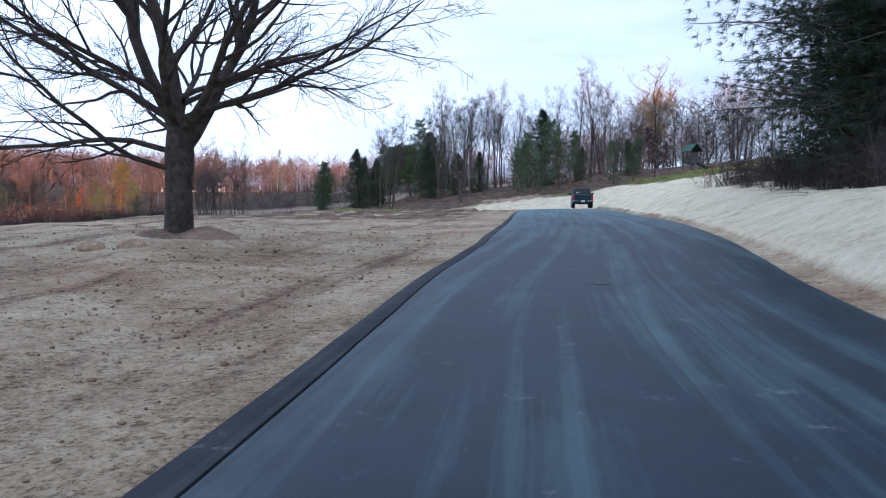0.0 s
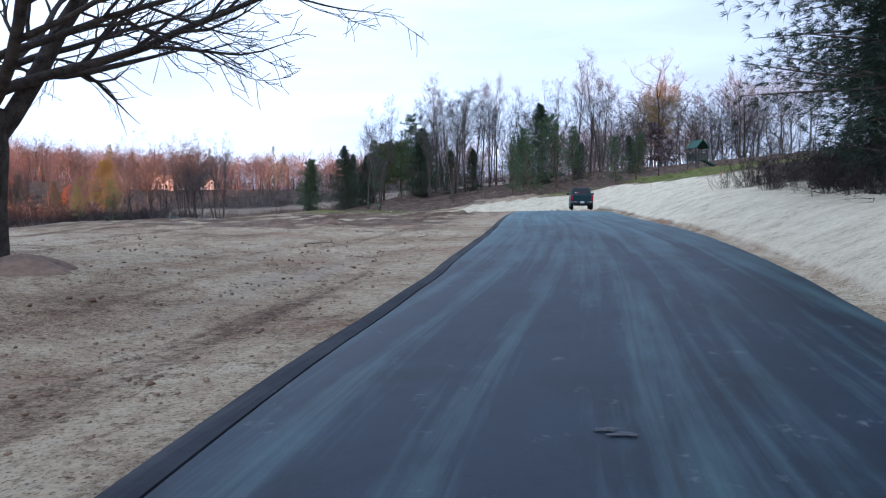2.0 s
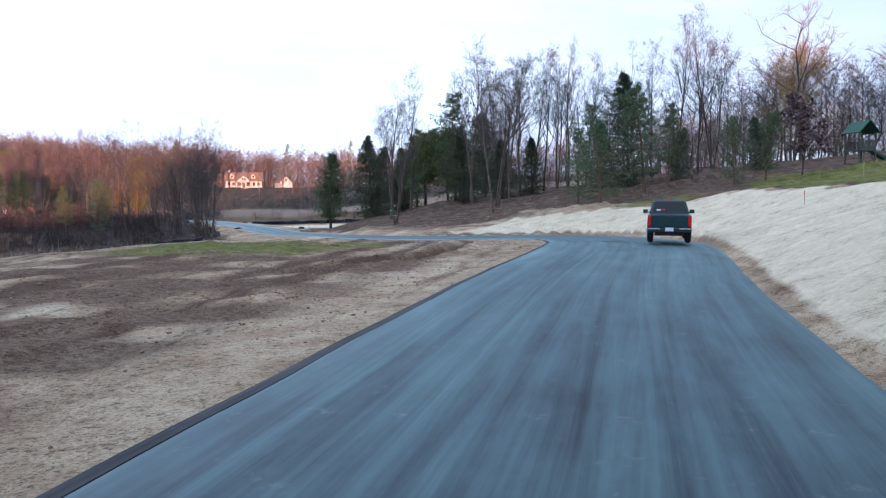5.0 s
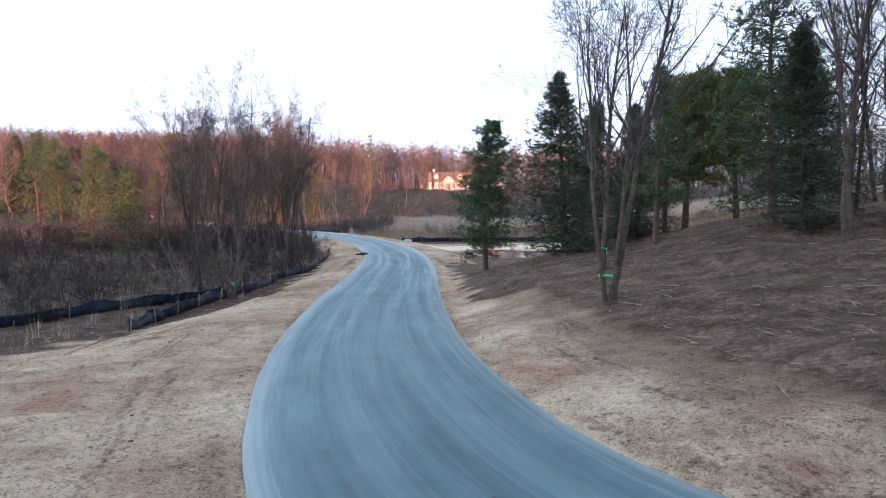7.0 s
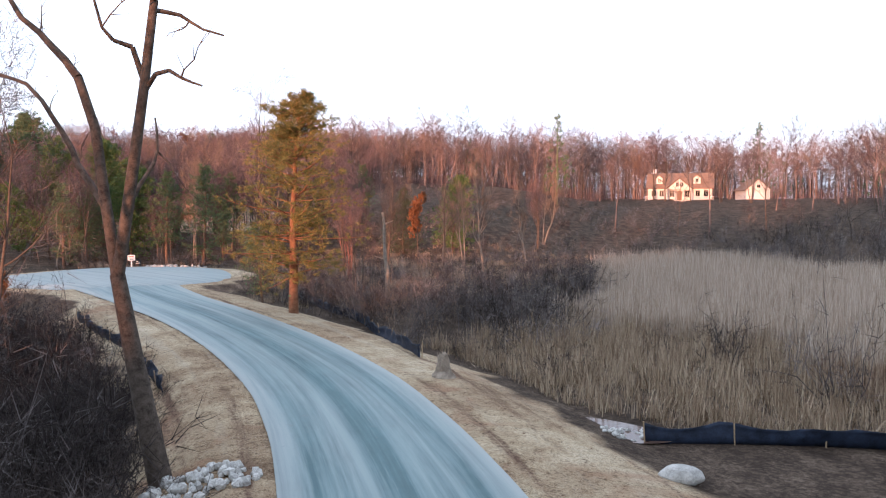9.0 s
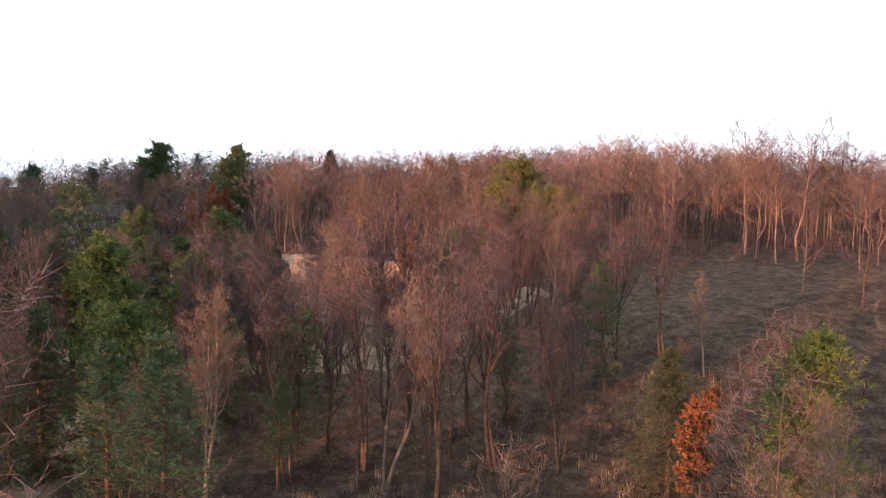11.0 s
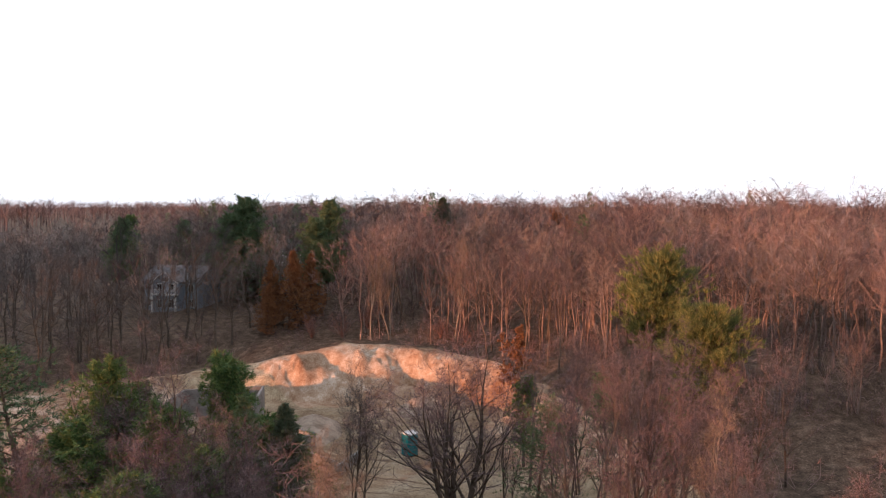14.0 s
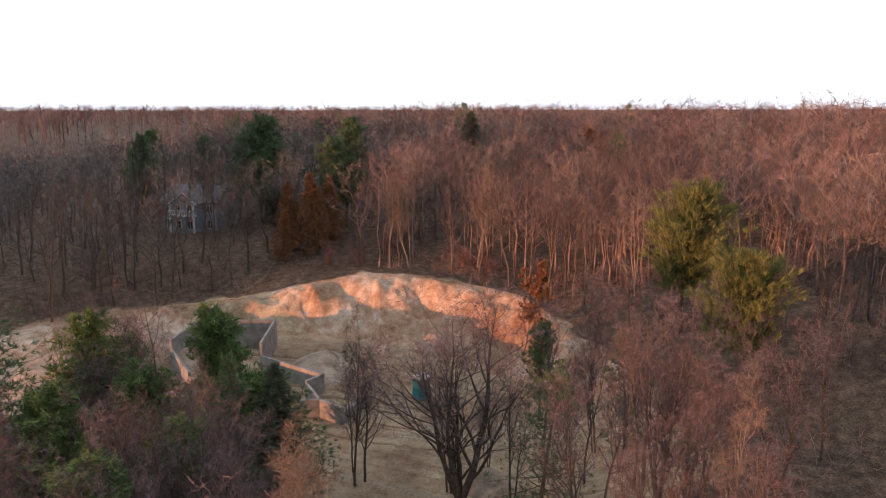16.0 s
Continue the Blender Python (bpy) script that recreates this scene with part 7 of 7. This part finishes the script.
# ---- building site ----
def foundation():
    t = thing("concrete_foundation", -163.0, 187.5, "grey poured concrete basement walls in the dug site", "foundation", 0, z=0.7)
    ox, oy = -163.0, 187.5

    def wall(a, b, h, z=0.0):
        a, b = Vector((a[0] - ox, a[1] - oy)), Vector((b[0] - ox, b[1] - oy))
        d = b - a
        m = (a + b) / 2
        w = part("wall", box_of(m.x, m.y, z + h / 2 - 0.4, d.length + 0.2, 0.22, h + 0.8, 0.01, Matrix.Rotation(math.atan2(d.y, d.x), 4, "Z")), M_CONCRETE, t)

    for a, b, h in (((-172.3, 179.0), (-172.0, 187.0), 2.9), ((-172.0, 187.0), (-164.4, 185.9), 2.9), ((-172.3, 179.0), (-166.8, 177.5), 2.9), ((-164.4, 185.9), (-158.4, 191.4), 1.6),
                    ((-158.4, 191.4), (-157.0, 190.0), 1.6), ((-157.0, 190.0), (-153.2, 191.0), 1.4), ((-153.2, 191.0), (-151.2, 192.6), 1.4), ((-151.2, 192.6), (-154.6, 195.0), 0.9),
                    ((-166.8, 177.5), (-160.0, 180.0), 2.0), ((-160.0, 180.0), (-153.2, 186.0), 1.6), ((-153.2, 186.0), (-153.2, 190.8), 1.4)):
        wall(a, b, h)


foundation()


def mound(x, y, rx, ry, h, mat, label, seed):
    t = thing("dirt_pile", x, y, label, "dirt pile", 0, "dirt piles", None, 0.2)
    n = 26
    bm = bmesh.new()
    g = [[None] * n for _ in range(n)]
    for i in range(n):
        for j in range(n):
            u, v = -1.25 + 2.5 * i / (n - 1), -1.25 + 2.5 * j / (n - 1)
            q = math.hypot(u, v)
            p = Vector((u * rx, v * ry, 0))
            z = h * max(0.0, 1 - q) ** 0.8 * (1 + 0.25 * noise.noise(p * 0.6 + Vector((seed, 0, 0)))) + 0.18 * noise.noise(p * 1.3)
            gz = land1(x + p.x, y + p.y) - t.location.z
            g[i][j] = bm.verts.new((p.x, p.y, gz + (z if q < 1.05 else -0.3)))
    for i in range(n - 1):
        for j in range(n - 1):
            bm.faces.new([g[i][j], g[i + 1][j], g[i + 1][j + 1], g[i][j + 1]])
    for f in bm.faces:
        f.smooth = True
    part("mound", bm, mat, t)


M_SANDPILE = rough_material("dug_sand", (0.17, 0.125, 0.09), (0.40, 0.325, 0.255), 0.7, 6, 0.95, 0.8, 0.12)
M_SOILPILE = rough_material("dug_soil", (0.10, 0.065, 0.045), (0.26, 0.18, 0.125), 0.9, 7, 0.95, 0.8, 0.12)
mound(-169.8, 175.0, 6.5, 5.5, 2.7, M_SANDPILE, "large heap of pale dug sand beside the foundation", 1)
mound(-163.5, 170.5, 8.0, 6.0, 2.3, M_SANDPILE, "heap of grey dug sand at the site edge", 2)
mound(-153.0, 168.5, 8.0, 6.0, 2.0, M_SANDPILE, "long heap of grey dug sand at the site edge", 5)
mound(-164.5, 191.6, 5.0, 3.0, 1.5, M_SANDPILE, "low heap of pale spoil near the foundation", 3)
mound(-168.5, 203.5, 3.2, 2.6, 1.7, M_SANDPILE, "slumped heap of pale sand at the bank foot", 9)
mound(-139.5, 201.8, 2.2, 1.8, 1.2, M_SANDPILE, "small heap of pale sand beside the tree", 4)
mound(-5.6, 34.6, 1.2, 0.6, 0.3, M_SOILPILE, "low clump of dark turned soil in the field", 6)
mound(-3.9, 35.9, 0.9, 0.5, 0.22, M_SOILPILE, "low clump of dark turned soil in the field", 7)
mound(-5.3, 16.0, 1.2, 0.8, 0.2, M_SOILPILE, "loose brown soil heaped round the tree foot", 8)


# ---- pond and puddle ----
def water_material():
    m, n, l, b = nodes_of("muddy_water")
    co = n.new("ShaderNodeTexCoord").outputs["Object"]
    l.new(ramp_node(n, l, noise_node(n, l, co, 0.35, 3), [(0.3, (0.10, 0.065, 0.05)), (0.7, (0.20, 0.14, 0.115))]), b.inputs["Base Color"])
    b.inputs["Roughness"].default_value = 0.04
    b.inputs["IOR"].default_value = 1.33
    b.inputs["Specular IOR Level"].default_value = 0.6
    bump_node(n, l, b, noise_node(n, l, co, 3.0, 2), 0.02, 0.01)
    return m


M_WATER = water_material()


def pool(x, y, rx, ry, z, label):
    bm = bmesh.new()
    vs = [bm.verts.new((x + rx * math.cos(a) * (1 + 0.08 * math.sin(3 * a)), y + ry * math.sin(a) * (1 + 0.06 * math.cos(2 * a)), z)) for a in np.linspace(0, 6.283, 49)[:-1]]
    bm.faces.new(vs)
    me = bpy.data.meshes.new("water")
    bm.to_mesh(me)
    bm.free()
    me.materials.append(M_WATER)
    tagged(new("water", me), label, "water", kind="structure")


pool(-25 * UNIT, 164 * UNIT, 13.6 * UNIT, 8.2 * UNIT, -2.5, "still muddy pond water reflecting the sky")
pool(-46.2, 152.6, 1.7, 0.9, land1(-46.2, 152.6) + 0.02, "dark puddle beside the silt fence")


# ---- tar and wet patches on the road ----
def road_top(x, y):
    """Height of the road's surface at x, y, in metres."""
    k = int(np.argmin((ROAD_LINE[:, 0] * UNIT - x) ** 2 + (ROAD_LINE[:, 1] * UNIT - y) ** 2))
    q, tn = ROAD_LINE[k], ROAD_TAN[k]
    dx, dy = x / UNIT - q[0], y / UNIT - q[1]
    off, along = abs(tn[0] * dy - tn[1] * dx) / q[3], tn[0] * dx + tn[1] * dy
    n = min(max(k + (1 if along > 0 else -1), 0), len(ROAD_LINE) - 1)
    rise = (ROAD_LINE[n, 2] - q[2]) * min(abs(along), 1.0)
    return (q[2] + rise + np.interp(off, [0, 0.33, 0.66, 0.98], [0.05, 0.04, 0.02, 0.0])) * UNIT


def tar_patch(x, y, blobs, size, label, seed):
    """Thin irregular blots that lie on the asphalt round x, y."""
    rng = np.random.RandomState(seed)
    t = thing("tar_patch", x, y, label, "tar patch", 0, "tar patches", road_top(x, y))
    bm = bmesh.new()
    for _ in range(blobs):
        cx, cy, r = rng.normal() * size, rng.normal() * size * 0.6, rng.uniform(0.25, 0.6) * size
        ring = []
        for a in np.linspace(0, 6.283, 15)[:-1]:
            rr = r * rng.uniform(0.55, 1.25)
            px, py = cx + rr * 1.5 * math.cos(a), cy + rr * math.sin(a)
            ring.append(bm.verts.new((px, py, road_top(x + px, y + py) - t.location.z + 0.012)))
        mid = bm.verts.new((cx, cy, road_top(x + cx, y + cy) - t.location.z + 0.016))
        for a, b in zip(ring, ring[1:] + ring[:1]):
            bm.faces.new([mid, a, b])
    part("blot", bm, M_TAR, t)


M_TAR = rough_material("tar", (0.012, 0.014, 0.018), (0.05, 0.056, 0.064), 5, 40, 0.55, 0.6, 0.01)
tar_patch(3.4, 73.4, 10, 0.3, "broken dark tar patch on the pale dusty asphalt", 1)
tar_patch(-3.9, 80.3, 8, 0.26, "broken dark tar patch on the pale dusty asphalt", 2)
tar_patch(9.2, 62.4, 5, 0.35, "dark wet blot behind the parked truck", 4)
tar_patch(1.88, 9.4, 3, 0.12, "small dark tar blot on the asphalt", 5)


# ---- brush, reeds, grass, clods ----
def small_bush(seed, stems=11, twigs=5):
    """A bush of height 10: stems from one foot, with twigs."""
    rng = np.random.RandomState(seed)
    tips, dirs, v0, f0, o = [], [], [], [], 0
    seg = []
    for i in range(stems):
        a, t = rng.uniform(0, 6.283), abs(rng.normal()) * 0.75
        d = np.array([math.cos(a) * math.sin(t), math.sin(a) * math.sin(t), math.cos(t)])
        p = np.array([rng.normal() * 1.2, rng.normal() * 1.2, -0.5])
        ln = rng.uniform(6, 10.5)
        q = p + d * ln * 0.5
        e = q + (d + rng.normal(size=3) * 0.4) * ln * 0.5
        seg += [(*p, *q, 0.07, 0.05), (*q, *e, 0.05, 0.015)]
        for s in (0.4, 0.65, 0.9):
            tips.append(p + (e - p) * s)
            dirs.append(d)
    va, fa = tubes(np.array(seg), 3)
    fa = np.concatenate([fa[:, [0, 1, 2]], fa[:, [0, 2, 3]]])
    vb, fb = fan(np.array(tips), np.array(dirs), 2.7, twigs, 0.075, rng)
    return np.concatenate([va, vb]), np.concatenate([fa, fb + len(va)])


def tuft(seed, n=18, spread=0.45, width=0.17):
    """A tuft of blades of height 10."""
    rng = np.random.RandomState(seed)
    v = []
    for i in range(n):
        a, t = rng.uniform(0, 6.283), abs(rng.normal()) * spread
        p = np.array([rng.normal() * 1.6, rng.normal() * 1.6, -0.3])
        d = np.array([math.cos(a) * math.sin(t), math.sin(a) * math.sin(t), math.cos(t)]) * rng.uniform(5, 11)
        s = np.array([-math.sin(a), math.cos(a), 0]) * width
        v += [p - s, p + s, p + d]
    return np.array(v), np.arange(3 * n).reshape(-1, 3)


BUSH = [small_bush(400 + i) for i in range(6)]
TUFT = [tuft(420 + i) for i in range(5)]
REED = [tuft(430 + i, 16, 0.2, 0.11) for i in range(5)]


def warped(x, y):
    """Plan places, shifted in waves so that no growth ends on a straight line."""
    x, y = x / UNIT, y / UNIT
    return x + 7 * wobble(x, y, 30, 71) + 2 * wobble(x, y, 8, 73), y + 7 * wobble(x, y, 30, 72) + 2 * wobble(x, y, 8, 74)


def past_fence(x, y):
    """Whether a place lies on the marsh side of the silt fence by the pond."""
    x, y = x / UNIT, y / UNIT
    return (x < -60) | (y < 160) | (y > np.interp(x, [-62, -51, -44.5, -37, -30, -18, 10], [170, 173, 177.4, 180.6, 183.4, 187.2, 194]))


def reed_line(y):
    """Where the brush gives way to the reeds, in units of the plan."""
    return -61.5 - 0.5 * (y - 186)


def straw_patch(x, y):
    """Openings in the brush where pale tussock grass shows, places in metres."""
    x, y = x / UNIT, y / UNIT
    return ((x > -113) & (x < -74) & (y > 196) & (y < 228) & (x < reed_line(y))) * (wobble(x, y, 7, 85) + 0.5 * wobble(x, y, 3, 86) > 0.55)


def brush_odds(x, y):
    x0, y0 = x, y
    d, zr, side, s = road_plan(x / UNIT, y / UNIT)
    x, y = warped(x, y)
    left = np.interp(s, [0, 90, 125, 150, 165, 178, 200, 290], [70, 70, 58, 28, 13, 5.5, 4.2, 4.5])
    m = ((side > 0) & (d > left) & (x > -125) & (y > 95) & (x < -20)) * 0.95
    strip = (y > 174) & (x > -112) & (d > 5) & (y < 240) & (x0 / UNIT < reed_line(y0 / UNIT))
    m = np.maximum(m, strip * np.where((x < -78) & (y > 190), 0.85, 0.95))
    m = np.maximum(m, ((y > 176) & (y < np.where(x0 < -40, 187, 197)) & (x > -64) & (x < 20) & (d > 4.5)) * 0.75 * (wobble(x, y, 10, 63) > -0.1))
    m = np.maximum(m, ((d > 6) & (x < -92) & (x > -165) & (y > 188) & (y < 240)) * 0.7)
    m = np.maximum(m, ((side < 0) & (d > 4.6) & (x < 36) & (y > 6) & (y < 46)) * 0.9)
    m = np.maximum(m, ((y > 243) & (y < 285) & (x > -125) & (x < 30)) * 0.8)
    m = np.maximum(m, ((x > -20) & (x < 34) & (y > 112) & (y < 150) & (d > 17)) * 0.9)
    m = np.maximum(m, ((x > -22) & (x < 10) & (y > 130) & (y < 156) & (d > 9)) * 0.9)
    m = np.maximum(m, ((x < -120) & (x > -230) & (y > 90) & (y < 180) & (d > 14)) * 0.6)
    pit = site_plan(x0 / UNIT, y0 / UNIT)[0] < 1.15
    pond = np.hypot((x0 / UNIT + 25) / 17, (y0 / UNIT - 164) / 12)
    return m * ~pit * (pond > 1) * past_fence(x0, y0) * (1 - 0.6 * straw_patch(x0, y0))


rb = np.random.RandomState(77)
BUSH_FINE = [small_bush(450 + i, 6, 6) for i in range(5)]
bp = np.concatenate([sow(61, 4200, (-205, 36, 8, 240), brush_odds), sow(75, 3000, (-80, -20, 85, 205), brush_odds), sow(77, 2600, (10, 36, 5, 42), brush_odds), sow(76, 500, (-150, -75, 165, 215), brush_odds), sow(90, 3000, (-85, -42, 122, 152), lambda x, y: brush_odds(x, y) * (1 - smooth(0.6, 1.0, np.hypot((x + 62) / 22, (y - 138) / 15) + 0.2 * wobble(x, y, 12, 78)))), sow(91, 1500, (-110, 20, 215, 252), brush_odds), sow(100, 1800, (-115, -60, 165, 215), brush_odds)])
tall = wobble(bp[:, 0], bp[:, 1], 9, 55) + rb.normal(0, 0.5, len(bp))
hs = np.clip(2.3 + 0.9 * tall, 0.9, 5.0) * np.where(bp[:, 0] > 8, 0.95, 1.0) * np.where((bp[:, 0] > -60) & (bp[:, 1] < 140), 0.75, 1.0) * np.where((bp[:, 0] < -68) & (bp[:, 1] > 168) & (bp[:, 0] > -118), 0.5, 1.0)
for k, (mt, label) in enumerate(((M_BRUSH, "dense dark leafless brush beside the marsh"), (M_BRUSH_GREY, "grey leafless brush beside the marsh"), (M_TWIG_PALE, "tan dry-stemmed brush beside the marsh"))):
    # left of the road nearly all take the dark kind, shade put into colour
    kin = np.where((bp[:, 0] > 8) | ((bp[:, 0] < -30) & (bp[:, 1] < 150) & (np.arange(len(bp)) % 5 > 0)), 0, np.arange(len(bp)) % 9)
    c = (kin < 3, (kin >= 3) & (kin < 7), kin >= 7)[k]
    scatter("brush", BUSH_FINE + BUSH[:2], bp[c], hs[c] * (1, 1.1, 0.7)[k], mt, label, "brush", 62 + 20 * k, 0.9)
up = np.concatenate([sow(63, 2400, (-330, 20, 120, 330), lambda x, y: wood_mask(x, y) * 0.8), sow(79, 2600, (-225, -110, 160, 285), lambda x, y: np.maximum(wood_mask(x, y), 0.25 * (site_plan(x / UNIT, y / UNIT)[0] > 1.2) * (x < -125)))])
scatter("undergrowth", BUSH_FINE, up, rb.uniform(1.2, 3.6, len(up)), M_WOOD, "bare reddish undergrowth beneath the woods", "undergrowth", 64)


bank = sow(92, 420, (-60, -48.2, 136, 145), lambda x, y: (y / UNIT < 161.6 - 0.58 * (x / UNIT + 62.2)) * 0.9)
scatter("brush", BUSH_FINE, bank, rb.uniform(1.0, 2.1, len(bank)), M_BRUSH, "dark leafless brush crowding the tree by the road", "brush", 93, 1.1)
straw = sow(94, 7500, (-101, -65, 173, 203), lambda x, y: straw_patch(x, y) * (road_plan(x / UNIT, y / UNIT)[0] > 6))
M_STRAW = island_material("tussock_straw", [(0.1, (0.15, 0.115, 0.08)), (0.5, (0.33, 0.27, 0.20)), (0.95, (0.60, 0.52, 0.40))], 0.8)
scatter("tussock_grass", REED, straw, rb.uniform(0.3, 0.75, len(straw)), M_STRAW, "pale dry tussock grass between the marsh brush", "grass", 95, 3.2)


def reed_odds(x, y):
    marsh_side = past_fence(x, y)
    x0, y0 = x / UNIT, y / UNIT
    d, zr, side, s = road_plan(x / UNIT, y / UNIT)
    x, y = warped(x, y)
    e = 4 * wobble(x, y, 16, 61)
    m = ((y > np.where(x0 < -45, 184, 189) + e) & (y < 246) & (x0 > reed_line(y0) + 0.7 * e) & (x < 45)) * (0.95 - 0.3 * (wobble(x, y, 9, 62) > 0.6))
    m = np.maximum(m, ((side > 0) & (x < -14) & (x > -100) & (y > 66) & (y < 118) & (d > 26)) * 0.95)
    return m * marsh_side


rp = np.concatenate([sow(65, 64000, (-90, 40, 60, 220), reed_odds), sow(66, 4500, (-66, -38, 160, 195), reed_odds)])
back = rp[:, 1] + 3 * wobble(rp[:, 0], rp[:, 1], 12, 79) > np.where(rp[:, 0] < -40, 165, 190)
scatter("reeds", REED, rp[back], rb.uniform(1.0, 1.9, back.sum()), M_REED, "pale dry reeds filling the marsh", "reeds", 66, 1.3)
M_SEDGE = island_material("brown_sedge", [(0.05, (0.10, 0.06, 0.04)), (0.5, (0.25, 0.165, 0.11)), (0.95, (0.46, 0.36, 0.26))], plants=True)
scatter("sedge", REED, rp[~back], rb.uniform(0.7, 1.3, (~back).sum()), M_SEDGE, "brown dry sedge along the marsh edge", "sedge", 67, 1.6)


def grass_odds(x, y):
    xu, yu = x / UNIT, y / UNIT
    d, zr, side, s = road_plan(xu, yu)
    m = ((side > 0) & (d > np.interp(s, [0, 90, 125, 150, 175, 290], [30, 30, 26, 11, 5, 6])) & (xu < -15)) * 0.7
    m = np.maximum(m, ((side < 0) & (d > 4.0) & (d < 9) & (yu > 8) & (yu < 46)) * 0.9)
    m = np.maximum(m, ((yu > 174) & (d > 5.5) & (xu > -66) & (xu < 14) & (yu < 200)) * 0.7)
    m = np.maximum(m, ((yu > 184) & (d > 3.5) & (xu > -125) & (xu < -78) & (yu < 240)) * 0.95 * (wobble(xu, yu, 7, 27) > 0.15))
    m = m * np.where((side > 0) & (xu < -45), 0.15, 1.0)
    m = m * np.where((yu > 8) & (yu < 46) & (side < 0), smooth(5, 7, d), 1.0)
    return m * (np.hypot((xu + 25) / 17, (yu - 164) / 12) > 1) * past_fence(x, y)


gp = np.concatenate([sow(67, 16000, (-110, 30, 8, 215), grass_odds), sow(78, 9500, (-112, -40, 152, 215), grass_odds), sow(94, 3500, (-45, 12, 152, 178), grass_odds), sow(99, 9000, (-66, -20, 148, 180), grass_odds)])
scatter("dry_grass", TUFT, gp, rb.uniform(0.35, 1.0, len(gp)) * np.where(gp[:, 0] < -70, 0.95, 1 + 0.4 * (gp[:, 1] > 152)), M_GRASS_DRY, "tufts of dry tan grass", "grass", 68)


def clod_odds(x, y):
    d, zr, side, s = road_plan(x / UNIT, y / UNIT)
    return ((d > 0.5) & (d < 26) & (side > 0) & (s > 30)) * np.exp(-np.clip(d, 0, 30) / 9) + ((d > 0.4) & (d < 8) & (side < 0) & (s > 118)) * 0.6


def clod(seed):
    bm = bmesh.new()
    bmesh.ops.create_icosphere(bm, subdivisions=1, radius=5.0)
    rng = np.random.RandomState(seed)
    v = np.array([v.co for v in bm.verts]) * rng.uniform(0.6, 1.2, (len(bm.verts), 1)) * [1, 0.8, 0.6]
    f = np.array([[w.index for w in fc.verts] for fc in bm.faces])
    bm.free()
    return v, f


LAWN_TUFT = [tuft(440 + i, 12, 0.5, 0.3) for i in range(4)]
lp = sow(95, 9000, (-14, 3, 50, 64), lambda x, y: 1 - smooth(0.5, 1.05, np.hypot((x / UNIT + 5.2) / 7.4, (y / UNIT - 64.2 - 0.35 * (x / UNIT + 5.2)) / 5.4)))
M_LAWN = island_material("lawn_blades", [(0.1, (0.05, 0.075, 0.02)), (0.6, (0.13, 0.15, 0.04)), (0.95, (0.34, 0.29, 0.13))], 0.8)
scatter("grass_patch", LAWN_TUFT, lp, rb.uniform(0.05, 0.14, len(lp)), M_LAWN, "mottled yellow-green grass patch left in the bare soil", "grass", 96)
CLOD = [clod(i) for i in range(5)]
cp = np.concatenate([sow(97, 3500, (-3, 5, 48, 63), lambda x, y: np.exp(-0.35 * np.abs(rut_plan(x / UNIT, y / UNIT)[0])) * rut_plan(x / UNIT, y / UNIT)[1]), sow(98, 1500, (-8, 0.5, 64, 70), lambda x, y: np.exp(-np.abs(gully(x / UNIT, y / UNIT)))), sow(69, 20000, (-60, 14, 0, 150), clod_odds), sow(101, 3800, (-9, 2, 0, 24), clod_odds), sow(89, 9000, (-14, 7, 40, 72), lambda x, y: clod_odds(x, y) * 1.5)])
M_CLOD = island_material("soil_clods", [(0.1, (0.13, 0.082, 0.052)), (0.7, (0.27, 0.19, 0.13)), (0.97, (0.40, 0.32, 0.24))], 0.95, 0.1)
scatter("soil_clods", CLOD, cp, np.abs(rb.normal(0, 0.032, len(cp))) + 0.02, M_CLOD, "loose clods and small stones on the bare soil", "clods", 70, 1.0, -0.005)


def stick_mesh(seed):
    rng = np.random.RandomState(seed)
    seg, p, d = [], np.zeros(3), np.array([1.0, 0, 0])
    for k in range(5):
        d = d + rng.normal(size=3) * [0.2, 0.35, 0.12]
        d /= np.linalg.norm(d)
        q = p + d * 2.2
        q[2] = abs(q[2]) * 0.4
        seg.append((*p, *q, 0.22 - 0.03 * k, 0.19 - 0.03 * k))
        if k in (1, 3):
            e = q + np.array([rng.normal(), rng.normal() * 2, abs(rng.normal()) * 0.6])
            seg.append((*q, *e, 0.12, 0.04))
        p = q
    v, f = tubes(np.array(seg), 4)
    return v, np.concatenate([f[:, [0, 1, 2]], f[:, [0, 2, 3]]])


STICK = [stick_mesh(i) for i in range(5)]
sp = sow(71, 500, (-60, 20, 4, 160), lambda x, y: clod_odds(x, y) * 0.8)
sp = np.concatenate([sp, sow(92, 2200, (-34, 12, 84, 135), lambda x, y: ((off_road(x, y) > 2.2) & (off_road(x, y) < 16)) * 0.9), sow(93, 160, (-12, -1, 52, 63), lambda x, y: 0.6 + 0 * x), sow(72, 900, (-150, -80, 195, 250), lambda x, y: (np.hypot((x / UNIT + 128) / 26, (y / UNIT - 252) / 17) < 1) * 0.8), sow(73, 500, (-30, 25, 82, 125), lambda x, y: (off_road(x, y) > 5) * 0.8)])
M_STICKS = island_material("dead_sticks", [(0.1, (0.12, 0.085, 0.06)), (0.9, (0.42, 0.34, 0.26))], 0.9, 0.1)
scatter("dead_sticks", STICK, sp, rb.uniform(0.15, 0.7, len(sp)) * np.where(sp[:, 1] < 70, 1.6, 1.0), M_STICKS, "broken sticks and slash lying on the ground", "sticks", 74, 1.0, -0.03)
